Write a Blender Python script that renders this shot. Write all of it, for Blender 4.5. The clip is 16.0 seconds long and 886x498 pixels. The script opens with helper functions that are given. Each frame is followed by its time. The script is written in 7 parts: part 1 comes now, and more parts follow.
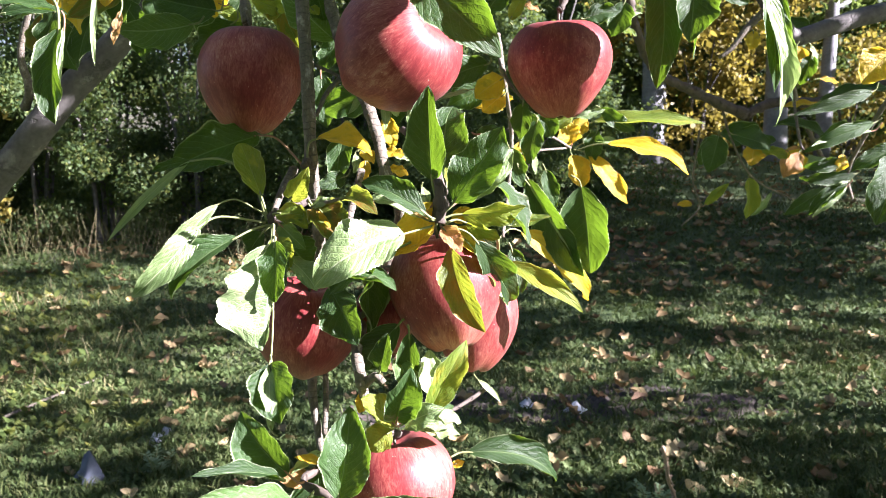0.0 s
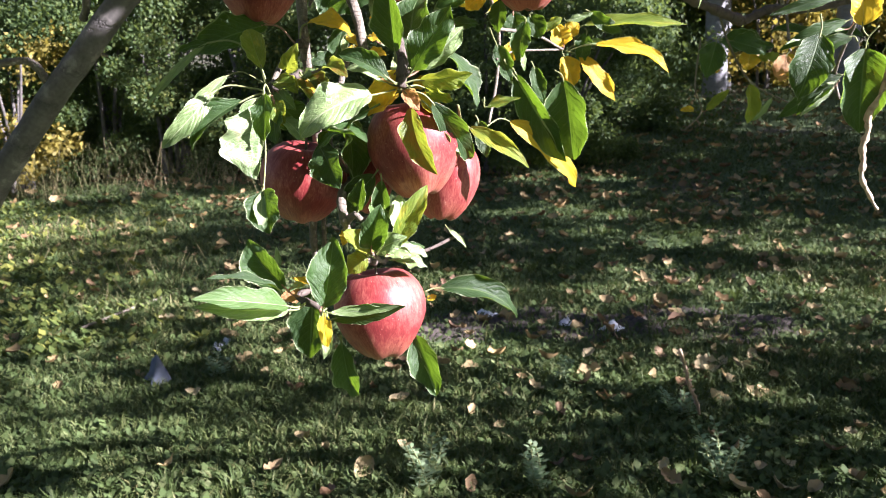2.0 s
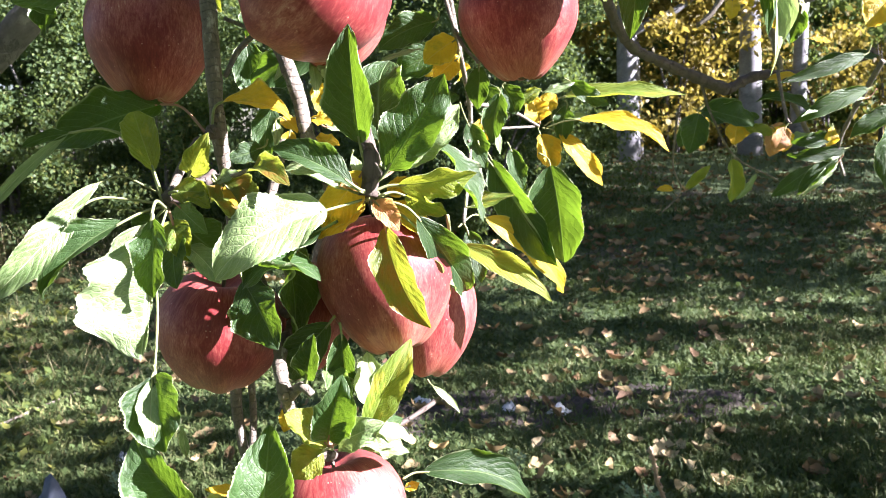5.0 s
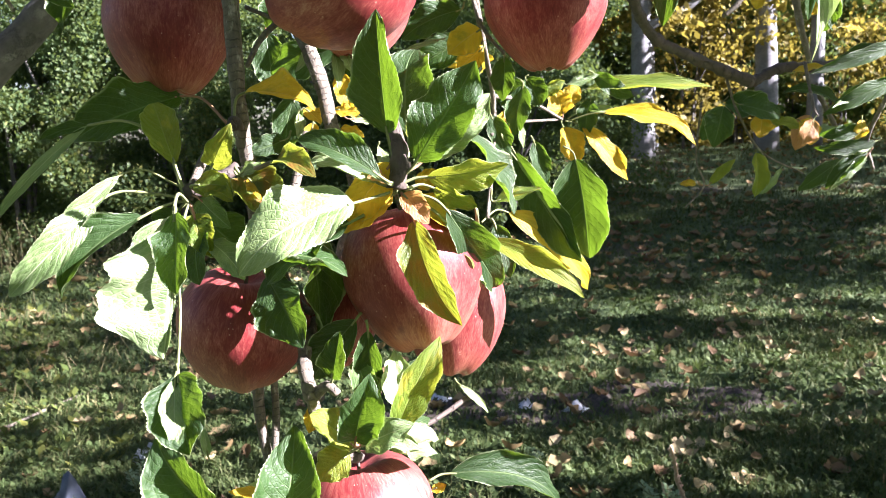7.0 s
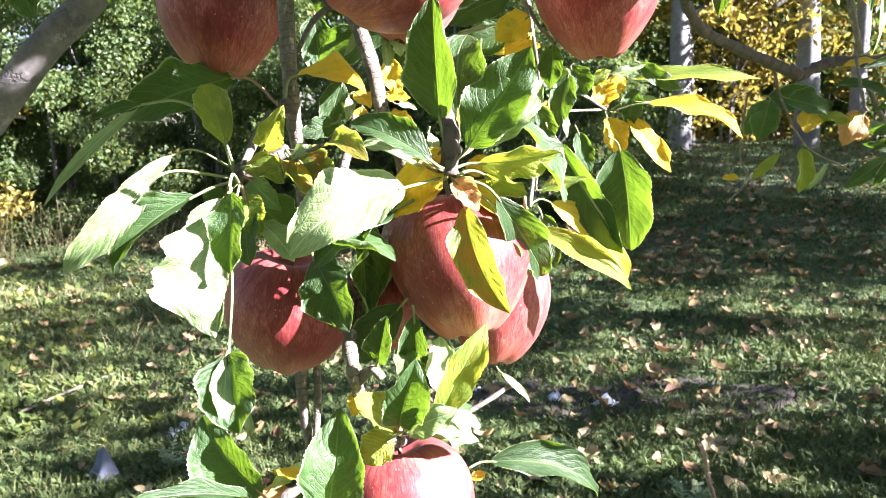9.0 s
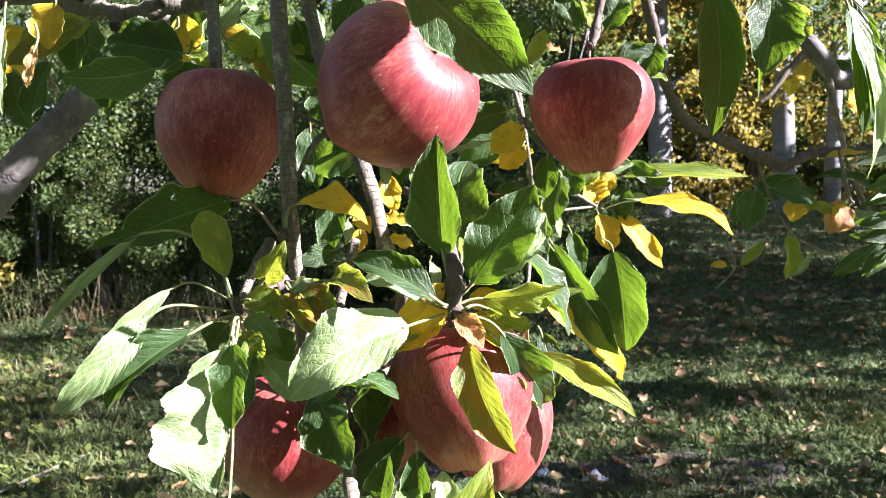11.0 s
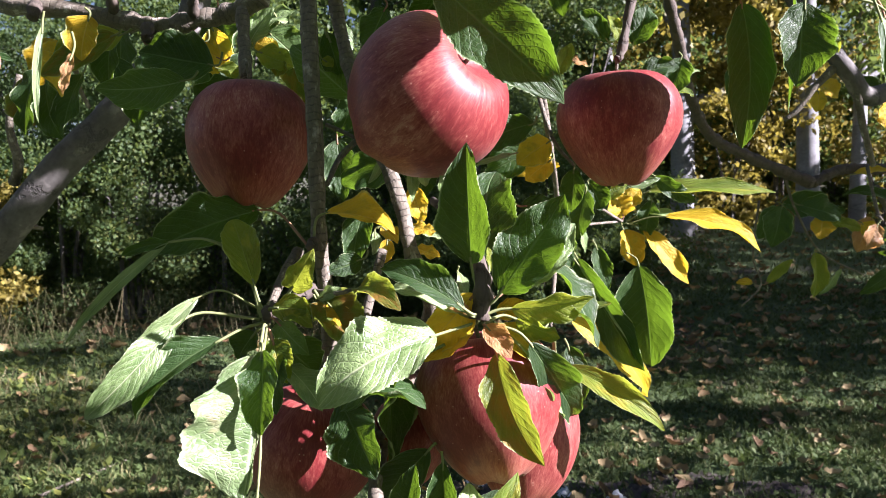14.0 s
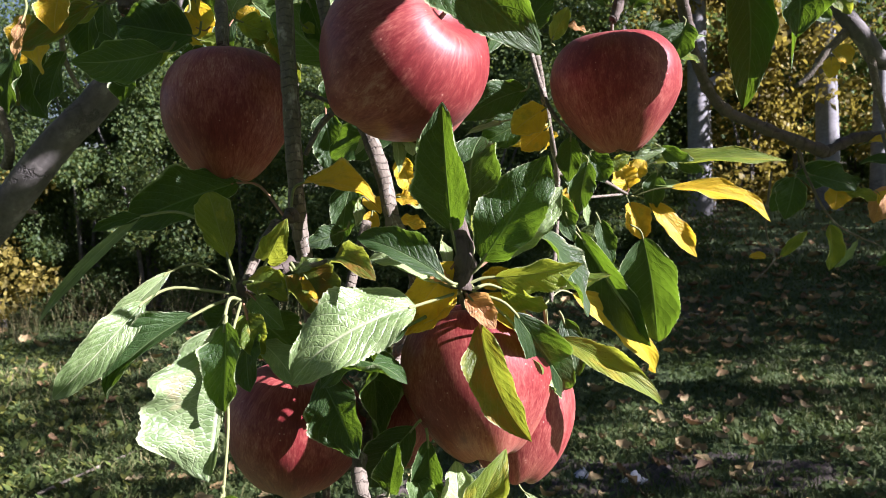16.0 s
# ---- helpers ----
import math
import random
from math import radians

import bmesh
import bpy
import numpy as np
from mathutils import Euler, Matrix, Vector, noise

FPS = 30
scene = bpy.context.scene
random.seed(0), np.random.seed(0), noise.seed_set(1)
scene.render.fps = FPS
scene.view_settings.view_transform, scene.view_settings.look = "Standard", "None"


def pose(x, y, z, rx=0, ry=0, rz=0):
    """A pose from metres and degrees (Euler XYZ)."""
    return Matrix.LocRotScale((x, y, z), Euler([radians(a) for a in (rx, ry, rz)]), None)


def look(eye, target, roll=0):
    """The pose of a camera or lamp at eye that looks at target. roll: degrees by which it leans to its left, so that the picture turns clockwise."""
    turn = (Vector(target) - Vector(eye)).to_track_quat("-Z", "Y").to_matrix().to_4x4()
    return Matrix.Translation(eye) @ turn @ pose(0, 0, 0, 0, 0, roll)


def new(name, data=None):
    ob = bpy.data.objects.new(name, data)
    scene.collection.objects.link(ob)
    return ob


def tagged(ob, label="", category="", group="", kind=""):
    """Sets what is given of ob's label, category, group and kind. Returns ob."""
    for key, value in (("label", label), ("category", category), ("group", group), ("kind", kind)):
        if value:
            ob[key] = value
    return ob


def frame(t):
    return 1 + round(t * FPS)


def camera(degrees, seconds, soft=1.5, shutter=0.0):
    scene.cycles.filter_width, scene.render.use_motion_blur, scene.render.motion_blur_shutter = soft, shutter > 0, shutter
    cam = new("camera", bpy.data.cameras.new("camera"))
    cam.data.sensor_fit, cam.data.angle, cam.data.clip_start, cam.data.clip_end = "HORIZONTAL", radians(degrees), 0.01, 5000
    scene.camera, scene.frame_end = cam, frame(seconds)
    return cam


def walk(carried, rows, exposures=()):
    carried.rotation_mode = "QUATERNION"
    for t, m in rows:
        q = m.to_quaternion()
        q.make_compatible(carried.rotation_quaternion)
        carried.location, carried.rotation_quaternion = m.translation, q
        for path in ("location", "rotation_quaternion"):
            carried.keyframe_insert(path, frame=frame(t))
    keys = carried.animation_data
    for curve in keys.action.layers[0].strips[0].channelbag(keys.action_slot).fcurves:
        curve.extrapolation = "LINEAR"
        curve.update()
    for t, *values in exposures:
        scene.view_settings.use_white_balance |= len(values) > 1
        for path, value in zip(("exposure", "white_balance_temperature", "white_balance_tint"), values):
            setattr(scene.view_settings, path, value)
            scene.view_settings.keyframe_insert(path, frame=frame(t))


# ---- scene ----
cam = camera(56.62, 16.0, soft=0.8)
cam.data.dof.use_dof, cam.data.dof.focus_distance, cam.data.dof.aperture_fstop = True, 0.46, 32.0
PATH = [
    (0, (0.0145, -0.0451, 1.0630), (-0.0230, 0.9434, 0.9169), -0.32),
    (0.5, (0.0099, -0.0570, 1.0681), (-0.0169, 0.9280, 0.8976), -0.63),
    (1, (0.0409, -0.0768, 1.0427), (-0.0010, 0.8987, 0.8270), 0.32),
    (1.5, (0.0906, -0.1646, 1.0094), (0.0089, 0.8047, 0.7777), 0.20),
    (2, (0.0960, -0.1751, 1.0201), (-0.0156, 0.7945, 0.8026), -1.06),
    (2.5, (0.0993, -0.1761, 1.0175), (-0.0155, 0.7950, 0.8082), -1.21),
    (3, (0.0810, -0.1394, 1.0114), (-0.0384, 0.8319, 0.8054), -0.57),
    (3.5, (0.0224, -0.0471, 1.0146), (-0.0336, 0.9343, 0.8312), -0.64),
    (4, (-0.0001, -0.0159, 1.0279), (-0.0099, 0.9724, 0.8759), -1.38),
    (4.2, (0.0149, -0.0010, 1.0337), (0.0066, 0.9893, 0.8946), -1.40),
    (6.3, (0.0410, 0.0682, 1.0370), (0.0119, 1.0574, 0.8933), -3.28),
    (6.5, (0.0351, 0.0640, 1.0395), (0.0058, 1.0536, 0.8991), -3.27),
    (7, (0.0260, 0.0605, 1.0321), (-0.0051, 1.0496, 0.8887), -2.27),
    (7.5, (0.0261, 0.0503, 1.0231), (-0.0153, 1.0377, 0.8705), -2.08),
    (8, (0.0194, 0.0401, 1.0318), (-0.0309, 1.0281, 0.8859), -1.94),
    (8.2, (0.0194, 0.0440, 1.0345), (-0.0333, 1.0322, 0.8905), -1.44),
    (10.3, (0.0052, 0.0719, 1.0230), (-0.0766, 1.0525, 0.8448), -1.56),
    (10.5, (0.0038, 0.0698, 1.0354), (-0.0738, 1.0528, 0.8685), -1.36),
    (10.6, (0.0048, 0.0735, 1.0448), (-0.0677, 1.0602, 0.8994), -1.22),
    (11, (0.0071, 0.0704, 1.0645), (-0.0398, 1.0662, 0.9866), -1.25),
    (11.5, (0.0134, 0.0673, 1.0673), (-0.0262, 1.0638, 0.9939), -1.28),
    (12, (0.0128, 0.0642, 1.0463), (-0.0413, 1.0575, 0.9446), -1.78),
    (12.5, (0.0147, 0.0705, 1.0474), (-0.0546, 1.0620, 0.9376), -1.24),
    (13, (0.0224, 0.0719, 1.0454), (-0.0329, 1.0657, 0.9488), -0.74),
    (13.5, (0.0155, 0.0683, 1.0556), (-0.0403, 1.0644, 0.9871), -0.61),
    (14, (0.0031, 0.0708, 1.0605), (-0.0681, 1.0667, 1.0046), -0.90),
    (14.5, (0.0133, 0.0839, 1.0533), (-0.0554, 1.0795, 0.9902), -1.52),
    (15, (0.0171, 0.0776, 1.0558), (-0.0742, 1.0714, 0.9928), -2.04),
    (15.5, (0.0148, 0.0864, 1.0487), (-0.0810, 1.0789, 0.9726), -1.99),
    (16, (0.0189, 0.0912, 1.0507), (-0.0740, 1.0841, 0.9770), -2.05),
]
STOPS = ((0, 2.72), (0.5, 2.75), (1.0, 2.9), (1.5, 2.55), (2.0, 2.45), (3.0, 2.45), (3.5, 2.42), (4.0, 3.05), (4.2, 3.05), (6.3, 2.8), (7, 2.82), (7.5, 3.1), (8.0, 3.4), (8.2, 3.4), (9.9, 3.65), (10.3, 3.8), (10.5, 3.8), (10.7, 3.05), (11, 2.75), (11.5, 2.48), (12, 2.4), (12.5, 2.24), (13.0, 2.14), (13.5, 2.14), (14.5, 2.08), (15.0, 2.04), (16, 1.87))
walk(cam, [(t, look(eye, target, roll)) for t, eye, target, roll in PATH], [(t, stops + 0.20, 6000, 27) for t, stops in STOPS])

# ---- world, sun ----
SUN_WAY = Vector((0.85, -0.19, 0.49)).normalized()      # from the place towards the sun
world = bpy.data.worlds.new("sky")
scene.world = world
world.use_nodes = True
wn = world.node_tree
sky = wn.nodes.new("ShaderNodeTexSky")
sky.sky_type, sky.sun_disc = "NISHITA", False
sky.sun_elevation, sky.sun_rotation = math.asin(SUN_WAY.z), math.atan2(SUN_WAY.x, SUN_WAY.y)
wn.links.new(sky.outputs[0], wn.nodes["Background"].inputs[0])
wn.nodes["Background"].inputs[1].default_value = 0.0225
sun_data = bpy.data.lights.new("sun", "SUN")
sun_data.energy, sun_data.angle, sun_data.color = 5.0, radians(0.53), (1.0, 0.96, 0.93)
sun = new("sun", sun_data)
sun.matrix_world = look(SUN_WAY * 30, (0, 0, 0))


# ---- materials ----
def node_material(name):
    m = bpy.data.materials.new(name)
    m.use_nodes = True
    nt = m.node_tree
    nt.nodes.clear()
    return m, nt, nt.nodes.new("ShaderNodeOutputMaterial")


def node(nt, kind, **values):
    n = nt.nodes.new("ShaderNode" + kind)
    for key, value in values.items():
        if key.startswith("i_"):
            n.inputs[key[2:].replace("_", " ")].default_value = value
        else:
            setattr(n, key, value)
    return n


def math_node(nt, op, a, b=None, clamp=False):
    n = nt.nodes.new("ShaderNodeMath")
    n.operation, n.use_clamp = op, clamp
    for slot, value in ((0, a), (1, b)):
        if value is None:
            continue
        if isinstance(value, (int, float)):
            n.inputs[slot].default_value = value
        else:
            nt.links.new(value, n.inputs[slot])
    return n.outputs[0]


def ramp(nt, fac, *stops):
    r = nt.nodes.new("ShaderNodeValToRGB")
    while len(r.color_ramp.elements) < len(stops):
        r.color_ramp.elements.new(0.5)
    for e, (p, c) in zip(r.color_ramp.elements, stops):
        e.position, e.color = p, (*c, 1)
    nt.links.new(fac, r.inputs[0])
    return r.outputs[0]


def mix_colour(nt, fac, a, b, blend="MIX"):
    n = nt.nodes.new("ShaderNodeMix")
    n.data_type, n.blend_type = "RGBA", blend
    for slot, value in ((0, fac), (6, a), (7, b)):
        if isinstance(value, (int, float)):
            n.inputs[slot].default_value = value
        elif isinstance(value, tuple):
            n.inputs[slot].default_value = (*value, 1)
        else:
            nt.links.new(value, n.inputs[slot])
    return n.outputs[2]


def leaf_material(name, dark, light, vein, blotch=None, blotch_from=0.6, glow=(0.30, 0.50, 0.03), through_share=0.48, rough=0.42, edge=None, margin=(0.40, 0.46, 0.26), gloss=0.30):
    """A leaf: blade with side veins by its u, v; light comes through it."""
    m, nt, out = node_material(name)
    link = nt.links.new
    uv = node(nt, "UVMap")
    sep = node(nt, "SeparateXYZ")
    link(uv.outputs[0], sep.inputs[0])
    u = math_node(nt, "ABSOLUTE", math_node(nt, "SUBTRACT", math_node(nt, "MULTIPLY", sep.outputs[0], 2.0), 1.0))
    v = sep.outputs[1]
    info = node(nt, "ObjectInfo")
    coords = node(nt, "VectorMath", operation="ADD")
    link(uv.outputs[0], coords.inputs[0])
    shift = node(nt, "CombineXYZ")
    link(math_node(nt, "MULTIPLY", info.outputs["Random"], 37.0), shift.inputs[0])
    link(math_node(nt, "MULTIPLY", info.outputs["Random"], 11.0), shift.inputs[1])
    link(shift.outputs[0], coords.inputs[1])
    broad = node(nt, "TexNoise", i_Scale=3.0, i_Detail=4.0)
    fine = node(nt, "TexNoise", i_Scale=38.0, i_Detail=3.0)
    link(coords.outputs[0], broad.inputs["Vector"])
    link(coords.outputs[0], fine.inputs["Vector"])
    # side veins leave the midrib and bend towards the tip
    along = math_node(nt, "SUBTRACT", math_node(nt, "MULTIPLY", v, 10.0), math_node(nt, "MULTIPLY", math_node(nt, "POWER", u, 1.25), 3.0))
    along = math_node(nt, "ADD", along, math_node(nt, "MULTIPLY", broad.outputs[0], 0.7))
    tri = math_node(nt, "ABSOLUTE", math_node(nt, "SUBTRACT", math_node(nt, "FRACT", along), 0.5))
    side = math_node(nt, "MULTIPLY", math_node(nt, "SUBTRACT", math_node(nt, "MULTIPLY", tri, 16.0), 7.0, True), 0.55, True)
    rib = math_node(nt, "SUBTRACT", 1.0, math_node(nt, "MULTIPLY", u, 18.0), True)
    # the fine net between the side veins
    stretched = node(nt, "VectorMath", operation="MULTIPLY")
    stretched.inputs[1].default_value = (1.0, 1.9, 1.0)
    link(coords.outputs[0], stretched.inputs[0])
    cells = node(nt, "TexVoronoi", i_Scale=17.0, feature="DISTANCE_TO_EDGE")
    link(stretched.outputs[0], cells.inputs["Vector"])
    net = math_node(nt, "SUBTRACT", 1.0, math_node(nt, "MULTIPLY", cells.outputs["Distance"], 7.0), True)
    veins = math_node(nt, "MAXIMUM", math_node(nt, "MAXIMUM", side, rib), math_node(nt, "MULTIPLY", net, 0.15))
    tone = math_node(nt, "ADD", math_node(nt, "MULTIPLY", broad.outputs[0], 0.75), math_node(nt, "MULTIPLY", fine.outputs[0], 0.25))
    tone = math_node(nt, "ADD", tone, math_node(nt, "MULTIPLY", math_node(nt, "SUBTRACT", info.outputs["Random"], 0.5), 0.35), True)
    colour = ramp(nt, tone, (0.34, dark), (0.66, light))
    if blotch:
        spots = ramp(nt, broad.outputs[0], (blotch_from - 0.08, (0, 0, 0)), (blotch_from + 0.05, (1, 1, 1)))
        colour = mix_colour(nt, spots, colour, blotch)
    if edge:
        rim = math_node(nt, "MULTIPLY", math_node(nt, "SUBTRACT", math_node(nt, "ADD", u, math_node(nt, "MULTIPLY", fine.outputs[0], 0.5)), 1.0, True), 2.2, True)
        colour = mix_colour(nt, rim, colour, edge)
    colour = mix_colour(nt, math_node(nt, "MULTIPLY", veins, 0.85), colour, vein)
    hem = math_node(nt, "MULTIPLY", math_node(nt, "SUBTRACT", math_node(nt, "ADD", u, math_node(nt, "MULTIPLY", broad.outputs[0], 0.14)), 0.985, True), 16.0, True)
    colour = mix_colour(nt, math_node(nt, "MULTIPLY", hem, 0.8), colour, margin)
    speck = node(nt, "TexVoronoi", i_Scale=9.0)
    link(coords.outputs[0], speck.inputs["Vector"])
    spot = ramp(nt, speck.outputs["Distance"], (0.03, (0.55, 0.55, 0.55)), (0.06, (0, 0, 0)))
    colour = mix_colour(nt, spot, colour, (0.16, 0.08, 0.03))
    bump = node(nt, "Bump", i_Strength=0.52, i_Distance=0.0036)
    swell = math_node(nt, "MULTIPLY", math_node(nt, "SUBTRACT", 0.5, tri), math_node(nt, "MULTIPLY", u, 0.42))
    lumps = node(nt, "TexNoise", i_Scale=7.0, i_Detail=2.0)
    link(coords.outputs[0], lumps.inputs["Vector"])
    height = math_node(nt, "ADD", math_node(nt, "MULTIPLY", lumps.outputs[0], 0.8), math_node(nt, "SUBTRACT", swell, math_node(nt, "ADD", math_node(nt, "MULTIPLY", veins, 0.30), math_node(nt, "MULTIPLY", net, 0.03))))
    link(height, bump.inputs["Height"])
    surface = node(nt, "BsdfPrincipled", i_Roughness=rough)
    surface.inputs["Specular IOR Level"].default_value = gloss
    link(colour, surface.inputs["Base Color"])
    link(bump.outputs[0], surface.inputs["Normal"])
    back = node(nt, "BsdfTranslucent")
    link(mix_colour(nt, math_node(nt, "MULTIPLY", veins, 0.35), mix_colour(nt, 0.75, colour, glow), dark), back.inputs[0])
    link(bump.outputs[0], back.inputs["Normal"])
    both = node(nt, "MixShader")
    both.inputs[0].default_value = through_share
    link(surface.outputs[0], both.inputs[1])
    link(back.outputs[0], both.inputs[2])
    link(both.outputs[0], out.inputs[0])
    return m


LEAF = {
    "green": leaf_material("leaf_green", (0.013, 0.034, 0.010), (0.031, 0.070, 0.019), (0.16, 0.23, 0.09), glow=(0.22, 0.40, 0.012), through_share=0.30, rough=0.47),
    "lime": leaf_material("leaf_yellow_green", (0.10, 0.17, 0.02), (0.24, 0.30, 0.04), (0.34, 0.38, 0.12), (0.34, 0.30, 0.03), 0.62, (0.45, 0.5, 0.03)),
    # sunlit copy of the green leaf: the light is put into a paler colour
    "pale": leaf_material("leaf_sunlit_pale", (0.19, 0.29, 0.10), (0.35, 0.45, 0.20), (0.58, 0.62, 0.45), glow=(0.3, 0.42, 0.08), through_share=0.3, rough=0.36),
    # downy undersides; also narrow pale strips that paint sunlight onto green blades
    "downy": leaf_material("leaf_downy_and_sunlit", (0.090, 0.16, 0.044), (0.235, 0.33, 0.125), (0.52, 0.56, 0.35), glow=(0.3, 0.42, 0.08), through_share=0.25, rough=0.37, gloss=0.85),
    "fresh": leaf_material("leaf_fresh_green", (0.048, 0.105, 0.026), (0.11, 0.185, 0.055), (0.34, 0.42, 0.22), glow=(0.3, 0.46, 0.04), through_share=0.35),
    "yellow": leaf_material("leaf_yellow", (0.55, 0.34, 0.015), (0.76, 0.55, 0.03), (0.78, 0.60, 0.16), (0.42, 0.36, 0.04), 0.63, (0.85, 0.55, 0.02)),
    "mottled": leaf_material("leaf_mottled", (0.045, 0.085, 0.015), (0.12, 0.155, 0.025), (0.24, 0.28, 0.08), (0.20, 0.085, 0.02), 0.53, (0.32, 0.38, 0.02), edge=(0.38, 0.38, 0.06)),
    "tan": leaf_material("leaf_tan", (0.40, 0.20, 0.08), (0.62, 0.36, 0.16), (0.66, 0.46, 0.25), (0.30, 0.13, 0.05), 0.6, (0.75, 0.4, 0.1)),
    "scorched": leaf_material("leaf_pale_scorched", (0.12, 0.195, 0.07), (0.27, 0.35, 0.16), (0.54, 0.58, 0.39), (0.42, 0.28, 0.20), 0.66, (0.3, 0.42, 0.1), 0.3, 0.38, gloss=0.6),
}


def bark_material(name, dark, light, stretch, scale, rings=0.0, lichen=None):
    m, nt, out = node_material(name)
    link = nt.links.new
    uv = node(nt, "UVMap")
    place = node(nt, "VectorMath", operation="MULTIPLY")
    place.inputs[1].default_value = (stretch, 1.0, 1.0)
    link(uv.outputs[0], place.inputs[0])
    a = node(nt, "TexNoise", i_Scale=scale, i_Detail=6.0, i_Roughness=0.65)
    b = node(nt, "TexNoise", i_Scale=scale * 6, i_Detail=3.0)
    link(place.outputs[0], a.inputs["Vector"])
    link(place.outputs[0], b.inputs["Vector"])
    tone = math_node(nt, "ADD", math_node(nt, "MULTIPLY", a.outputs[0], 0.7), math_node(nt, "MULTIPLY", b.outputs[0], 0.3))
    colour = ramp(nt, tone, (0.32, dark), (0.68, light))
    height = tone
    if rings:
        sep = node(nt, "SeparateXYZ")
        link(uv.outputs[0], sep.inputs[0])
        ring = math_node(nt, "ADD", math_node(nt, "MULTIPLY", sep.outputs[1], rings), math_node(nt, "MULTIPLY", a.outputs[0], 2.0))
        ring = math_node(nt, "ABSOLUTE", math_node(nt, "SUBTRACT", math_node(nt, "FRACT", ring), 0.5))
        line = math_node(nt, "SUBTRACT", 1.0, math_node(nt, "MULTIPLY", ring, 9.0), True)
        colour = mix_colour(nt, math_node(nt, "MULTIPLY", line, 0.45), colour, tuple(c * 0.4 for c in dark))
        height = math_node(nt, "SUBTRACT", tone, math_node(nt, "MULTIPLY", line, 0.6))
    if lichen:
        patch = ramp(nt, a.outputs[0], (0.56, (0, 0, 0)), (0.64, (1, 1, 1)))
        colour = mix_colour(nt, patch, colour, lichen)
    bump = node(nt, "Bump", i_Strength=0.7, i_Distance=0.002)
    link(height, bump.inputs["Height"])
    s = node(nt, "BsdfPrincipled", i_Roughness=0.8)
    link(colour, s.inputs["Base Color"])
    link(bump.outputs[0], s.inputs["Normal"])
    link(s.outputs[0], out.inputs[0])
    return m


twig_bark = bark_material("twig_bark", (0.080, 0.066, 0.046), (0.215, 0.182, 0.138), 2.0, 60.0, rings=230.0, lichen=(0.36, 0.33, 0.275))
branch_bark = bark_material("branch_bark", (0.045, 0.034, 0.026), (0.12, 0.092, 0.072), 2.0, 45.0, rings=70.0)
limb_bark = bark_material("limb_bark", (0.050, 0.045, 0.041), (0.145, 0.132, 0.122), 1.0, 26.0, rings=14.0, lichen=(0.20, 0.185, 0.165))
poplar_bark = bark_material("poplar_bark", (0.11, 0.11, 0.112), (0.27, 0.27, 0.28), 0.6, 5.0, rings=1.4)
# dead stalk colour; its paleness also stands for sun on one twig
dry_and_sunlit_bark = bark_material("dry_stalk", (0.34, 0.22, 0.14), (0.6, 0.46, 0.34), 2.0, 40.0, rings=60.0)
petiole_mat = bark_material("petiole_skin", (0.14, 0.17, 0.055), (0.27, 0.28, 0.12), 1.0, 20.0)
red_petiole = bark_material("petiole_red_skin", (0.22, 0.09, 0.06), (0.40, 0.24, 0.13), 1.0, 20.0)


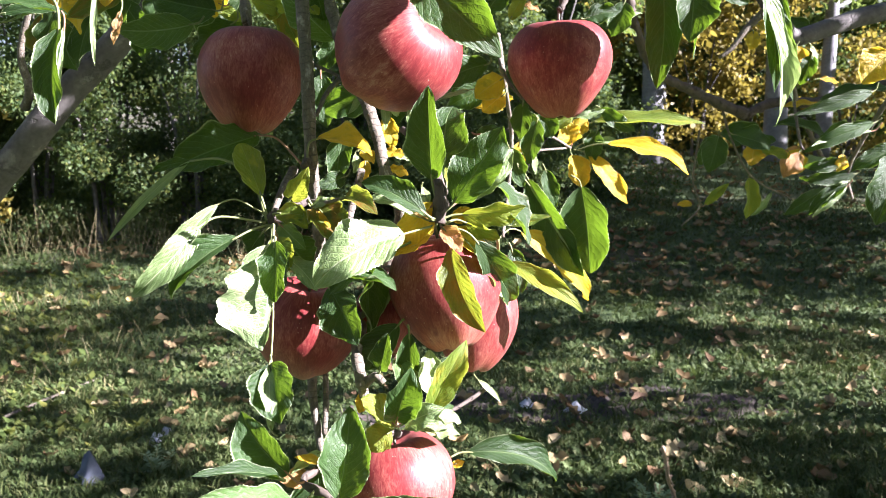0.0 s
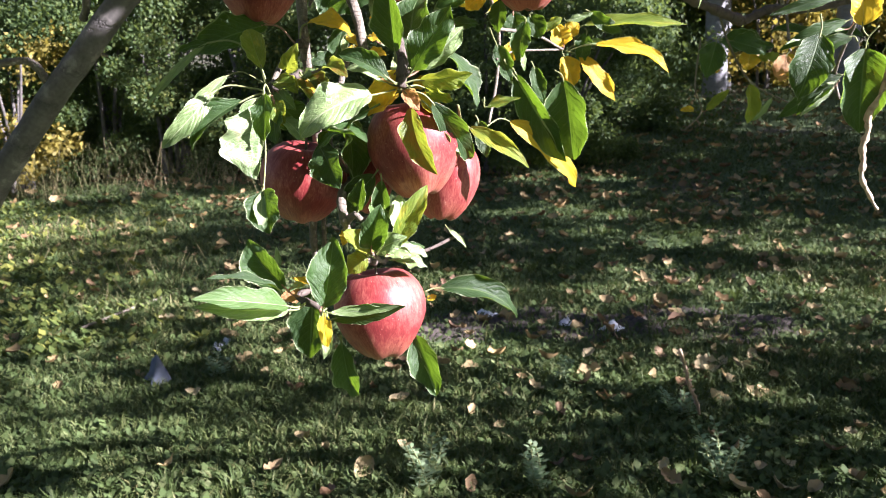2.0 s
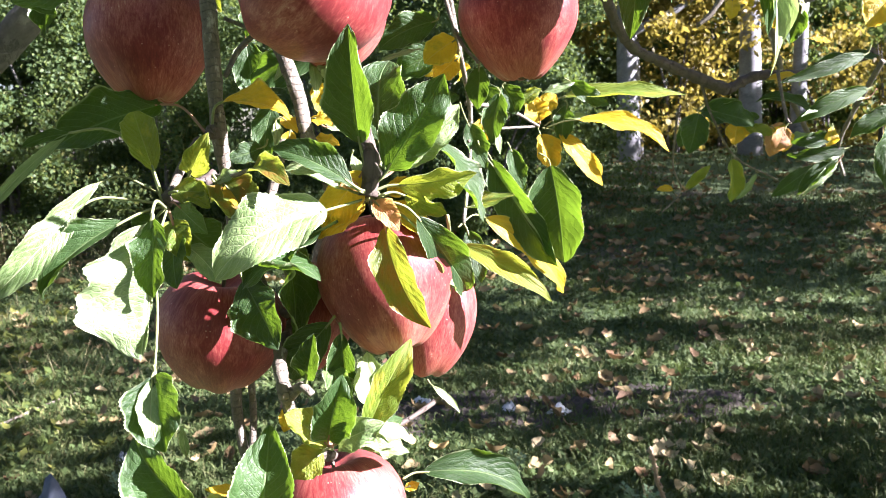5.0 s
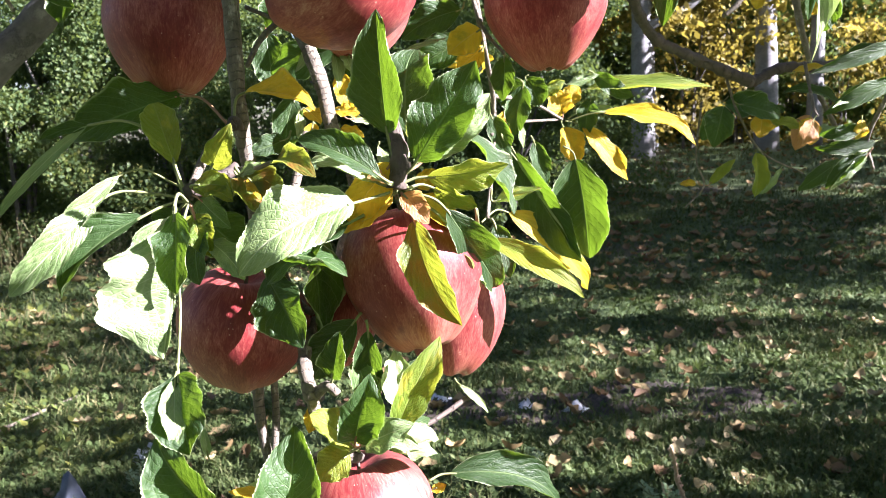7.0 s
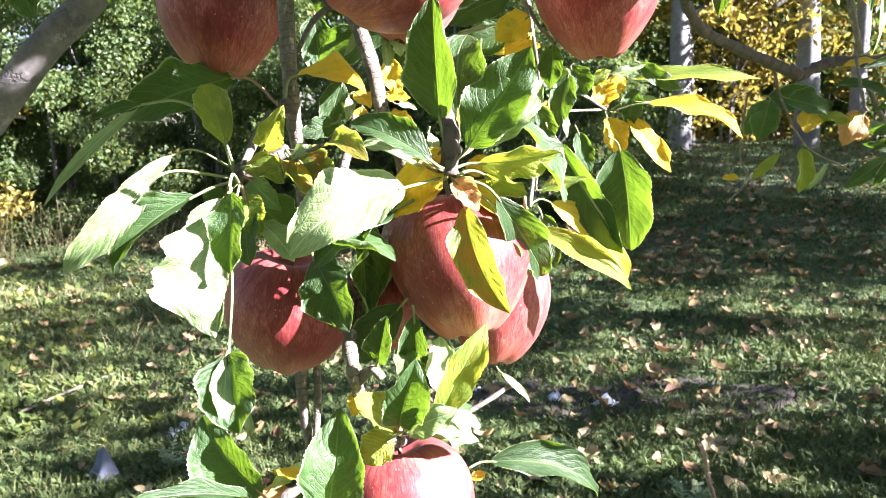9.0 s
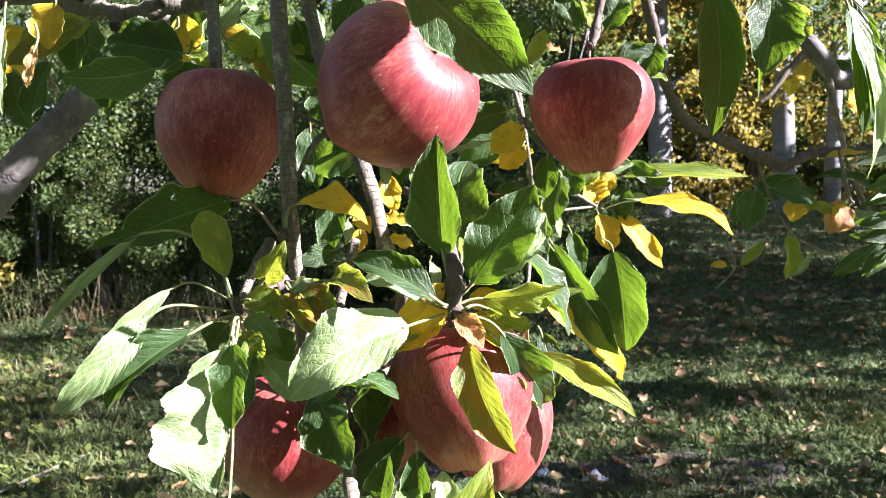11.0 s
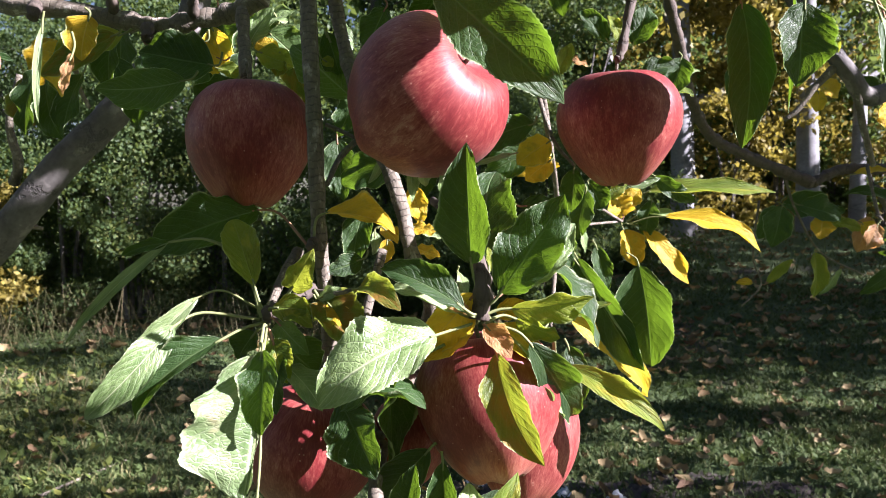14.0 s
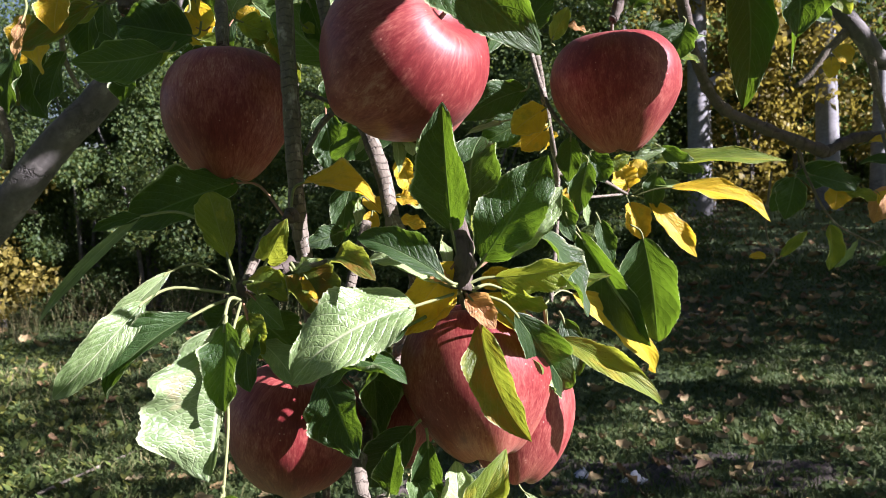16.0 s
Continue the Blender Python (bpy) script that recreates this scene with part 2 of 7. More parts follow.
def apple_material():
    m, nt, out = node_material("apple_skin")
    link = nt.links.new
    tc = node(nt, "TexCoord")
    info = node(nt, "ObjectInfo")
    sep = node(nt, "SeparateXYZ")
    link(tc.outputs["Object"], sep.inputs[0])
    ang = math_node(nt, "ARCTAN2", sep.outputs[1], sep.outputs[0])
    ring = node(nt, "CombineXYZ")
    link(math_node(nt, "COSINE", ang), ring.inputs[0])
    link(math_node(nt, "SINE", ang), ring.inputs[1])
    link(math_node(nt, "ADD", math_node(nt, "MULTIPLY", sep.outputs[2], 9.0), math_node(nt, "MULTIPLY", info.outputs["Random"], 30.0)), ring.inputs[2])
    streak = node(nt, "TexNoise", i_Scale=11.0, i_Detail=8.0, i_Roughness=0.72, i_Distortion=0.6)
    link(ring.outputs[0], streak.inputs["Vector"])
    fine = node(nt, "TexNoise", i_Scale=46.0, i_Detail=5.0, i_Roughness=0.7)
    link(ring.outputs[0], fine.inputs["Vector"])
    patch = node(nt, "TexNoise", i_Scale=22.0, i_Detail=3.0)
    link(tc.outputs["Object"], patch.inputs["Vector"])
    tone = math_node(nt, "ADD", math_node(nt, "MULTIPLY", streak.outputs[0], 0.36), math_node(nt, "MULTIPLY", patch.outputs[0], 0.36))
    tone = math_node(nt, "ADD", tone, math_node(nt, "MULTIPLY", fine.outputs[0], 0.28))
    colour = ramp(nt, tone, (0.34, (0.105, 0.009, 0.012)), (0.47, (0.175, 0.023, 0.023)), (0.55, (0.275, 0.070, 0.056)), (0.67, (0.48, 0.22, 0.17)))
    # ground colour towards the eye end
    low = math_node(nt, "ADD", math_node(nt, "MULTIPLY", sep.outputs[2], -11.0), math_node(nt, "MULTIPLY", streak.outputs[0], 0.6))
    colour = mix_colour(nt, ramp(nt, low, (0.48, (0, 0, 0)), (0.92, (0.6, 0.6, 0.6))), colour, (0.36, 0.12, 0.035))
    dots = node(nt, "TexVoronoi", i_Scale=190.0, i_Randomness=1.0)
    link(tc.outputs["Object"], dots.inputs["Vector"])
    speck = ramp(nt, dots.outputs["Distance"], (0.05, (0.7, 0.7, 0.7)), (0.10, (0, 0, 0)))
    colour = mix_colour(nt, speck, colour, (0.50, 0.26, 0.20))
    s = node(nt, "BsdfPrincipled", i_Roughness=0.36)
    s.inputs["Specular IOR Level"].default_value = 0.32
    s.inputs["Sheen Weight"].default_value = 0.02
    s.inputs["Sheen Roughness"].default_value = 0.5
    rough = math_node(nt, "ADD", 0.33, math_node(nt, "MULTIPLY", tone, 0.22))
    link(rough, s.inputs["Roughness"])
    bump = node(nt, "Bump", i_Strength=0.22, i_Distance=0.001)
    link(streak.outputs[0], bump.inputs["Height"])
    link(bump.outputs[0], s.inputs["Normal"])
    link(colour, s.inputs["Base Color"])
    link(s.outputs[0], out.inputs[0])
    return m


apple_skin = apple_material()


def mass_material(name, stops, glow, share=0.3, rough=0.55, big=0.5):
    """Foliage in bulk: colour varies leaf by leaf and in broad drifts."""
    m, nt, out = node_material(name)
    link = nt.links.new
    geo = node(nt, "NewGeometry")
    tc = node(nt, "TexCoord")
    broad = node(nt, "TexNoise", i_Scale=big, i_Detail=3.0)
    link(tc.outputs["Object"], broad.inputs["Vector"])
    tone = math_node(nt, "ADD", math_node(nt, "MULTIPLY", geo.outputs["Random Per Island"], 0.55), math_node(nt, "MULTIPLY", broad.outputs[0], 0.5), True)
    colour = ramp(nt, tone, *stops)
    s = node(nt, "BsdfPrincipled", i_Roughness=rough)
    s.inputs["Specular IOR Level"].default_value = 0.18
    link(colour, s.inputs["Base Color"])
    t = node(nt, "BsdfTranslucent")
    link(mix_colour(nt, 0.5, colour, glow), t.inputs[0])
    both = node(nt, "MixShader")
    both.inputs[0].default_value = share
    link(s.outputs[0], both.inputs[1])
    link(t.outputs[0], both.inputs[2])
    link(both.outputs[0], out.inputs[0])
    return m


grass_mat = mass_material("grass_blades", ((0.15, (0.030, 0.05, 0.014)), (0.45, (0.062, 0.092, 0.026)), (0.7, (0.105, 0.125, 0.042)), (0.9, (0.20, 0.17, 0.08))), (0.14, 0.2, 0.05), 0.2, 0.6, 0.8)
tuft_mat = mass_material("tuft_blades", ((0.15, (0.036, 0.062, 0.017)), (0.5, (0.066, 0.10, 0.03)), (0.8, (0.10, 0.125, 0.042)), (0.95, (0.20, 0.17, 0.08))), (0.2, 0.28, 0.06), 0.3, 0.55, 0.9)
dry_grass_mat = mass_material("dry_grass", ((0.15, (0.06, 0.08, 0.03)), (0.55, (0.14, 0.13, 0.06)), (0.9, (0.34, 0.28, 0.16))), (0.25, 0.22, 0.09), 0.25, 0.6, 1.0)
weed_mat = mass_material("weed_leaves", ((0.2, (0.14, 0.22, 0.10)), (0.8, (0.28, 0.36, 0.21))), (0.2, 0.3, 0.08), 0.25, 0.6, 3.0)
bright_weed_mat = mass_material("bright_weeds", ((0.15, (0.05, 0.085, 0.022)), (0.55, (0.11, 0.145, 0.036)), (0.9, (0.26, 0.25, 0.055))), (0.26, 0.32, 0.05), 0.3, 0.6, 1.4)
clover_mat = mass_material("clover_leaves", ((0.15, (0.040, 0.066, 0.022)), (0.6, (0.080, 0.118, 0.038)), (0.95, (0.14, 0.16, 0.07))), (0.15, 0.24, 0.05), 0.25, 0.6, 1.6)
hedge_mat = mass_material("hedge_leaves", ((0.15, (0.042, 0.074, 0.032)), (0.5, (0.062, 0.102, 0.040)), (0.8, (0.098, 0.135, 0.044)), (0.97, (0.22, 0.20, 0.055))), (0.24, 0.32, 0.05), 0.42, 0.5, 0.45)
gold_mat = mass_material("autumn_leaves", ((0.15, (0.08, 0.075, 0.02)), (0.6, (0.22, 0.18, 0.042)), (0.95, (0.38, 0.32, 0.09))), (0.55, 0.45, 0.06), 0.35, 0.5, 0.6)
crown_mat = mass_material("orchard_leaves", ((0.15, (0.03, 0.07, 0.016)), (0.6, (0.075, 0.14, 0.03)), (0.9, (0.22, 0.22, 0.03)), (0.98, (0.5, 0.34, 0.03))), (0.25, 0.38, 0.03), 0.35, 0.45, 0.8)
litter_mat = mass_material("fallen_leaves", ((0.15, (0.12, 0.060, 0.032)), (0.45, (0.21, 0.148, 0.066)), (0.75, (0.32, 0.245, 0.125)), (0.97, (0.50, 0.31, 0.06))), (0.25, 0.16, 0.06), 0.12, 0.7, 3.0)


def fallen_material():
    m, nt, out = node_material("fallen_leaf")
    link = nt.links.new
    info = node(nt, "ObjectInfo")
    tc = node(nt, "TexCoord")
    n = node(nt, "TexNoise", i_Scale=60.0, i_Detail=4.0)
    link(tc.outputs["Object"], n.inputs["Vector"])
    tone = math_node(nt, "ADD", math_node(nt, "MULTIPLY", info.outputs["Random"], 0.75), math_node(nt, "MULTIPLY", n.outputs[0], 0.3), True)
    colour = ramp(nt, tone, (0.12, (0.11, 0.055, 0.028)), (0.35, (0.20, 0.132, 0.058)), (0.6, (0.32, 0.25, 0.12)), (0.82, (0.40, 0.32, 0.17)), (0.97, (0.52, 0.30, 0.04)))
    s = node(nt, "BsdfPrincipled", i_Roughness=0.7)
    bump = node(nt, "Bump", i_Strength=0.5, i_Distance=0.002)
    link(n.outputs[0], bump.inputs["Height"])
    link(bump.outputs[0], s.inputs["Normal"])
    link(colour, s.inputs["Base Color"])
    link(s.outputs[0], out.inputs[0])
    return m


fallen_mat = fallen_material()


def soil_material():
    m, nt, out = node_material("soil_and_moss")
    link = nt.links.new
    tc = node(nt, "TexCoord")
    a = node(nt, "TexNoise", i_Scale=1.3, i_Detail=6.0)
    b = node(nt, "TexNoise", i_Scale=45.0, i_Detail=5.0)
    link(tc.outputs["Object"], a.inputs["Vector"])
    link(tc.outputs["Object"], b.inputs["Vector"])
    earth = ramp(nt, b.outputs[0], (0.3, (0.035, 0.028, 0.018)), (0.7, (0.11, 0.085, 0.055)))
    moss = ramp(nt, b.outputs[0], (0.3, (0.026, 0.050, 0.012)), (0.7, (0.080, 0.125, 0.032)))
    colour = mix_colour(nt, ramp(nt, a.outputs[0], (0.30, (0, 0, 0)), (0.44, (1, 1, 1))), earth, moss)
    bump = node(nt, "Bump", i_Strength=0.8, i_Distance=0.02)
    link(b.outputs[0], bump.inputs["Height"])
    s = node(nt, "BsdfPrincipled", i_Roughness=0.9)
    link(colour, s.inputs["Base Color"])
    link(bump.outputs[0], s.inputs["Normal"])
    link(s.outputs[0], out.inputs[0])
    return m


soil_mat = soil_material()


def plain_material(name, dark, light, scale, rough=0.8, bump_by=0.4):
    m, nt, out = node_material(name)
    tc = node(nt, "TexCoord")
    n = node(nt, "TexNoise", i_Scale=scale, i_Detail=5.0)
    nt.links.new(tc.outputs["Object"], n.inputs["Vector"])
    s = node(nt, "BsdfPrincipled", i_Roughness=rough)
    bump = node(nt, "Bump", i_Strength=bump_by, i_Distance=0.004)
    nt.links.new(n.outputs[0], bump.inputs["Height"])
    nt.links.new(bump.outputs[0], s.inputs["Normal"])
    nt.links.new(ramp(nt, n.outputs[0], (0.3, dark), (0.7, light)), s.inputs["Base Color"])
    nt.links.new(s.outputs[0], out.inputs[0])
    return m


cloth_mat = plain_material("grey_cloth", (0.065, 0.08, 0.115), (0.135, 0.155, 0.205), 30.0)
paper_mat = plain_material("white_scrap", (0.5, 0.5, 0.52), (0.72, 0.72, 0.74), 40.0)
bare_mat = plain_material("bare_soil", (0.022, 0.018, 0.014), (0.085, 0.066, 0.056), 38.0, 0.95, 0.9)
eye_mat = plain_material("apple_eye", (0.05, 0.03, 0.015), (0.20, 0.13, 0.06), 300.0)


# ---- building helpers ----
def mesh_object(name, verts, faces, material, parent=None, uvs=None, smooth=True, origin=None):
    me = bpy.data.meshes.new(name)
    verts = np.asarray(verts, dtype=float)
    o = np.asarray(origin if origin is not None else (0, 0, 0), dtype=float)
    me.from_pydata((verts - o).tolist(), [], [tuple(int(i) for i in f) for f in faces])
    if uvs is not None:
        layer = me.uv_layers.new(name="UVMap")
        index = np.empty(len(me.loops), dtype=np.int32)
        me.loops.foreach_get("vertex_index", index)
        layer.data.foreach_set("uv", np.asarray(uvs, dtype=np.float32)[index].ravel())
    if smooth:
        me.polygons.foreach_set("use_smooth", [True] * len(me.polygons))
    me.materials.append(material)
    ob = new(name, me)
    if parent is not None:
        ob.parent = parent
        ob.location = Vector(o) - parent.matrix_world.translation
    else:
        ob.location = Vector(o)
    return ob


def bulk_object(name, verts, quads, material, parent=None):
    """Many small faces in one mesh, set at once; faces are quads."""
    me = bpy.data.meshes.new(name)
    verts, quads = np.asarray(verts, dtype=np.float32), np.asarray(quads, dtype=np.int32)
    k = quads.shape[1]
    me.vertices.add(len(verts))
    me.vertices.foreach_set("co", verts.ravel())
    me.loops.add(quads.size)
    me.loops.foreach_set("vertex_index", quads.ravel())
    me.polygons.add(len(quads))
    me.polygons.foreach_set("loop_start", np.arange(0, quads.size, k, dtype=np.int32))
    me.update(calc_edges=True)
    me.validate()
    me.materials.append(material)
    ob = new(name, me)
    if parent is not None:
        ob.parent = parent
        ob.location = -parent.matrix_world.translation
    return ob


def smooth_path(points, per=6):
    """Catmull-Rom through the points."""
    p = [np.asarray(q, dtype=float) for q in points]
    p = [2 * p[0] - p[1]] + p + [2 * p[-1] - p[-2]]
    out = []
    for a, b, c, d in zip(p, p[1:], p[2:], p[3:]):
        for s in np.arange(per) / per:
            out.append(0.5 * (2 * b + (c - a) * s + (2 * a - 5 * b + 4 * c - d) * s * s + (3 * b - a - 3 * c + d) * s ** 3))
    out.append(p[-2])
    return np.array(out)


def tube(points, r0, r1, sides=8, per=6, knob=0.0, seed=0):
    line = smooth_path(points, per)
    n = len(line)
    rng = np.random.RandomState(seed)
    tang = np.gradient(line, axis=0)
    tang /= np.linalg.norm(tang, axis=1)[:, None] + 1e-12
    side = np.cross(tang[0], (0.31, 0.87, 0.38))
    side /= np.linalg.norm(side)
    verts, uvs, run = [], [], 0.0
    for i in range(n):
        side = side - tang[i] * side.dot(tang[i])
        side /= np.linalg.norm(side)
        up = np.cross(tang[i], side)
        r = r0 + (r1 - r0) * i / (n - 1)
        r *= 1 + knob * (rng.rand() - 0.4)
        if i:
            run += np.linalg.norm(line[i] - line[i - 1])
        for k in range(sides):
            a = 2 * math.pi * k / sides
            rr = r * (1 + 0.5 * knob * (rng.rand() - 0.5))
            verts.append(line[i] + rr * (math.cos(a) * side + math.sin(a) * up))
            uvs.append((k / sides * 2 * math.pi * r0, run))
    faces = [(i * sides + k, i * sides + (k + 1) % sides, (i + 1) * sides + (k + 1) % sides, (i + 1) * sides + k) for i in range(n - 1) for k in range(sides)]
    faces += [tuple(reversed(range(sides))), tuple((n - 1) * sides + k for k in range(sides))]
    return np.array(verts), faces, uvs


COUNT = {"seed": 0}


def next_seed():
    COUNT["seed"] += 1
    return COUNT["seed"]


def stick(tree, name, points, r0, r1, material, knob=0.12, sides=8, label=""):
    long = sum(np.linalg.norm(np.subtract(a, b)) for a, b in zip(points, points[1:]))
    per = max(4, int(long / max(1, len(points) - 1) / 0.006)) if r0 < 0.012 else 10
    verts, faces, uvs = tube(points, r0, r1, sides if r0 < 0.012 else 16, min(per, 16), knob, next_seed())
    ob = mesh_object(name, verts, faces, material, tree, uvs, origin=points[0])
    return tagged(ob, label) if label else ob


def unit(v):
    v = np.asarray(v, dtype=float)
    return v / (np.linalg.norm(v) + 1e-12)


ACROSS = (-1.0, -0.94, -0.86, -0.74, -0.56, -0.36, -0.17, 0.0, 0.17, 0.36, 0.56, 0.74, 0.86, 0.94, 1.0)


def leaf_blade(base, tip, width, face, bend, fold, twist, wave, seed, rows=52, ragged=0.05, blunt=0.0, lop=None):
    """Ovate, saw-edged apple leaf between base and tip, its rim rolled up. face: the way its upper side looks; bend: rise of the middle, part of the length."""
    rng = np.random.RandomState(seed)
    base, tip = np.asarray(base, float), np.asarray(tip, float)
    long = np.linalg.norm(tip - base)
    n0 = unit(face)
    axis = unit(tip - base)
    n0 = unit(n0 - axis * n0.dot(axis))
    side0 = np.cross(axis, n0)
    sway = (rng.rand() - 0.5) * 0.20 * long
    ctrl = (base + tip) / 2 + n0 * bend * long * 2 + side0 * sway
    phase, beat = rng.rand() * 6.28, 1.3 + 1.4 * rng.rand()
    phase2 = rng.rand() * 6.28
    lean = 0.92 + 0.16 * rng.rand() if lop is None else lop
    wave = wave * min(1.0, long / (1.7 * width))
    roll = {-1: 0.25 + 0.75 * rng.rand(), 1: 0.25 + 0.75 * rng.rand()}
    tip_curl = (rng.rand() - 0.65) * 0.20 * long
    verts, uvs = [], []
    for i in range(rows + 1):
        v = i / rows
        c = (1 - v) ** 2 * base + 2 * v * (1 - v) * ctrl + v * v * tip
        t = unit(2 * (1 - v) * (ctrl - base) + 2 * v * (tip - ctrl))
        n = unit(n0 - t * n0.dot(t))
        b = np.cross(t, n)
        c = c + n * tip_curl * max(0.0, v - 0.6) ** 2 * 6
        a = radians(twist) * (v - 0.3)
        n, b = n * math.cos(a) + b * math.sin(a), b * math.cos(a) - n * math.sin(a)
        up, down = 0.70 - 0.25 * blunt, 0.90 - 0.40 * blunt
        w = (v ** up) * ((1.0 - v) ** down) / (0.335 + 0.165 * blunt) * 0.5 * width
        tooth = (i % 2) * (0.25 + math.sin(math.pi * v)) * (0.6 + 0.8 * rng.rand())
        for s in ACROSS:
            q, sg = abs(s), 1 if s > 0 else -1
            ragg = 1 + ragged * (math.sin(5.1 * v + phase2 + sg) + 0.6 * math.sin(17 * v + phase + 2 * sg) + 0.5 * math.sin(29 * v + 2 * phase2 + 4 * sg))
            ww = w * ragg * (lean if s > 0 else 2 - lean) * q
            if q > 0.99:
                ww = max(0.0, ww - 0.016 * width * tooth)
            f = radians(fold)
            e = max(0.0, (q - 0.62) / 0.38)
            turned = roll[sg] * e * e * (0.55 + 0.45 * math.sin(7 * v + phase2 + 2.1 * sg)) * (0.8 + 0.2 * math.sin(21 * v + phase))
            wav = wave * 0.15 * width * q * q * math.sin(2 * math.pi * beat * v + phase + (1.7 if s > 0 else 0))
            quilt = 0.011 * width * math.sin(2 * math.pi * (10 * v - 3.0 * q ** 1.25)) * q * (1 - 0.6 * q)
            wob = 0.012 * width * math.sin(23 * v + 9 * s + phase2) * q
            ruffle = 0.045 * width * q ** 3 * math.sin(15 * v + 3.1 * sg + phase) * (0.5 + 0.5 * math.sin(4.3 * v + phase2))
            rise = (wav + wob + quilt + ruffle - wave * 0.05 * width * q ** 3 + 0.46 * w * turned) * min(1, 6 * v, 6 * (1 - v) + 0.15)
            verts.append(c + b * sg * ww * (1 - 0.16 * turned) * math.cos(f) + n * (ww * math.sin(f) + rise))
            uvs.append((0.5 + s / 2, v))
    m = len(ACROSS)
    faces = [(i * m + j, i * m + j + 1, (i + 1) * m + j + 1, (i + 1) * m + j) for i in range(rows) for j in range(m - 1)]
    return np.array(verts), faces, uvs, n0


def leaf(tree, kind, stalk, base, tip, width, face, bend=0.1, fold=25, twist=0, wave=0.5, blunt=0.0, lop=None):
    seed = next_seed()
    verts, faces, uvs, n0 = leaf_blade(base, tip, width, face, bend, fold, twist, wave, seed, ragged=0.15 if kind == "scorched" else 0.065, blunt=blunt, lop=lop)
    blade = mesh_object("leaf", verts, faces, LEAF[kind], tree, uvs, origin=base)
    words = {"green": "", "lime": "yellow-green leaf", "pale": "leaf with sunlight painted as pale green", "fresh": "fresh green leaf lit by the sun", "downy": "whitish leaf, downy underside and sunlight both put in as pale colour", "yellow": "yellow autumn leaf", "mottled": "green leaf mottled brown", "tan": "dry tan leaf", "scorched": "pale curled leaf with a brown scorch"}[kind]
    if words:
        tagged(blade, words)
    stalk, base, tip = (np.asarray(q, float) for q in (stalk, base, tip))
    start = unit(2 * ((base + tip) / 2 + n0 * bend * np.linalg.norm(tip - base) * 2 - base))
    gap = np.linalg.norm(base - stalk)
    if gap > 0.002:
        mid = base - start * min(gap * 0.45, 0.014)
        mid = mid * 0.6 + (stalk + base) / 2 * 0.4
        r = 0.00085 if width > 0.014 else 0.0006
        pv, pf, puv = tube([stalk, mid, base, base + start * 0.004], r, r * 0.8, 6, 5, 0, seed)
        piece = mesh_object("petiole", pv, pf, red_petiole if seed % 7 == 0 else petiole_mat, None, puv, origin=base)
        piece.parent = blade
        piece.location = (0, 0, 0)
    return blade


# ---- ground ----
def ground_height(x, y):
    rise = 0.045 * np.maximum(0, y - 3.0)
    rise = np.where(y > 16, 0.585 + 0.012 * (y - 16), rise)
    return rise + 0.03 * np.sin(0.9 * x + 0.4) * np.sin(0.7 * y + 1.1) + 0.015 * np.sin(2.3 * x + 1.3 * y)


def sheet_axis(near, far, n_near, n_far):
    a = np.linspace(-near, near, n_near)
    b = near + (far - near) * (np.linspace(0, 1, n_far + 1)[1:] ** 2.5)
    return np.concatenate([-b[::-1], a, b])


gx, gy = sheet_axis(9, 1500, 110, 16), sheet_axis(14, 1500, 150, 16)
XX, YY = np.meshgrid(gx, gy)
ZZ = ground_height(np.clip(XX, -40, 40), np.clip(YY, -20, 60))
gv = np.stack([XX, YY, ZZ], -1).reshape(-1, 3)
nx = len(gx)
gi = np.arange(len(gy) - 1)[:, None] * nx + np.arange(nx - 1)[None]
gq = np.stack([gi, gi + 1, gi + nx + 1, gi + nx], -1).reshape(-1, 4)
ground = bulk_object("ground", gv, gq, soil_mat)
ground.data.polygons.foreach_set("use_smooth", [True] * len(ground.data.polygons))
tagged(ground, "dark orchard soil under grass and fallen leaves", "ground", kind="structure")


def spread(n, seed, y0, y1, power=1.7):
    """Random places on the ground in the stretch that lies ahead, denser near."""
    r = np.random.RandomState(seed)
    y = y0 + (y1 - y0) * r.rand(n) ** power
    x = (r.rand(n) * 2 - 1) * (0.9 + 0.68 * y)
    return x, y, r


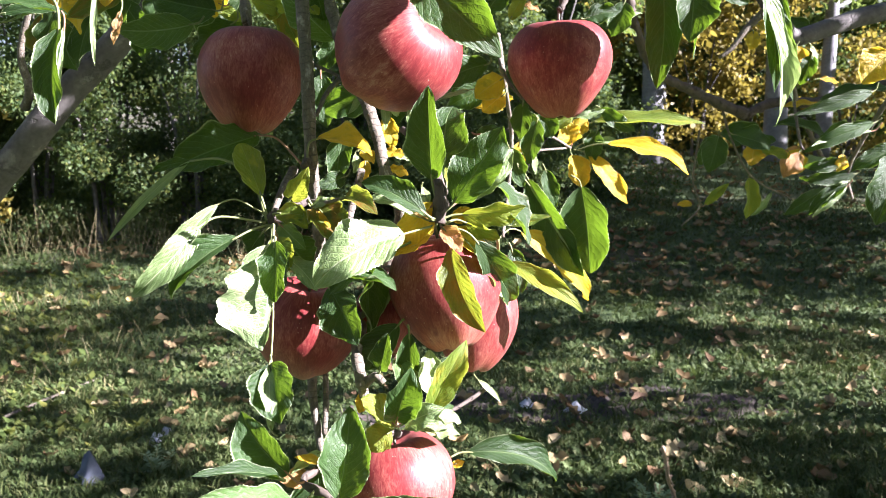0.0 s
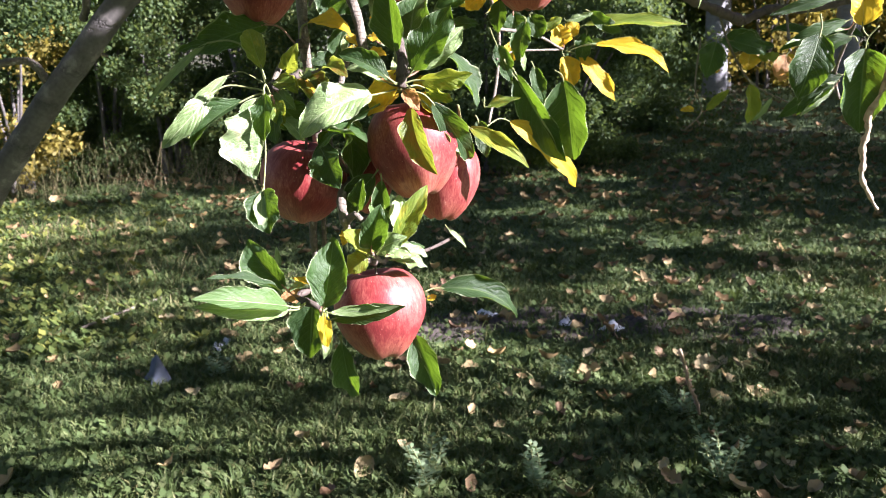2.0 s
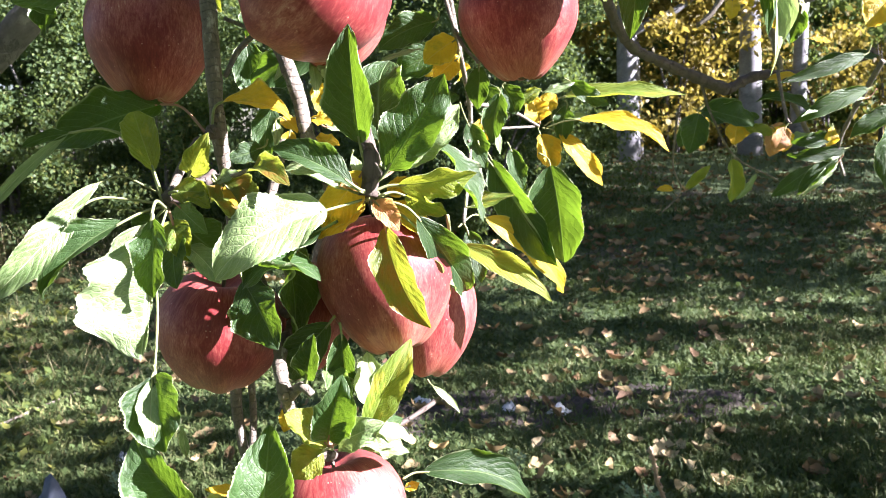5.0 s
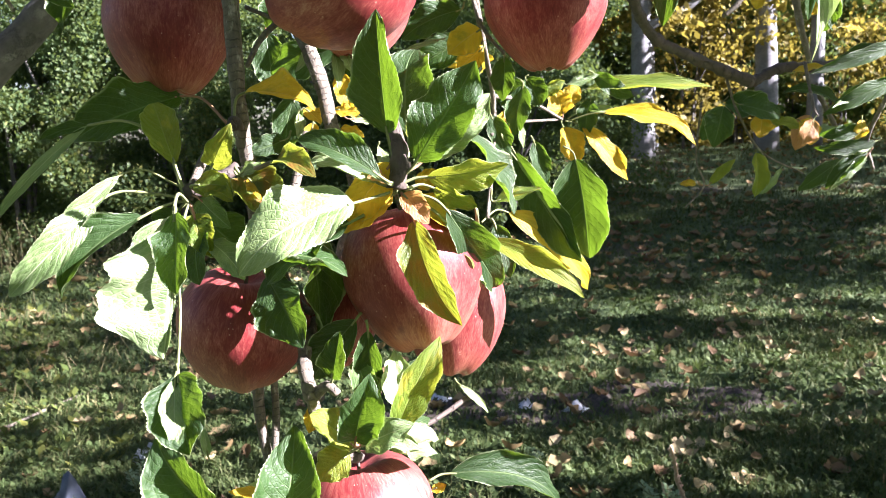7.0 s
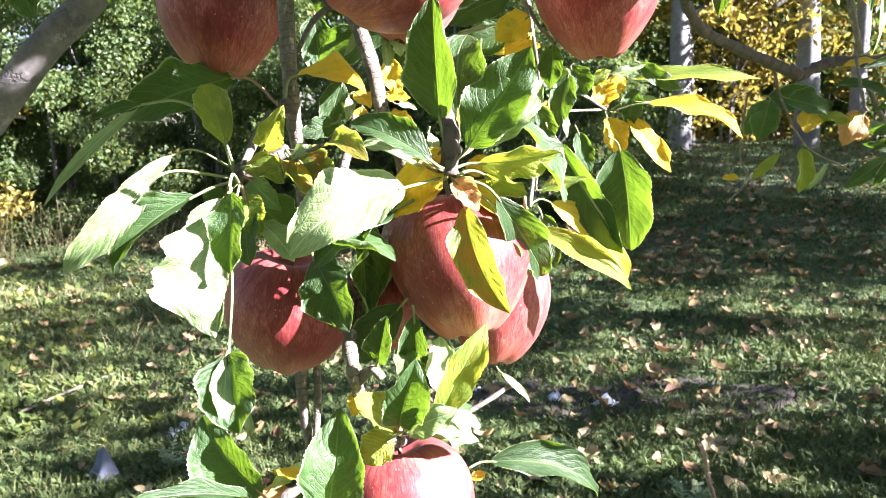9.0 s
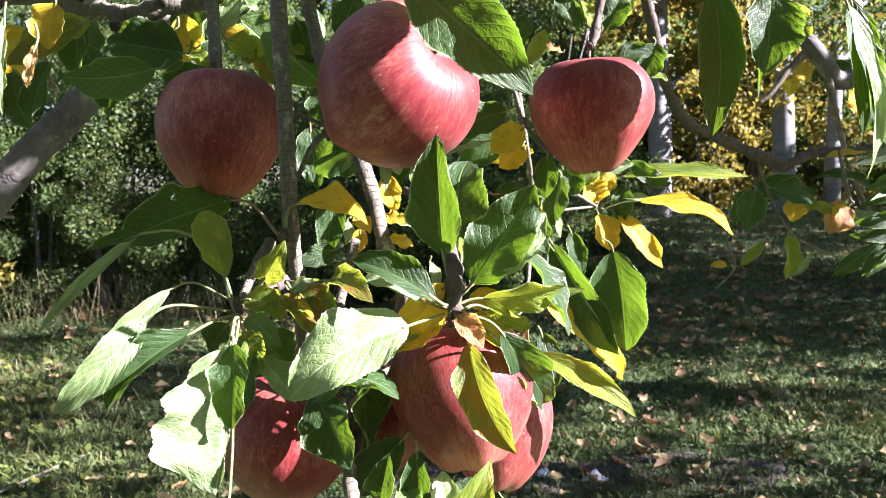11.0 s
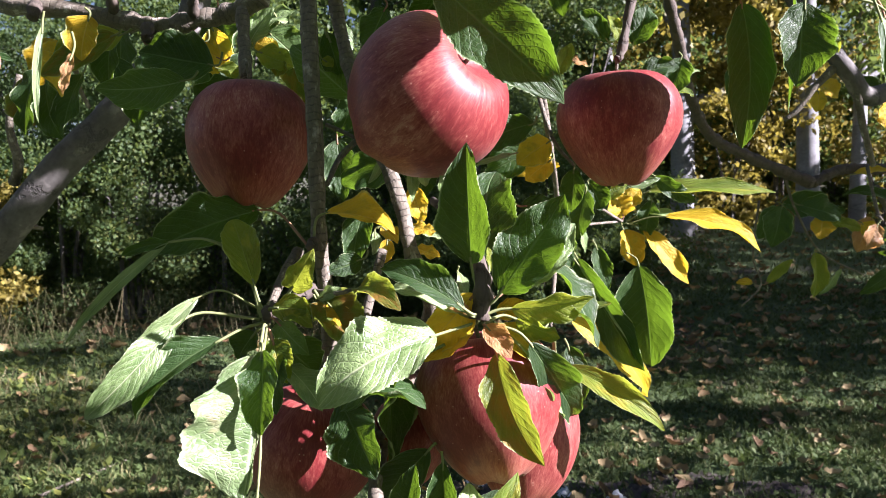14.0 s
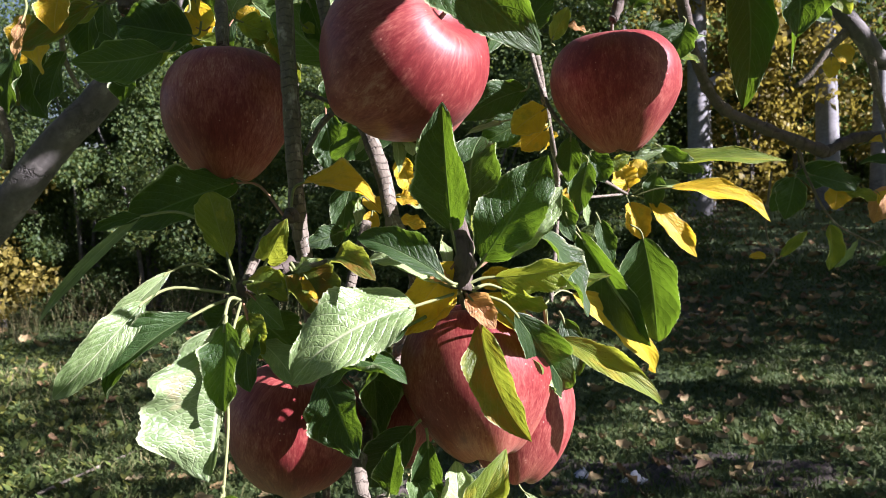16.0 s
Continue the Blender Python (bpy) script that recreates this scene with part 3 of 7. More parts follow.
def grass(n, seed, y0, y1, tall, material, name, label, power=1.7, across=0.0):
    x, y, r = spread(n, seed, y0, y1, power)
    if across:
        x, y = (r.rand(n) * 2 - 1) * across, y0 + (y1 - y0) * r.rand(n)
    lumps = 0.5 + 0.5 * np.sin(1.9 * x + 0.6 * np.sin(2.2 * y)) * np.sin(2.6 * y + 1.4 * x)
    bare = (np.abs(y - 2.95 - 0.12 * np.sin(2 * x)) < 0.28) & (x > -0.6) & (r.rand(n) < 0.62)
    keep = (r.rand(n) < 0.45 + 0.55 * lumps) & ~bare
    x, y = x[keep], y[keep]
    n = len(x)
    z = ground_height(x, y)
    h = tall * (0.45 + 0.9 * r.rand(n)) * (0.6 + 0.6 * lumps[keep])
    wide = (0.0012 + 0.0011 * y / 3) * (0.7 + 0.8 * r.rand(n))
    a = r.rand(n) * 2 * np.pi
    lean = (0.3 + 0.9 * r.rand(n)) * h
    la = r.rand(n) * 2 * np.pi
    dx, dy = np.cos(a) * wide, np.sin(a) * wide
    lx, ly = np.cos(la) * lean, np.sin(la) * lean
    v = np.empty((n, 5, 3))
    v[:, 0] = np.stack([x - dx, y - dy, z - 0.004], -1)
    v[:, 1] = np.stack([x + dx, y + dy, z - 0.004], -1)
    v[:, 2] = np.stack([x + dx * 0.8 + lx * 0.35, y + dy * 0.8 + ly * 0.35, z + h * 0.62], -1)
    v[:, 3] = np.stack([x - dx * 0.8 + lx * 0.35, y - dy * 0.8 + ly * 0.35, z + h * 0.62], -1)
    v[:, 4] = np.stack([x + lx, y + ly, z + h * 0.9], -1)
    i = np.arange(n)[:, None] * 5
    tris = np.concatenate([i + np.array([[0, 1, 2]]), i + np.array([[0, 2, 3]]), i + np.array([[3, 2, 4]])])
    ob = bulk_object(name, v.reshape(-1, 3), tris, material)
    return tagged(ob, label, "grass", kind="stuff")


def rosettes(n, seed, y0, y1, size, material, name, label, category, flat=0.35, leaves=(3, 6), power=1.5, west=False):
    """Low broad-leaved plants: a few small oval leaves each."""
    x, y, r = spread(n, seed, y0, y1, power)
    if west:
        x = -y * (0.45 + 0.40 * r.rand(n) ** 0.7) + 0.1 * np.sin(5 * y)
    V, Q, k = [], [], 0
    for cx, cy in zip(x, y):
        if abs(cy - 3.0 - 0.08 * math.sin(3 * cx)) < 0.25 and -0.6 < cx < 1.0 and r.rand() < 0.55:
            continue
        cz = float(ground_height(np.array(cx), np.array(cy)))
        for _ in range(r.randint(*leaves)):
            a, s = r.rand() * 6.283, size * (0.5 + 0.8 * r.rand())
            d = np.array([math.cos(a), math.sin(a), flat + 0.7 * r.rand()])
            w = np.array([-math.sin(a), math.cos(a), 0.25 * (r.rand() - 0.5)]) * s * 0.36
            o = np.array([cx, cy, cz + 0.01 * r.rand()]) + np.array([r.rand() - 0.5, r.rand() - 0.5, 0.5 * r.rand()]) * size
            V += [o, o + d * s * 0.5 + w, o + d * s * np.array([1, 1, 0.85]), o + d * s * 0.5 - w]
            Q.append((k, k + 1, k + 2, k + 3))
            k += 4
    return tagged(bulk_object(name, np.array(V), np.array(Q), material), label, category, kind="stuff")


grass(150000, 3, 1.1, 9.0, 0.036, grass_mat, "grass", "short green orchard grass with dry blades", 1.6)
grass(50000, 4, 7.0, 24.0, 0.06, grass_mat, "grass", "short green orchard grass farther off", 1.3)
grass(70000, 6, -5.0, 1.5, 0.05, grass_mat, "grass", "short orchard grass around the near trees", across=6.0)
grass(90000, 8, 1.3, 4.2, 0.046, grass_mat, "grass", "fine short grass blades among the clover", 1.0)
rosettes(26000, 5, 1.2, 8.0, 0.024, clover_mat, "clover", "small clover and weeds among the grass", "weeds", leaves=(3, 7), power=1.4)

rosettes(900, 9, 2.5, 5.2, 0.036, bright_weed_mat, "weeds", "low yellow-green broad-leaved weeds beside the hedge", "weeds", flat=0.5, leaves=(2, 6), power=1.0, west=True)


# ---- fallen leaves ----
def dry_leaf_mesh(seed):
    r = np.random.RandomState(seed)
    n, long = 7, 1.0
    V, F = [], []
    curl, cup = 0.2 + 0.6 * r.rand(), 0.8 * (r.rand() - 0.25)
    for i in range(n + 1):
        v = i / n
        w = (0.30 + 0.16 * (seed % 4) / 3) * (v + 0.02) ** 0.6 * (1.02 - v) ** 0.7 / 0.5 * (0.7 + 0.5 * r.rand())
        for j, s in enumerate((-1, -0.5, 0, 0.5, 1)):
            V.append(((v - 0.5) * long, s * w, curl * (v - 0.5) ** 2 * 2 + cup * abs(s) * w * 2 + 0.16 * (r.rand() - 0.5) * abs(s)))
    for i in range(n):
        for j in range(4):
            F.append((i * 5 + j, i * 5 + j + 1, i * 5 + j + 6, i * 5 + j + 5))
    me = bpy.data.meshes.new("fallen_leaf")
    me.from_pydata(V, [], F)
    me.polygons.foreach_set("use_smooth", [True] * len(F))
    me.materials.append(fallen_mat)
    return me


dry_meshes = [dry_leaf_mesh(s) for s in range(9)]


def fallen_leaf(x, y, size, turn, tip_x, tip_y, k, label="curled dry brown leaf lying on the grass"):
    ob = new("fallen_leaf", dry_meshes[k % 9])
    z = float(ground_height(np.array(x), np.array(y))) + 0.030
    ob.matrix_world = pose(x, y, z, tip_x, tip_y, turn) @ Matrix.Diagonal((size, size, size, 1))
    return tagged(ob, label, "leaf", "fallen leaves on the grass")


lx, ly, lr = spread(300, 11, 1.5, 4.6, 1.0)
lx = np.where((lx < -0.40 * ly) & (lr.rand(300) < 0.65), -0.5 * lx, lx)
for k in range(300):
    fallen_leaf(lx[k], ly[k], 0.034 + 0.036 * lr.rand(), lr.rand() * 360, (lr.rand() - 0.3) * 70, (lr.rand() - 0.5) * 60, k)


def litter(n, seed, y0, y1, size, power, name, label):
    """Fallen leaves in bulk, each a small curled blade."""
    x, y, r = spread(n, seed, y0, y1, power)
    keep = (x > -0.40 * y) | (r.rand(n) < 0.4)
    x, y = x[keep], y[keep]
    n = len(x)
    shapes = [np.array([v.co[:] for v in me.vertices]) for me in dry_meshes]
    quads = np.array([p.vertices[:] for p in dry_meshes[0].polygons])
    V, Q = [], []
    for k in range(n):
        turn = Euler((0.9 * (r.rand() - 0.5), 0.8 * (r.rand() - 0.5), 6.283 * r.rand())).to_matrix()
        v = shapes[k % 9] * size * (0.6 + 0.8 * r.rand()) @ np.array(turn).T
        V.append(v + np.array([x[k], y[k], float(ground_height(np.array(x[k]), np.array(y[k]))) + 0.018]))
        Q.append(quads + 40 * k)
    return tagged(bulk_object(name, np.concatenate(V), np.concatenate(Q), litter_mat), label, "leaves", kind="stuff")


litter(1000, 12, 2.2, 6.5, 0.060, 1.0, "leaf_litter", "scattered brown and tan fallen leaves in the grass")
litter(3600, 13, 5.0, 20.0, 0.08, 1.2, "leaf_litter", "scattered tan fallen leaves farther off")


def thing(name, place, label, category, group=""):
    ob = new(name)
    ob.location = place
    ob.matrix_world = Matrix.Translation(place)
    return tagged(ob, label, category, group)


# ---- small things on the grass ----
def dry_stalk(base, top):
    ob = thing("dry_stalk", base, "dead brown seed stalk standing in the grass", "stalk")
    line = [np.array(base) + (np.array(top) - np.array(base)) * f + np.array([0.004 * math.sin(9 * f), 0, 0]) for f in (0, 0.25, 0.5, 0.75, 1)]
    stick(ob, "stem", [tuple(q) for q in line], 0.005, 0.0036, dry_and_sunlit_bark, 0.25)
    r = np.random.RandomState(5)
    for k in range(26):
        f = 0.15 + 0.83 * k / 26
        q = np.array(base) + (np.array(top) - np.array(base)) * f
        a = 2.4 * k
        d = np.array([math.cos(a), math.sin(a), 0.5]) * 0.008
        stick(ob, "seed_pod", [tuple(q), tuple(q + d * 0.6), tuple(q + d)], 0.0044, 0.0020, dry_and_sunlit_bark, 0.3, 6)
    return ob


def weed(x, y, high, seed, label="pale grey-green weed with small toothed leaves"):
    r = np.random.RandomState(seed)
    z = float(ground_height(np.array(x), np.array(y)))
    ob = thing("weed", (x, y, z), label, "weed", "weeds in the grass")
    V, Q, k = [], [], 0
    for n in range(r.randint(3, 6)):
        a, lean = r.rand() * 6.283, 0.25 + 0.5 * r.rand()
        h = high * (0.6 + 0.5 * r.rand())
        top = np.array([x + math.cos(a) * lean * h, y + math.sin(a) * lean * h, z + h])
        foot = np.array([x + 0.01 * r.randn(), y + 0.01 * r.randn(), z - 0.005])
        stick(ob, "stem", [tuple(foot), tuple((foot + top) / 2 + np.array([0, 0, 0.1 * h])), tuple(top)], 0.002, 0.001, petiole_mat, 0.1, 6)
        for m in range(26):
            f = 0.15 + 0.85 * m / 26
            q = foot + (top - foot) * f + np.array([0, 0, 0.4 * h * f * (1 - f)])
            b = 2.4 * m + r.rand()
            d = np.array([math.cos(b), math.sin(b), 0.35]) * (0.030 - 0.014 * f) * (0.7 + 0.6 * r.rand())
            w = np.array([-math.sin(b), math.cos(b), 0.1]) * 0.006
            V += [q, q + d * 0.55 + w, q + d, q + d * 0.55 - w]
            Q.append((k, k + 1, k + 2, k + 3))
            k += 4
    bulk_object("foliage", np.array(V), np.array(Q), weed_mat, ob)
    return ob


def crumpled(name, x, y, wide, high, material, seed, label, category, group=""):
    """A crumpled scrap: a small sheet heaped up in folds."""
    r = np.random.RandomState(seed)
    z = float(ground_height(np.array(x), np.array(y)))
    n = 11
    V = []
    px_, py_ = r.rand(4) * 6.28, r.rand(4) * 6.28
    for i in range(n):
        for j in range(n):
            a, b = i / (n - 1) * 2 - 1, j / (n - 1) * 2 - 1
            d = max(abs(a), abs(b))
            h = (1 - d ** 1.4) * (0.65 + 0.35 * math.sin(3.5 * a + px_[0]) * math.sin(4.1 * b + py_[0])) + 0.12 * math.sin(9 * a + px_[1]) * math.sin(8 * b + py_[1])
            V.append((x + a * wide * 0.5 * (0.8 + 0.3 * math.sin(3 * b + px_[2])), y + b * wide * 0.5 * (0.8 + 0.3 * math.sin(3 * a + py_[2])), z + 0.006 + high * max(0, h)))
    F = [(i * n + j, (i + 1) * n + j, (i + 1) * n + j + 1, i * n + j + 1) for i in range(n - 1) for j in range(n - 1)]
    ob = mesh_object(name, V, F, material, origin=(x, y, z))
    return tagged(ob, label, category, group)


dry_stalk((0.5722, 2.1172, 0.0200), (0.4423, 1.7560, 0.3418))
for k, (x, y, h) in enumerate(((-0.155, 1.607, 0.11), (0.540, 1.698, 0.13), (0.106, 1.626, 0.08), (0.512, 2.102, 0.08), (0.18, 2.35, 0.09), (1.35, 2.2, 0.1), (-0.95, 2.3, 0.08))):
    weed(x, y, 1.25 * h, 700 + k)
crumpled("cloth", -1.153, 2.283, 0.10, 0.125, cloth_mat, 3, "crumpled grey-blue rag lying in the grass", "rag")
for k, (x, y, w) in enumerate(((-0.099, 3.088, 0.10), (0.225, 3.041, 0.05), (0.401, 2.990, 0.08), (-1.065, 2.584, 0.06), (-1.043, 2.637, 0.05))):
    crumpled("scrap", x, y, w * 1.25, 0.040, paper_mat, 20 + k, "small whitish crumpled scrap on the bare soil", "scrap", "whitish scraps on the soil")


def soil_heap(seed):
    """Low crumbly ridge of bare earth across the grass."""
    r = np.random.RandomState(seed)
    n, m = 150, 40
    px, py = np.meshgrid(np.linspace(-0.55, 1.7, n), np.linspace(2.72, 3.32, m), indexing="ij")
    edge = np.clip(1 - ((px - 0.35) / 1.0) ** 4, 0, 1) * np.clip(1 - ((py - 3.0 - 0.08 * np.sin(3 * px)) / 0.27) ** 2, 0, 1)
    clods = 0.35 + 0.65 * r.rand(n, m)
    pz = ground_height(px, py) - 0.014 + 0.058 * edge ** 0.7 * (0.6 + 0.4 * np.sin(11 * px + 5 * py) * np.sin(17 * py)) * clods
    idx = np.arange((n - 1))[:, None] * m + np.arange(m - 1)[None]
    quads = np.stack([idx, idx + m, idx + m + 1, idx + 1], -1).reshape(-1, 4)
    ob = bulk_object("soil", np.stack([px, py, pz], -1).reshape(-1, 3), quads, bare_mat)
    return tagged(ob, "crumbly bare purplish-brown soil among the grass", "soil", kind="stuff")


soil_heap(41)
lying = thing("fallen_stick", (-1.6926, 2.7645, 0.0300), "thin grey stick lying across the grass", "stick")
stick(lying, "shaft", [(-1.6926, 2.7645, 0.0300), (-1.6026, 3.0940, 0.0300), (-1.4603, 3.4163, 0.0400)], 0.006, 0.004, twig_bark, 0.2)


def tall_grass(n, seed, tall, label, x0=-4.6, across=3.6, y0=5.2, deep=0.8):
    r = np.random.RandomState(seed)
    c = np.stack([x0 + across * r.rand(60) ** 1.5, y0 + deep * r.rand(60)], -1)[r.randint(0, 60, n)]
    x, y = c[:, 0] + 0.12 * r.randn(n), c[:, 1] + 0.1 * r.randn(n)
    z = ground_height(x, y)
    h = tall * (0.4 + 0.8 * r.rand(n))
    a, la = r.rand(n) * 6.283, r.rand(n) * 6.283
    w, lean = 0.0024, h * (0.15 + 0.6 * r.rand(n))
    dx, dy, ex, ey = np.cos(a) * w, np.sin(a) * w, np.cos(la) * lean, np.sin(la) * lean
    q = np.empty((n, 4, 3))
    q[:, 0] = np.stack([x - dx, y - dy, z], -1)
    q[:, 1] = np.stack([x + dx, y + dy, z], -1)
    q[:, 2] = np.stack([x + dx * 0.5 + ex, y + dy * 0.5 + ey, z + h], -1)
    q[:, 3] = np.stack([x - dx * 0.5 + ex, y - dy * 0.5 + ey, z + h], -1)
    return tagged(bulk_object("tall_grass", q.reshape(-1, 3), np.arange(4 * n).reshape(n, 4), dry_grass_mat), label, "grass", kind="stuff")


def tufts(n, seed, tall, label):
    """Clumps of longer grass standing out of the short sward."""
    r = np.random.RandomState(seed)
    cx, cy = spread(n, seed + 1, 1.5, 7.0, 1.2)[:2]
    keep = ~((np.abs(cy - 2.95) < 0.35) & (cx > -0.6))
    cx, cy = cx[keep], cy[keep]
    per = 46
    x, y = np.repeat(cx, per), np.repeat(cy, per)
    m = len(x)
    a, far = r.rand(m) * 6.283, r.rand(m) ** 0.7
    x, y = x + np.cos(a) * far * 0.035, y + np.sin(a) * far * 0.035
    z = ground_height(x, y)
    h = tall * (0.45 + 0.75 * r.rand(m)) * np.repeat(0.6 + 0.6 * r.rand(len(cx)), per)
    w = (0.0013 + 0.0006 * y / 3) * (0.7 + 0.6 * r.rand(m))
    lean = h * (0.25 + 0.75 * far)
    dx, dy, ex, ey = -np.sin(a) * w, np.cos(a) * w, np.cos(a) * lean, np.sin(a) * lean
    v = np.empty((m, 5, 3))
    v[:, 0] = np.stack([x - dx, y - dy, z - 0.004], -1)
    v[:, 1] = np.stack([x + dx, y + dy, z - 0.004], -1)
    v[:, 2] = np.stack([x + dx * 0.8 + ex * 0.35, y + dy * 0.8 + ey * 0.35, z + h * 0.66], -1)
    v[:, 3] = np.stack([x - dx * 0.8 + ex * 0.35, y - dy * 0.8 + ey * 0.35, z + h * 0.66], -1)
    v[:, 4] = np.stack([x + ex, y + ey, z + h * 0.88], -1)
    i = np.arange(m)[:, None] * 5
    tris = np.concatenate([i + np.array([[0, 1, 2]]), i + np.array([[0, 2, 3]]), i + np.array([[3, 2, 4]])])
    return tagged(bulk_object("grass_tufts", v.reshape(-1, 3), tris, tuft_mat), label, "grass", kind="stuff")


tufts(420, 47, 0.055, "tufts of longer bright green grass in the sward")
tall_grass(1100, 31, 0.32, "tall dry yellowed grass along the hedge")
tall_grass(800, 33, 0.09, "clumps of dry straw-coloured grass in the sward", -3.4, 2.0, 3.1, 1.5)


# ---- trees and shrubs of the surroundings ----
def leaf_cloud(centres, sizes, per, leaf_size, seed, squash=0.8):
    """Leaves as small bent quads gathered in clumps."""
    r = np.random.RandomState(seed)
    c = np.repeat(np.asarray(centres), per, axis=0)
    s = np.repeat(np.asarray(sizes), per)
    n = len(c)
    d = r.randn(n, 3)
    d /= np.linalg.norm(d, axis=1)[:, None]
    o = c + d * (s * (0.35 + 0.75 * r.rand(n) ** 0.6))[:, None] * np.array([1, 1, squash])
    f = r.randn(n, 3) + np.array([0, 0, -0.5])
    f /= np.linalg.norm(f, axis=1)[:, None]
    w = np.cross(f, r.randn(n, 3))
    w /= np.linalg.norm(w, axis=1)[:, None]
    z = leaf_size * (0.6 + 0.8 * r.rand(n))[:, None]
    up = np.cross(f, w)
    v = np.stack([o, o + f * z * 0.5 + w * z * 0.3 + up * z * 0.08, o + f * z, o + f * z * 0.5 - w * z * 0.3 + up * z * 0.08], 1)
    q = np.arange(n * 4).reshape(n, 4)
    return v.reshape(-1, 3), q


def shrub(x, y, high, wide, material, seed, label, per=200, leaf_size=0.07, stems=5, group="shrubs along the orchard's edge"):
    r = np.random.RandomState(seed)
    z = float(ground_height(np.array(x), np.array(y)))
    ob = thing("shrub", (x, y, z), label, "shrub", group)
    for k in range(stems):
        a, l = r.rand() * 6.28, wide * (0.2 + 0.5 * r.rand())
        top = (x + math.cos(a) * l, y + math.sin(a) * l, z + high * (0.6 + 0.35 * r.rand()))
        mid = (x + math.cos(a) * l * 0.4, y + math.sin(a) * l * 0.4, z + high * 0.4)
        stick(ob, "stem", [(x + 0.1 * math.cos(a), y + 0.1 * math.sin(a), z - 0.05), mid, top], 0.022, 0.007, limb_bark, 0.15)
    n = int(16 + 9 * high)
    C = np.stack([x + (r.rand(n) * 2 - 1) * wide, y + (r.rand(n) * 2 - 1) * wide * 0.6, z + 0.08 + high * r.rand(n) ** 1.2], -1)
    S = wide * (0.2 + 0.22 * r.rand(n))
    v, q = leaf_cloud(C, S, per, leaf_size, seed)
    v[:, 2] = np.maximum(v[:, 2], z + 0.01)
    bulk_object("foliage", v, q, material, ob)
    return ob


def tree(x, y, high, r0, crown_from, spread_by, material, seed, label, category="tree", bark=limb_bark, per=170, leaf_size=0.09, clumps=40, lean=0.0, group="", limbs=7):
    r = np.random.RandomState(seed)
    z = float(ground_height(np.array(x), np.array(y)))
    ob = thing("tree" if category == "tree" else category.replace(" ", "_"), (x, y, z), label, category, group)
    top = (x + lean + 0.2 * (r.rand() - 0.5), y + 0.2 * (r.rand() - 0.5), z + high)
    stick(ob, "trunk", [(x, y, z - 0.1), (x + lean * 0.3 + 0.05 * r.randn(), y + 0.05 * r.randn(), z + high * 0.35), top], r0, r0 * 0.25, bark, 0.06)
    C = []
    for k in range(limbs):
        h = crown_from + (1 - crown_from) * 0.8 * (k + r.rand()) / limbs
        a = 2.4 * k + r.rand()
        p = np.array([x + lean * h, y, z + high * h])
        e = p + np.array([math.cos(a) * spread_by, math.sin(a) * spread_by, spread_by * (0.3 + 0.4 * r.rand())]) * (1.1 - 0.6 * (h - crown_from))
        m = (p + e) / 2 + np.array([0, 0, -0.08 * spread_by])
        stick(ob, "limb", [tuple(p), tuple(m), tuple(e)], r0 * 0.4, r0 * 0.12, bark, 0.1)
        C += [p + (e - p) * s + r.randn(3) * 0.18 * spread_by for s in (0.45, 0.7, 0.95, 1.05)]
    while len(C) < clumps:
        a, q, h = r.rand() * 6.28, r.rand() ** 0.5, r.rand()
        C.append(np.array([x + lean * 0.8 + math.cos(a) * q * spread_by, y + math.sin(a) * q * spread_by, z + high * (crown_from + (1.05 - crown_from) * h)]))
    S = spread_by * (0.16 + 0.16 * r.rand(len(C)))
    v, q = leaf_cloud(np.array(C), S, per, leaf_size, seed + 1)
    bulk_object("crown", v, q, material, ob)
    return ob


HEDGE = "dense dark green shrub with a few yellowing leaves"
for k in range(12):
    rr = np.random.RandomState(100 + k)
    x = -6.5 + 0.62 * k
    y = 6.2 + 0.10 * max(0, x + 2.0) ** 2 + 0.5 * rr.rand()
    shrub(x, y, 1.2 + 0.7 * rr.rand(), 0.62, hedge_mat, 200 + k, HEDGE, per=950, leaf_size=0.031)
for k in range(8):
    rr = np.random.RandomState(140 + k)
    shrub(-8.0 + 1.25 * k, 8.6 + 1.5 * rr.rand() + 0.05 * max(0, 1.25 * k - 7) ** 2, 2.6 + 1.2 * rr.rand(), 1.15, hedge_mat, 240 + k, HEDGE, per=260 if k in (2, 3) else 900, leaf_size=0.047)
shrub(-3.85, 5.75, 1.15, 0.42, gold_mat, 301, "low shrub turned bright yellow at the orchard's edge", per=90, leaf_size=0.045)
shrub(-4.5, 5.6, 0.6, 0.5, hedge_mat, 302, HEDGE, per=300, leaf_size=0.035)
for k, (x, y, h) in enumerate(((3.9, 14.6, 2.4), (5.0, 15.2, 2.6), (6.6, 14.8, 2.0), (8.0, 15.4, 2.4))):
    shrub(x, y, h, 0.8, gold_mat, 310 + k, "tall shrub with yellow autumn leaves", per=60, leaf_size=0.10)
for k in range(9):
    rr = np.random.RandomState(340 + k)
    shrub(1.0 + 1.9 * k, 17.0 + 2.0 * rr.rand(), 2.6 + rr.rand(), 1.5, hedge_mat, 350 + k, HEDGE, per=330, leaf_size=0.11)

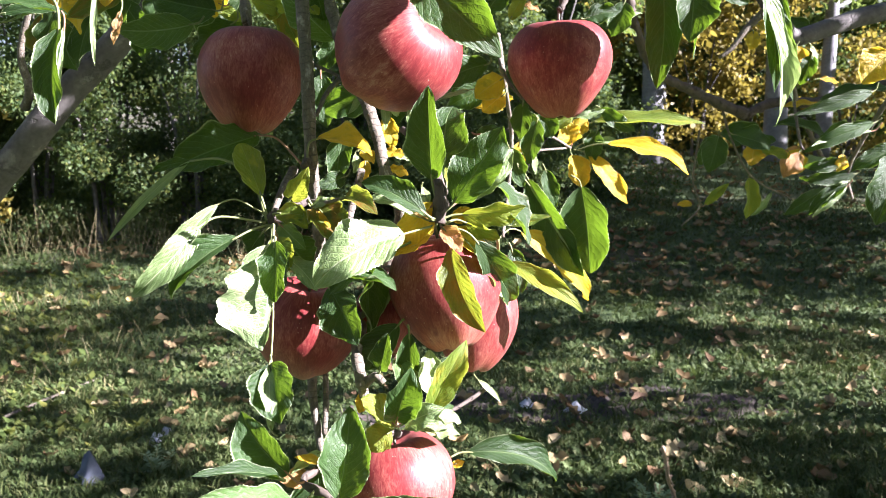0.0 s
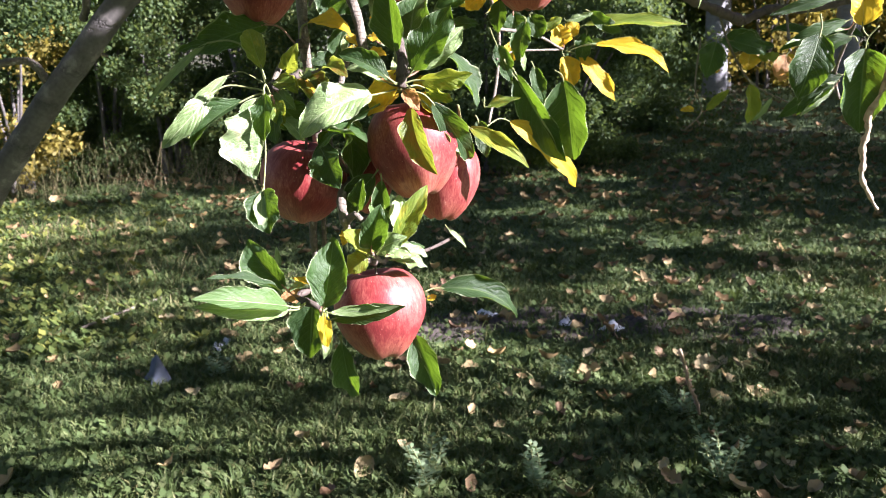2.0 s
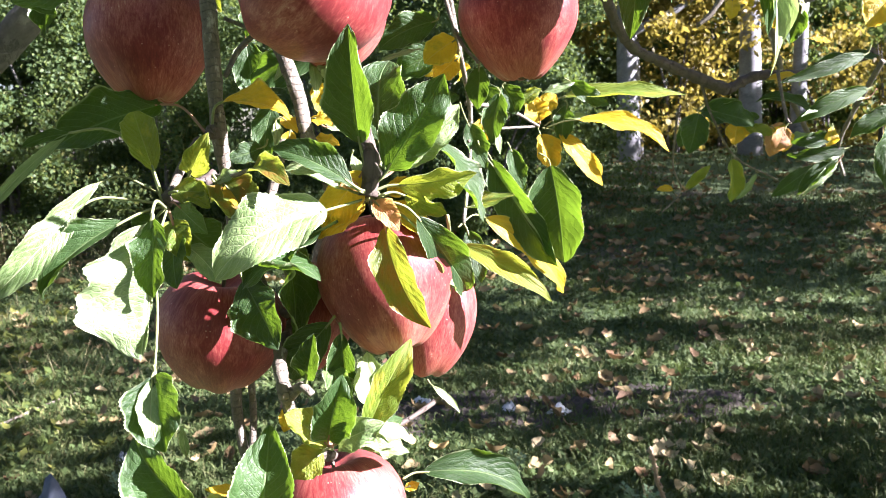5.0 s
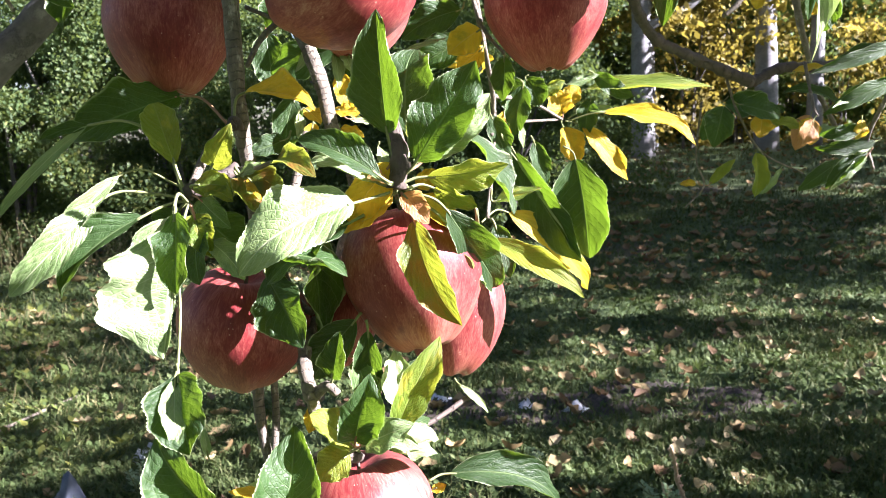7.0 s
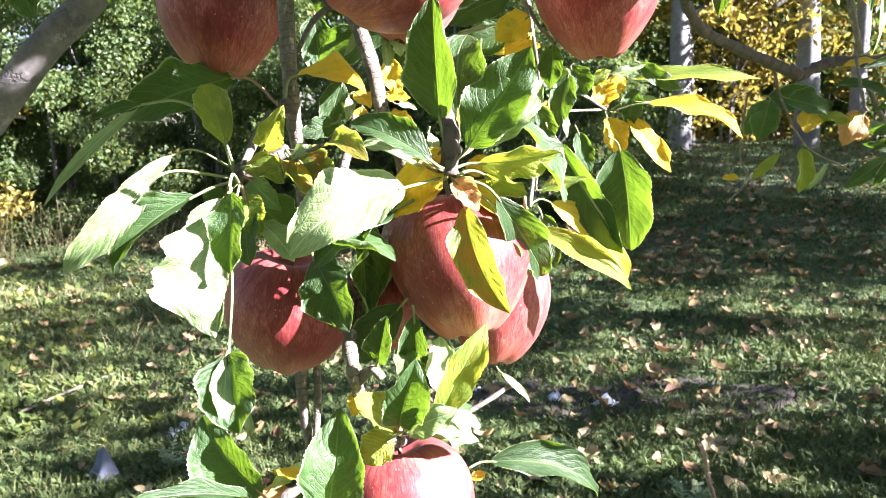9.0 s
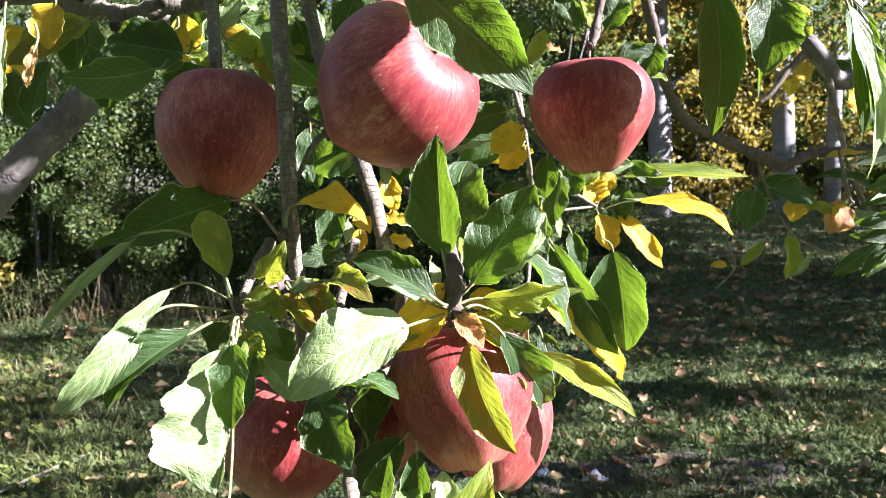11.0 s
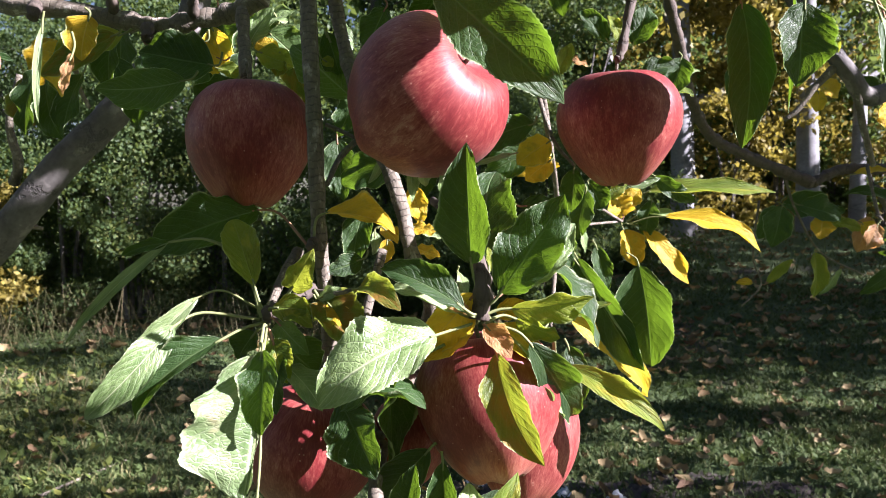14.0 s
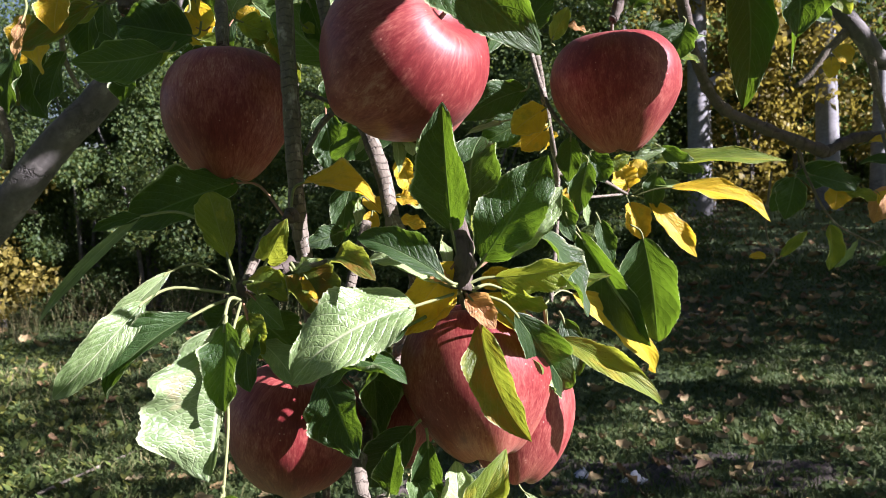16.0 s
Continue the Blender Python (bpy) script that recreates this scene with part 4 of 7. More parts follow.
POPLAR = "tall poplar with a pale grey trunk"
for k, (x, y, r0) in enumerate(((2.92, 13.6, 0.20), (4.90, 13.6, 0.20), (5.98, 14.4, 0.14), (3.28, 14.6, 0.12), (2.2, 17.0, 0.15))):
    tree(x, y, 11.0, r0, 0.17, 1.5, gold_mat if k % 3 != 2 else hedge_mat, 400 + k, POPLAR, bark=poplar_bark, per=130, leaf_size=0.12, clumps=90, group="poplars behind the orchard")
for k in range(9):
    rr = np.random.RandomState(440 + k)
    tree(-11 + 2.9 * k, 12.5 + 3.5 * rr.rand() + (6 if k > 4 else 0), 6.5 + 2.5 * rr.rand(), 0.14, 0.15, 2.0, hedge_mat, 460 + k, "leafy broad tree behind the hedge", per=110 if k in (1, 2) else 300, leaf_size=0.13, clumps=70, group="trees behind the hedge")

far_wood = []
for k in range(60):
    rr = np.random.RandomState(520 + k)
    a = radians(-60 + 2.2 * k)
    d = 30 + 16 * rr.rand()
    if -36 < math.degrees(a) < -22:
        continue
    far_wood.append((d * math.sin(a), d * math.cos(a), 1.5 + 9 * rr.rand()))
fv, fq = leaf_cloud(np.array(far_wood), np.full(len(far_wood), 3.4), 900, 0.5, 9, 1.3)
tagged(bulk_object("far_wood", fv, fq, hedge_mat), "far line of green trees behind the orchard", "trees", kind="stuff")

# unseen orchard trees, added to shade the ground and hedge and cut sky light
SHADE_TREE = "leafy apple tree added out of view to cast shade"
for k, (x, y, h, low, s, lean) in enumerate(((3.7, 1.52, 2.51, 0.34, 0.85, 0.0), (5.8, 2.88, 4.03, 0.7, 0.55, 0.0), (6.2, 5.35, 4.36, 0.2, 1.2, 0.0), (7.3, 7.45, 4.58, 0.2, 1.5, 0.0), (8.6, 9.83, 5.01, 0.2, 1.6, 0.0), (8.7, 5.52, 4.8, 0.3, 1.2, 0.0), (10.5, 7.56, 5.45, 0.3, 1.6, 0.0), (6.6, 3.31, 3.27, 0.3, 0.8, 0.0), (-1.6, -3.6, 3.4, 0.28, 1.6, 0.0), (8.6, 2.43, 7.19, 0.45, 1.5, 0.0), (6.6, 4.91, 6.8, 0.48, 1.2, 0.0), (8.8, 3.69, 8.0, 0.5, 1.2, 0.0), (4.5, 1.04, 4.14, 0.48, 0.85, 0.0), (11.0, 11.0, 4.6, 0.2, 1.8, 0.0), (12.6, 12.6, 4.6, 0.2, 1.8, 0.0), (-5.2, -3.3, 4.0, 0.2, 1.7, 0.0), (1.5, -3.3, 4.2, 0.15, 1.7, 0.0), (4.6, -3.7, 4.4, 0.15, 1.8, 0.0))):
    tree(x, y, h, 0.07, low, s, crown_mat, 600 + k, SHADE_TREE, "apple tree", per=(48, 60, 95, 120, 190, 170, 170, 40, 130, 60, 85, 50, 26, 180, 180, 150, 200, 200)[k], leaf_size=(0.085, 0.085, 0.12, 0.13, 0.13, 0.12, 0.12, 0.085, 0.085, 0.13, 0.13, 0.13, 0.10, 0.15, 0.15, 0.12, 0.12, 0.12)[k], clumps=46, lean=lean, group="apple trees of the orchard")

# ---- the near apple trees ----
tree_left = thing("apple_tree", (-1.05, 0.95, 0.0), "apple tree with grey limbs, fruiting spurs and yellowing leaves", "apple tree", "apple trees of the orchard")
tree_right = thing("apple_tree", (1.75, 1.75, 0.0), "neighbouring apple tree with thin knobbly twigs", "apple tree", "apple trees of the orchard")

# unseen crown and limbs of the near tree, added overhead to block sky light
cr = np.random.RandomState(77)
crown_at = []
for k in range(30):
    crown_at.append((-1.9 + 1.9 * cr.rand(), -0.9 + 2.4 * cr.rand(), 1.75 + 1.1 * cr.rand()))
cv, cq = leaf_cloud(np.array(crown_at), 0.16 + 0.14 * cr.rand(30), 90, 0.075, 78)
bulk_object("crown", cv, cq, crown_mat, tree_left)
for k in range(6):
    top = crown_at[k]
    stick(tree_left, "limb", [(-1.0, 0.93, 0.35), ((-1.0 + top[0]) / 2, (0.93 + top[1]) / 2, 1.15), top], 0.024, 0.008, limb_bark, 0.06)

# unseen leaf sprays above the fruiting branch, added to shade limb and apples
sr = np.random.RandomState(91)
spots = [(-0.24 + 0.46 * sr.rand(), 0.72 + 0.17 * sr.rand(), 1.265 + 0.15 * sr.rand()) for k in range(44)] + [(-0.02 + 0.12 * sr.rand(), 0.53 + 0.06 * sr.rand(), 1.185 + 0.05 * sr.rand()) for k in range(10)]
for k, (x, y, z) in enumerate(spots):
    a = sr.rand() * 6.28
    d = np.array([math.cos(a) * 0.06, math.sin(a) * 0.05, -0.01 - 0.02 * sr.rand()])
    p = np.array([x, y, z])
    leaf(tree_left, "green" if k % 5 else "lime", tuple(p - d * 0.35 + np.array([0, 0, 0.01])), tuple(p), tuple(p + d), 0.042, (0.5 * sr.rand() - 0.1, -0.3, 0.9), 0.06, 16, 0, 0.6)
for k in range(34):
    p = np.array([-0.06 + 0.34 * sr.rand(), 0.50 + 0.17 * sr.rand(), 1.30 + 0.16 * sr.rand()])
    a = sr.rand() * 6.28
    d = np.array([math.cos(a) * 0.05, math.sin(a) * 0.05, -0.03])
    leaf(tree_left, "green", tuple(p - d * 0.35 + np.array([0, 0, 0.01])), tuple(p), tuple(p + d), 0.048, (0.6, -0.2, 0.7), 0.06, 16, 0, 0.6)
# unseen leaves, twig and spray added to keep sun off the left limb
for k in range(30):
    p = np.array([0.42 + 0.24 * sr.rand(), 0.60 + 0.18 * sr.rand(), 1.52 + 0.26 * sr.rand()])
    a = sr.rand() * 6.28
    d = np.array([math.cos(a) * 0.06, math.sin(a) * 0.05, -0.02])
    leaf(tree_left, "green", tuple(p - d * 0.35 + np.array([0, 0, 0.01])), tuple(p), tuple(p + d), 0.045, (0.6, -0.2, 0.7), 0.06, 16, 0, 0.6)
stick(tree_left, "twig", [(-0.30, 0.86, 1.38), (0.1, 0.75, 1.62), (0.42, 0.70, 1.66), (0.66, 0.66, 1.62)], 0.007, 0.003, twig_bark, 0.2)
nv, nq = leaf_cloud(np.array([(0.50 + 0.12 * sr.rand(), 0.62 + 0.13 * sr.rand(), 1.56 + 0.22 * sr.rand()) for k in range(14)]), np.full(14, 0.055), 20, 0.06, 93)
bulk_object("spray", nv, nq, crown_mat, tree_left)
# unseen crown and its limb, added to shade the right-hand limb
tv, tq = leaf_cloud(np.array([(1.0 + 0.45 * sr.rand(), 0.97 + 0.13 * sr.rand(), 1.52 + 0.22 * sr.rand()) for k in range(11)]), np.full(11, 0.09), 50, 0.075, 92)
bulk_object("crown", tv, tq, crown_mat, tree_right)
stick(tree_right, "limb", [(1.72, 1.6, 0.6), (1.5, 1.3, 1.2), (1.25, 0.95, 1.62)], 0.02, 0.008, limb_bark, 0.06)
# the next five blades are added to cast shade on the apples
leaf(tree_left, "green", (-0.062, 0.50, 0.995), (-0.062, 0.50, 0.985), (-0.058, 0.50, 0.918), 0.056, (1.0, -0.2, 0.3), 0.03, 10, 0, 0.4)
leaf(tree_left, "green", (-0.086, 0.454, 0.980), (-0.078, 0.458, 0.976), (-0.032, 0.452, 0.968), 0.036, (0.1, -0.22, 0.95), 0.03, 8, 0, 0.4)
leaf(tree_left, "green", (-0.03, 0.545, 1.19), (-0.035, 0.535, 1.17), (-0.02, 0.53, 1.095), 0.055, (0.9, -0.1, 0.35), 0.05, 14, 0, 0.4)
leaf(tree_left, "green", (0.183, 0.595, 1.25), (0.181, 0.592, 1.235), (0.175, 0.588, 1.112), 0.030, (0.95, -0.3, 0.0), 0.02, 8, 0, 0.3)
leaf(tree_left, "green", (0.0, 0.55, 1.20), (0.0, 0.545, 1.185), (0.01, 0.535, 1.12), 0.05, (0.9, -0.1, 0.35), 0.05, 14, 0, 0.4)
stick(tree_left, "spur", [(0.12, 0.68, 1.30), (0.10, 0.665, 1.22), (0.088, 0.657, 1.165), (0.084, 0.654, 1.158)], 0.0035, 0.0028, branch_bark, 0.55)
stick(tree_left, "twig", [(-0.33, 0.88, 1.42), (-0.1, 0.83, 1.33), (0.1, 0.75, 1.29), (0.12, 0.58, 1.25), (0.04, 0.55, 1.24)], 0.005, 0.002, twig_bark, 0.2)

# twigs and spurs
stick(tree_left, "branch", [(-0.1105, 0.5600, 1.2205), (-0.1026, 0.5300, 1.1501), (-0.0976, 0.5150, 1.0998), (-0.0953, 0.5100, 1.0403), (-0.0936, 0.5150, 1.0129), (-0.0945, 0.5300, 0.9662)], 0.0047, 0.0040, twig_bark, 0.2)
stick(tree_left, "branch", [(-0.0959, 0.5350, 0.9777), (-0.0967, 0.5400, 0.9520), (-0.1022, 0.5450, 0.9084), (-0.1065, 0.5450, 0.8701), (-0.1017, 0.5400, 0.8365), (-0.0968, 0.5300, 0.8222)], 0.0046, 0.0026, twig_bark, 0.12)
stick(tree_left, "twig", [(-0.0964, 0.5500, 0.9244), (-0.0973, 0.5500, 0.8896), (-0.0962, 0.5450, 0.8614), (-0.0964, 0.5350, 0.8381)], 0.0028, 0.002, twig_bark, 0.12)
stick(tree_left, "branch", [(-0.1047, 0.6000, 1.2200), (-0.0977, 0.6000, 1.1678), (-0.0794, 0.5700, 1.1146), (-0.0603, 0.5300, 1.0817), (-0.0510, 0.5200, 1.0569), (-0.0452, 0.5100, 1.0331), (-0.0379, 0.5350, 1.0003), (-0.0533, 0.5650, 0.9564), (-0.0639, 0.5300, 0.9255), (-0.0639, 0.4880, 0.9173), (-0.0601, 0.4710, 0.9070), (-0.0575, 0.4750, 0.8872)], 0.0047, 0.0036, twig_bark, 0.28)
stick(tree_left, "twig", [(-0.0568, 0.4720, 0.8974), (-0.0494, 0.4680, 0.9039), (-0.0434, 0.4660, 0.8999)], 0.0032, 0.0022, twig_bark, 0.12)
stick(tree_left, "spur", [(-0.0350, 0.5300, 1.0620), (-0.0190, 0.5050, 1.0500), (-0.0095, 0.4780, 1.0350), (-0.0063, 0.4640, 1.0200), (-0.0077, 0.4600, 1.0046)], 0.0028, 0.0044, branch_bark, 0.55)
stick(tree_left, "twig", [(-0.0533, 0.5650, 0.9564), (-0.0430, 0.5350, 0.9640), (-0.0300, 0.5100, 0.9660), (-0.0180, 0.4900, 0.9700)], 0.0024, 0.0016, branch_bark, 0.5)
stick(tree_left, "twig", [(-0.0430, 0.5350, 0.9640), (-0.0390, 0.5200, 0.9740), (-0.0310, 0.5100, 0.9790)], 0.0016, 0.0012, branch_bark, 0.5)
stick(tree_left, "twig", [(-0.0360, 0.5220, 0.9650), (-0.0270, 0.5050, 0.9580), (-0.0230, 0.4950, 0.9550)], 0.0014, 0.0010, branch_bark, 0.5)
stick(tree_left, "spur", [(-0.0963, 0.5000, 1.0164), (-0.1068, 0.4900, 1.0098), (-0.1128, 0.4800, 1.0068), (-0.1184, 0.4770, 1.0053)], 0.0028, 0.004, branch_bark, 0.55)
stick(tree_left, "twig", [(-0.1096, 0.5200, 1.0350), (-0.1132, 0.5000, 1.0229), (-0.1150, 0.4800, 1.0087)], 0.0032, 0.002, twig_bark, 0.12)
stick(tree_left, "twig", [(-0.1011, 0.5600, 1.1085), (-0.0893, 0.5600, 1.1032), (-0.0820, 0.5580, 1.0994), (-0.0715, 0.5500, 1.0953)], 0.0013, 0.0011, twig_bark, 0.12)
stick(tree_left, "twig", [(-0.0812, 0.5580, 1.0994), (-0.0899, 0.5450, 1.0877), (-0.0948, 0.5300, 1.0717)], 0.002, 0.0014, twig_bark, 0.12)
stick(tree_left, "spur", [(-0.0946, 0.5000, 1.0360), (-0.0956, 0.5000, 1.0416), (-0.0970, 0.4970, 1.0373)], 0.003, 0.0025, branch_bark, 0.55)
stick(tree_left, "twig", [(-0.0943, 0.4900, 1.0158), (-0.0777, 0.4700, 1.0168), (-0.0688, 0.4600, 1.0198)], 0.0014, 0.001, twig_bark, 0.12)
stick(tree_left, "twig", [(-0.0667, 0.5500, 1.0334), (-0.0770, 0.5300, 0.9865), (-0.0801, 0.5200, 0.9558), (-0.0633, 0.5100, 0.9338), (-0.0569, 0.5100, 0.9577)], 0.003, 0.002, twig_bark, 0.12)
stick(tree_left, "spur", [(-0.0583, 0.4800, 0.8860), (-0.0418, 0.4650, 0.8690), (-0.0349, 0.4750, 0.8624)], 0.002, 0.003, branch_bark, 0.55)
stick(tree_left, "spur", [(-0.0880, 0.5000, 0.8487), (-0.0863, 0.4700, 0.8422), (-0.0953, 0.4500, 0.8393), (-0.0735, 0.4400, 0.8337)], 0.002, 0.003, branch_bark, 0.55)
stick(tree_left, "twig", [(-0.0382, 0.5000, 0.8652), (-0.0080, 0.5200, 0.8598), (0.0242, 0.5500, 0.8692)], 0.0018, 0.0014, branch_bark, 0.3)

# leaves of the left spur
stick(tree_left, "twig", [(-0.1186, 0.4770, 1.0044), (-0.1286, 0.4900, 1.0260), (-0.1400, 0.4950, 1.0375), (-0.1553, 0.4970, 1.0435), (-0.1742, 0.4980, 1.0419)], 0.0011, 0.0007, petiole_mat, 0.0)
leaf(tree_left, "downy", (-0.1735, 0.4980, 1.0420), (-0.1742, 0.4980, 1.0419), (-0.2320, 0.4900, 0.9870), 0.0075, (0.62, -0.60, 0.45), 0.03, 24, 0, 0.9)
leaf(tree_left, "green", (-0.1735, 0.4990, 1.0420), (-0.1745, 0.4990, 1.0415), (-0.1990, 0.4930, 1.0345), 0.0085, (-0.2, -0.9, 0.3), 0.06, 20, 0, 0.9)
leaf(tree_left, "lime", (-0.1183, 0.4770, 1.0071), (-0.1221, 0.4780, 1.0202), (-0.1466, 0.5200, 1.0545), 0.0217, (0.35, -0.85, 0.1), 0.06, 18, 0, 0.4)
leaf(tree_left, "downy", (-0.1196, 0.4770, 1.0031), (-0.1560, 0.4580, 1.0030), (-0.1960, 0.4380, 0.9590), 0.0190, (0.7, -0.5, 0.5), 0.14, 16, 0, 0.5)
leaf(tree_left, "downy", (-0.1211, 0.4780, 1.0089), (-0.1481, 0.4700, 1.0155), (-0.1922, 0.4620, 0.9739), 0.0126, (0.45, -0.65, 0.6), 0.14, 22, 0, 0.5)
leaf(tree_left, "green", (-0.1167, 0.4770, 1.0017), (-0.1334, 0.4600, 0.9958), (-0.1757, 0.4460, 0.9590), 0.0226, (-0.15, -0.85, 0.5), 0.08, 38, 0, 0.5)
leaf(tree_left, "green", (-0.0994, 0.5000, 1.0390), (-0.1422, 0.5550, 1.0580), (-0.2018, 0.5300, 1.0349), 0.0371, (-0.1, -0.93, 0.25), 0.1, 20, 0, 0.4)
leaf(tree_left, "yellow", (-0.0963, 0.5000, 1.0405), (-0.0904, 0.5050, 1.0560), (-0.0508, 0.4950, 1.0471), 0.0210, (0.35, -0.6, 0.7), 0.08, 26, 0, 0.5)
leaf(tree_left, "lime", (-0.1059, 0.4800, 1.0145), (-0.1032, 0.4780, 1.0183), (-0.0878, 0.4630, 1.0392), 0.0163, (0.3, -0.9, 0.1), 0.1, 25, 0, 0.9)
leaf(tree_left, "lime", (-0.1151, 0.4770, 1.0053), (-0.1120, 0.4740, 1.0093), (-0.0883, 0.4680, 1.0077), 0.0156, (0.1, -0.85, 0.5), 0.05, 15, 0, 0.5)
leaf(tree_left, "mottled", (-0.0919, 0.4800, 1.0174), (-0.0876, 0.4760, 1.0127), (-0.0673, 0.4550, 0.9887), 0.0274, (0.25, -0.85, 0.4), 0.1, 20, 0, 0.9)
leaf(tree_left, "mottled", (-0.0688, 0.4600, 1.0198), (-0.0660, 0.4580, 1.0200), (-0.0416, 0.4300, 1.0131), 0.0161, (0.1, -0.75, 0.6), 0.12, 20, 0, 0.5)
leaf(tree_left, "green", (-0.1142, 0.4700, 1.0018), (-0.1085, 0.4750, 0.9920), (-0.0934, 0.4850, 0.9737), 0.0318, (-0.1, -0.95, 0.2), 0.05, 15, 0, 0.5)
leaf(tree_left, "lime", (-0.1136, 0.4700, 1.0003), (-0.1084, 0.4600, 0.9958), (-0.0990, 0.4500, 0.9761), 0.0179, (0.1, -0.95, 0.1), 0.08, 20, 0, 0.7)
leaf(tree_left, "green", (-0.1143, 0.4700, 0.9999), (-0.1085, 0.4620, 0.9884), (-0.1020, 0.4400, 0.9639), 0.0218, (-0.2, -0.95, 0.1), 0.04, 18, 0, 0.5)
leaf(tree_left, "green", (-0.1167, 0.4770, 1.0009), (-0.1211, 0.4750, 0.9968), (-0.1295, 0.4700, 0.9836), 0.0164, (-0.2, -0.9, 0.3), 0.05, 18, 0, 0.5)

# large pale curled leaf, its shaded half as a green blade, and the one hanging under it
leaf(tree_left, "scorched", (-0.1143, 0.4700, 1.0010), (-0.0945, 0.3930, 1.0010), (-0.1000, 0.3830, 0.9440), 0.0300, (0.42, -0.80, 0.35), 0.02, 6, 0, 0.7, 0.65, 1.85)
# darker green blade paints the shaded half of the pale leaf
leaf(tree_left, "green", (-0.0950, 0.3960, 1.0045), (-0.0925, 0.3900, 1.0030), (-0.0920, 0.3790, 0.9715), 0.0190, (-0.30, -0.93, 0.15), 0.03, 16, 0, 0.7, 0.6)
leaf(tree_left, "green", (-0.0971, 0.3895, 0.9400), (-0.0967, 0.3890, 0.9357), (-0.0884, 0.3720, 0.9071), 0.0316, (-0.05, -0.93, 0.3), 0.05, 30, 0, 0.9)
stick(tree_left, "twig", [(-0.1134, 0.4680, 1.0006), (-0.0997, 0.4100, 0.9864), (-0.0976, 0.4000, 0.9592), (-0.0971, 0.3890, 0.9348)], 0.0007, 0.0006, petiole_mat, 0.0)
leaf(tree_left, "downy", (-0.1076, 0.4700, 0.9828), (-0.1036, 0.4650, 0.9815), (-0.0799, 0.4400, 0.9668), 0.0171, (0.2, -0.6, 0.75), 0.08, 10, 0, 0.9)

# leaves of the middle spur
leaf(tree_left, "downy", (-0.0087, 0.4600, 1.0035), (-0.0275, 0.4490, 0.9993), (-0.0826, 0.4250, 0.9711), 0.0351, (0.32, -0.68, 0.66), 0.12, 10, 0, 0.6)
leaf(tree_left, "green", (-0.0087, 0.4600, 1.0071), (-0.0150, 0.4490, 1.0117), (-0.0546, 0.4550, 1.0305), 0.0212, (-0.05, -0.72, 0.7), 0.1, 30, 0, 0.5)
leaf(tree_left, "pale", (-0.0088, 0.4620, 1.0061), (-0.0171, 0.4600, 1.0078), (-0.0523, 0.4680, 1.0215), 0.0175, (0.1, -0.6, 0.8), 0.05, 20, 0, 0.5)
leaf(tree_left, "green", (-0.0077, 0.4620, 1.0160), (-0.0114, 0.4620, 1.0313), (-0.0125, 0.4450, 1.0876), 0.0288, (-0.3, -0.95, 0.02), 0.04, 24, 0, 0.4)
leaf(tree_left, "green", (-0.0045, 0.4700, 1.0195), (-0.0036, 0.5000, 1.0289), (-0.0005, 0.5300, 1.0815), 0.0423, (-0.22, -0.97, 0.0), 0.05, 15, 0, 0.4)
leaf(tree_left, "green", (-0.0052, 0.4600, 1.0106), (0.0022, 0.4600, 1.0175), (0.0328, 0.4580, 1.0628), 0.0333, (-0.28, -0.95, 0.12), 0.06, 12, 0, 0.6)
leaf(tree_left, "pale", (-0.0044, 0.4680, 1.0119), (0.0061, 0.4750, 1.0183), (0.0392, 0.4780, 1.0501), 0.0251, (0.3, -0.8, 0.5), 0.0, 10, 0, 0.6)
leaf(tree_left, "lime", (-0.0052, 0.4600, 1.0070), (0.0073, 0.4620, 1.0096), (0.0476, 0.4700, 1.0137), 0.0239, (0.05, -0.72, -0.62), 0.06, 12, 0, 0.4)
leaf(tree_left, "yellow", (-0.0090, 0.4650, 1.0037), (-0.0114, 0.4720, 1.0007), (-0.0379, 0.4680, 0.9839), 0.0198, (0, -0.8, 0.6), 0.05, 15, 0, 0.5)
leaf(tree_left, "tan", (-0.0067, 0.4620, 1.0033), (-0.0052, 0.4600, 1.0021), (0.0074, 0.4550, 0.9873), 0.0138, (0.1, -0.9, 0.3), 0.05, 20, 0, 0.8)
leaf(tree_left, "tan", (-0.0095, 0.4620, 1.0096), (-0.0116, 0.4620, 1.0082), (-0.0213, 0.4550, 1.0111), 0.0076, (0.1, -0.8, 0.5), 0.05, 20, 0, 0.8)
leaf(tree_left, "yellow", (-0.0045, 0.4680, 1.0072), (0.0007, 0.4750, 1.0039), (0.0150, 0.4800, 1.0106), 0.0122, (0.2, -0.8, 0.5), 0.05, 10, 0, 0.6)
leaf(tree_left, "yellow", (-0.0055, 0.4680, 1.0047), (0.0006, 0.4780, 0.9989), (0.0224, 0.4850, 0.9794), 0.0188, (0.3, -0.7, 0.6), 0.05, 10, 0, 0.6)
leaf(tree_left, "mottled", (-0.0059, 0.4600, 1.0028), (0.0000, 0.4570, 0.9891), (0.0212, 0.4420, 0.9386), 0.0238, (-0.3, -0.92, 0.1), 0.07, 26, 0, 0.6)
leaf(tree_left, "green", (-0.0025, 0.4620, 1.0026), (0.0157, 0.4650, 0.9930), (0.0436, 0.5200, 0.9391), 0.0236, (0.15, -0.95, 0.15), 0.05, 24, 0, 0.9)
leaf(tree_left, "pale", (0.0008, 0.4700, 0.9980), (0.0143, 0.4750, 0.9865), (0.0360, 0.5000, 0.9462), 0.0190, (0.5, -0.7, 0.5), 0.05, 10, 0, 0.7)
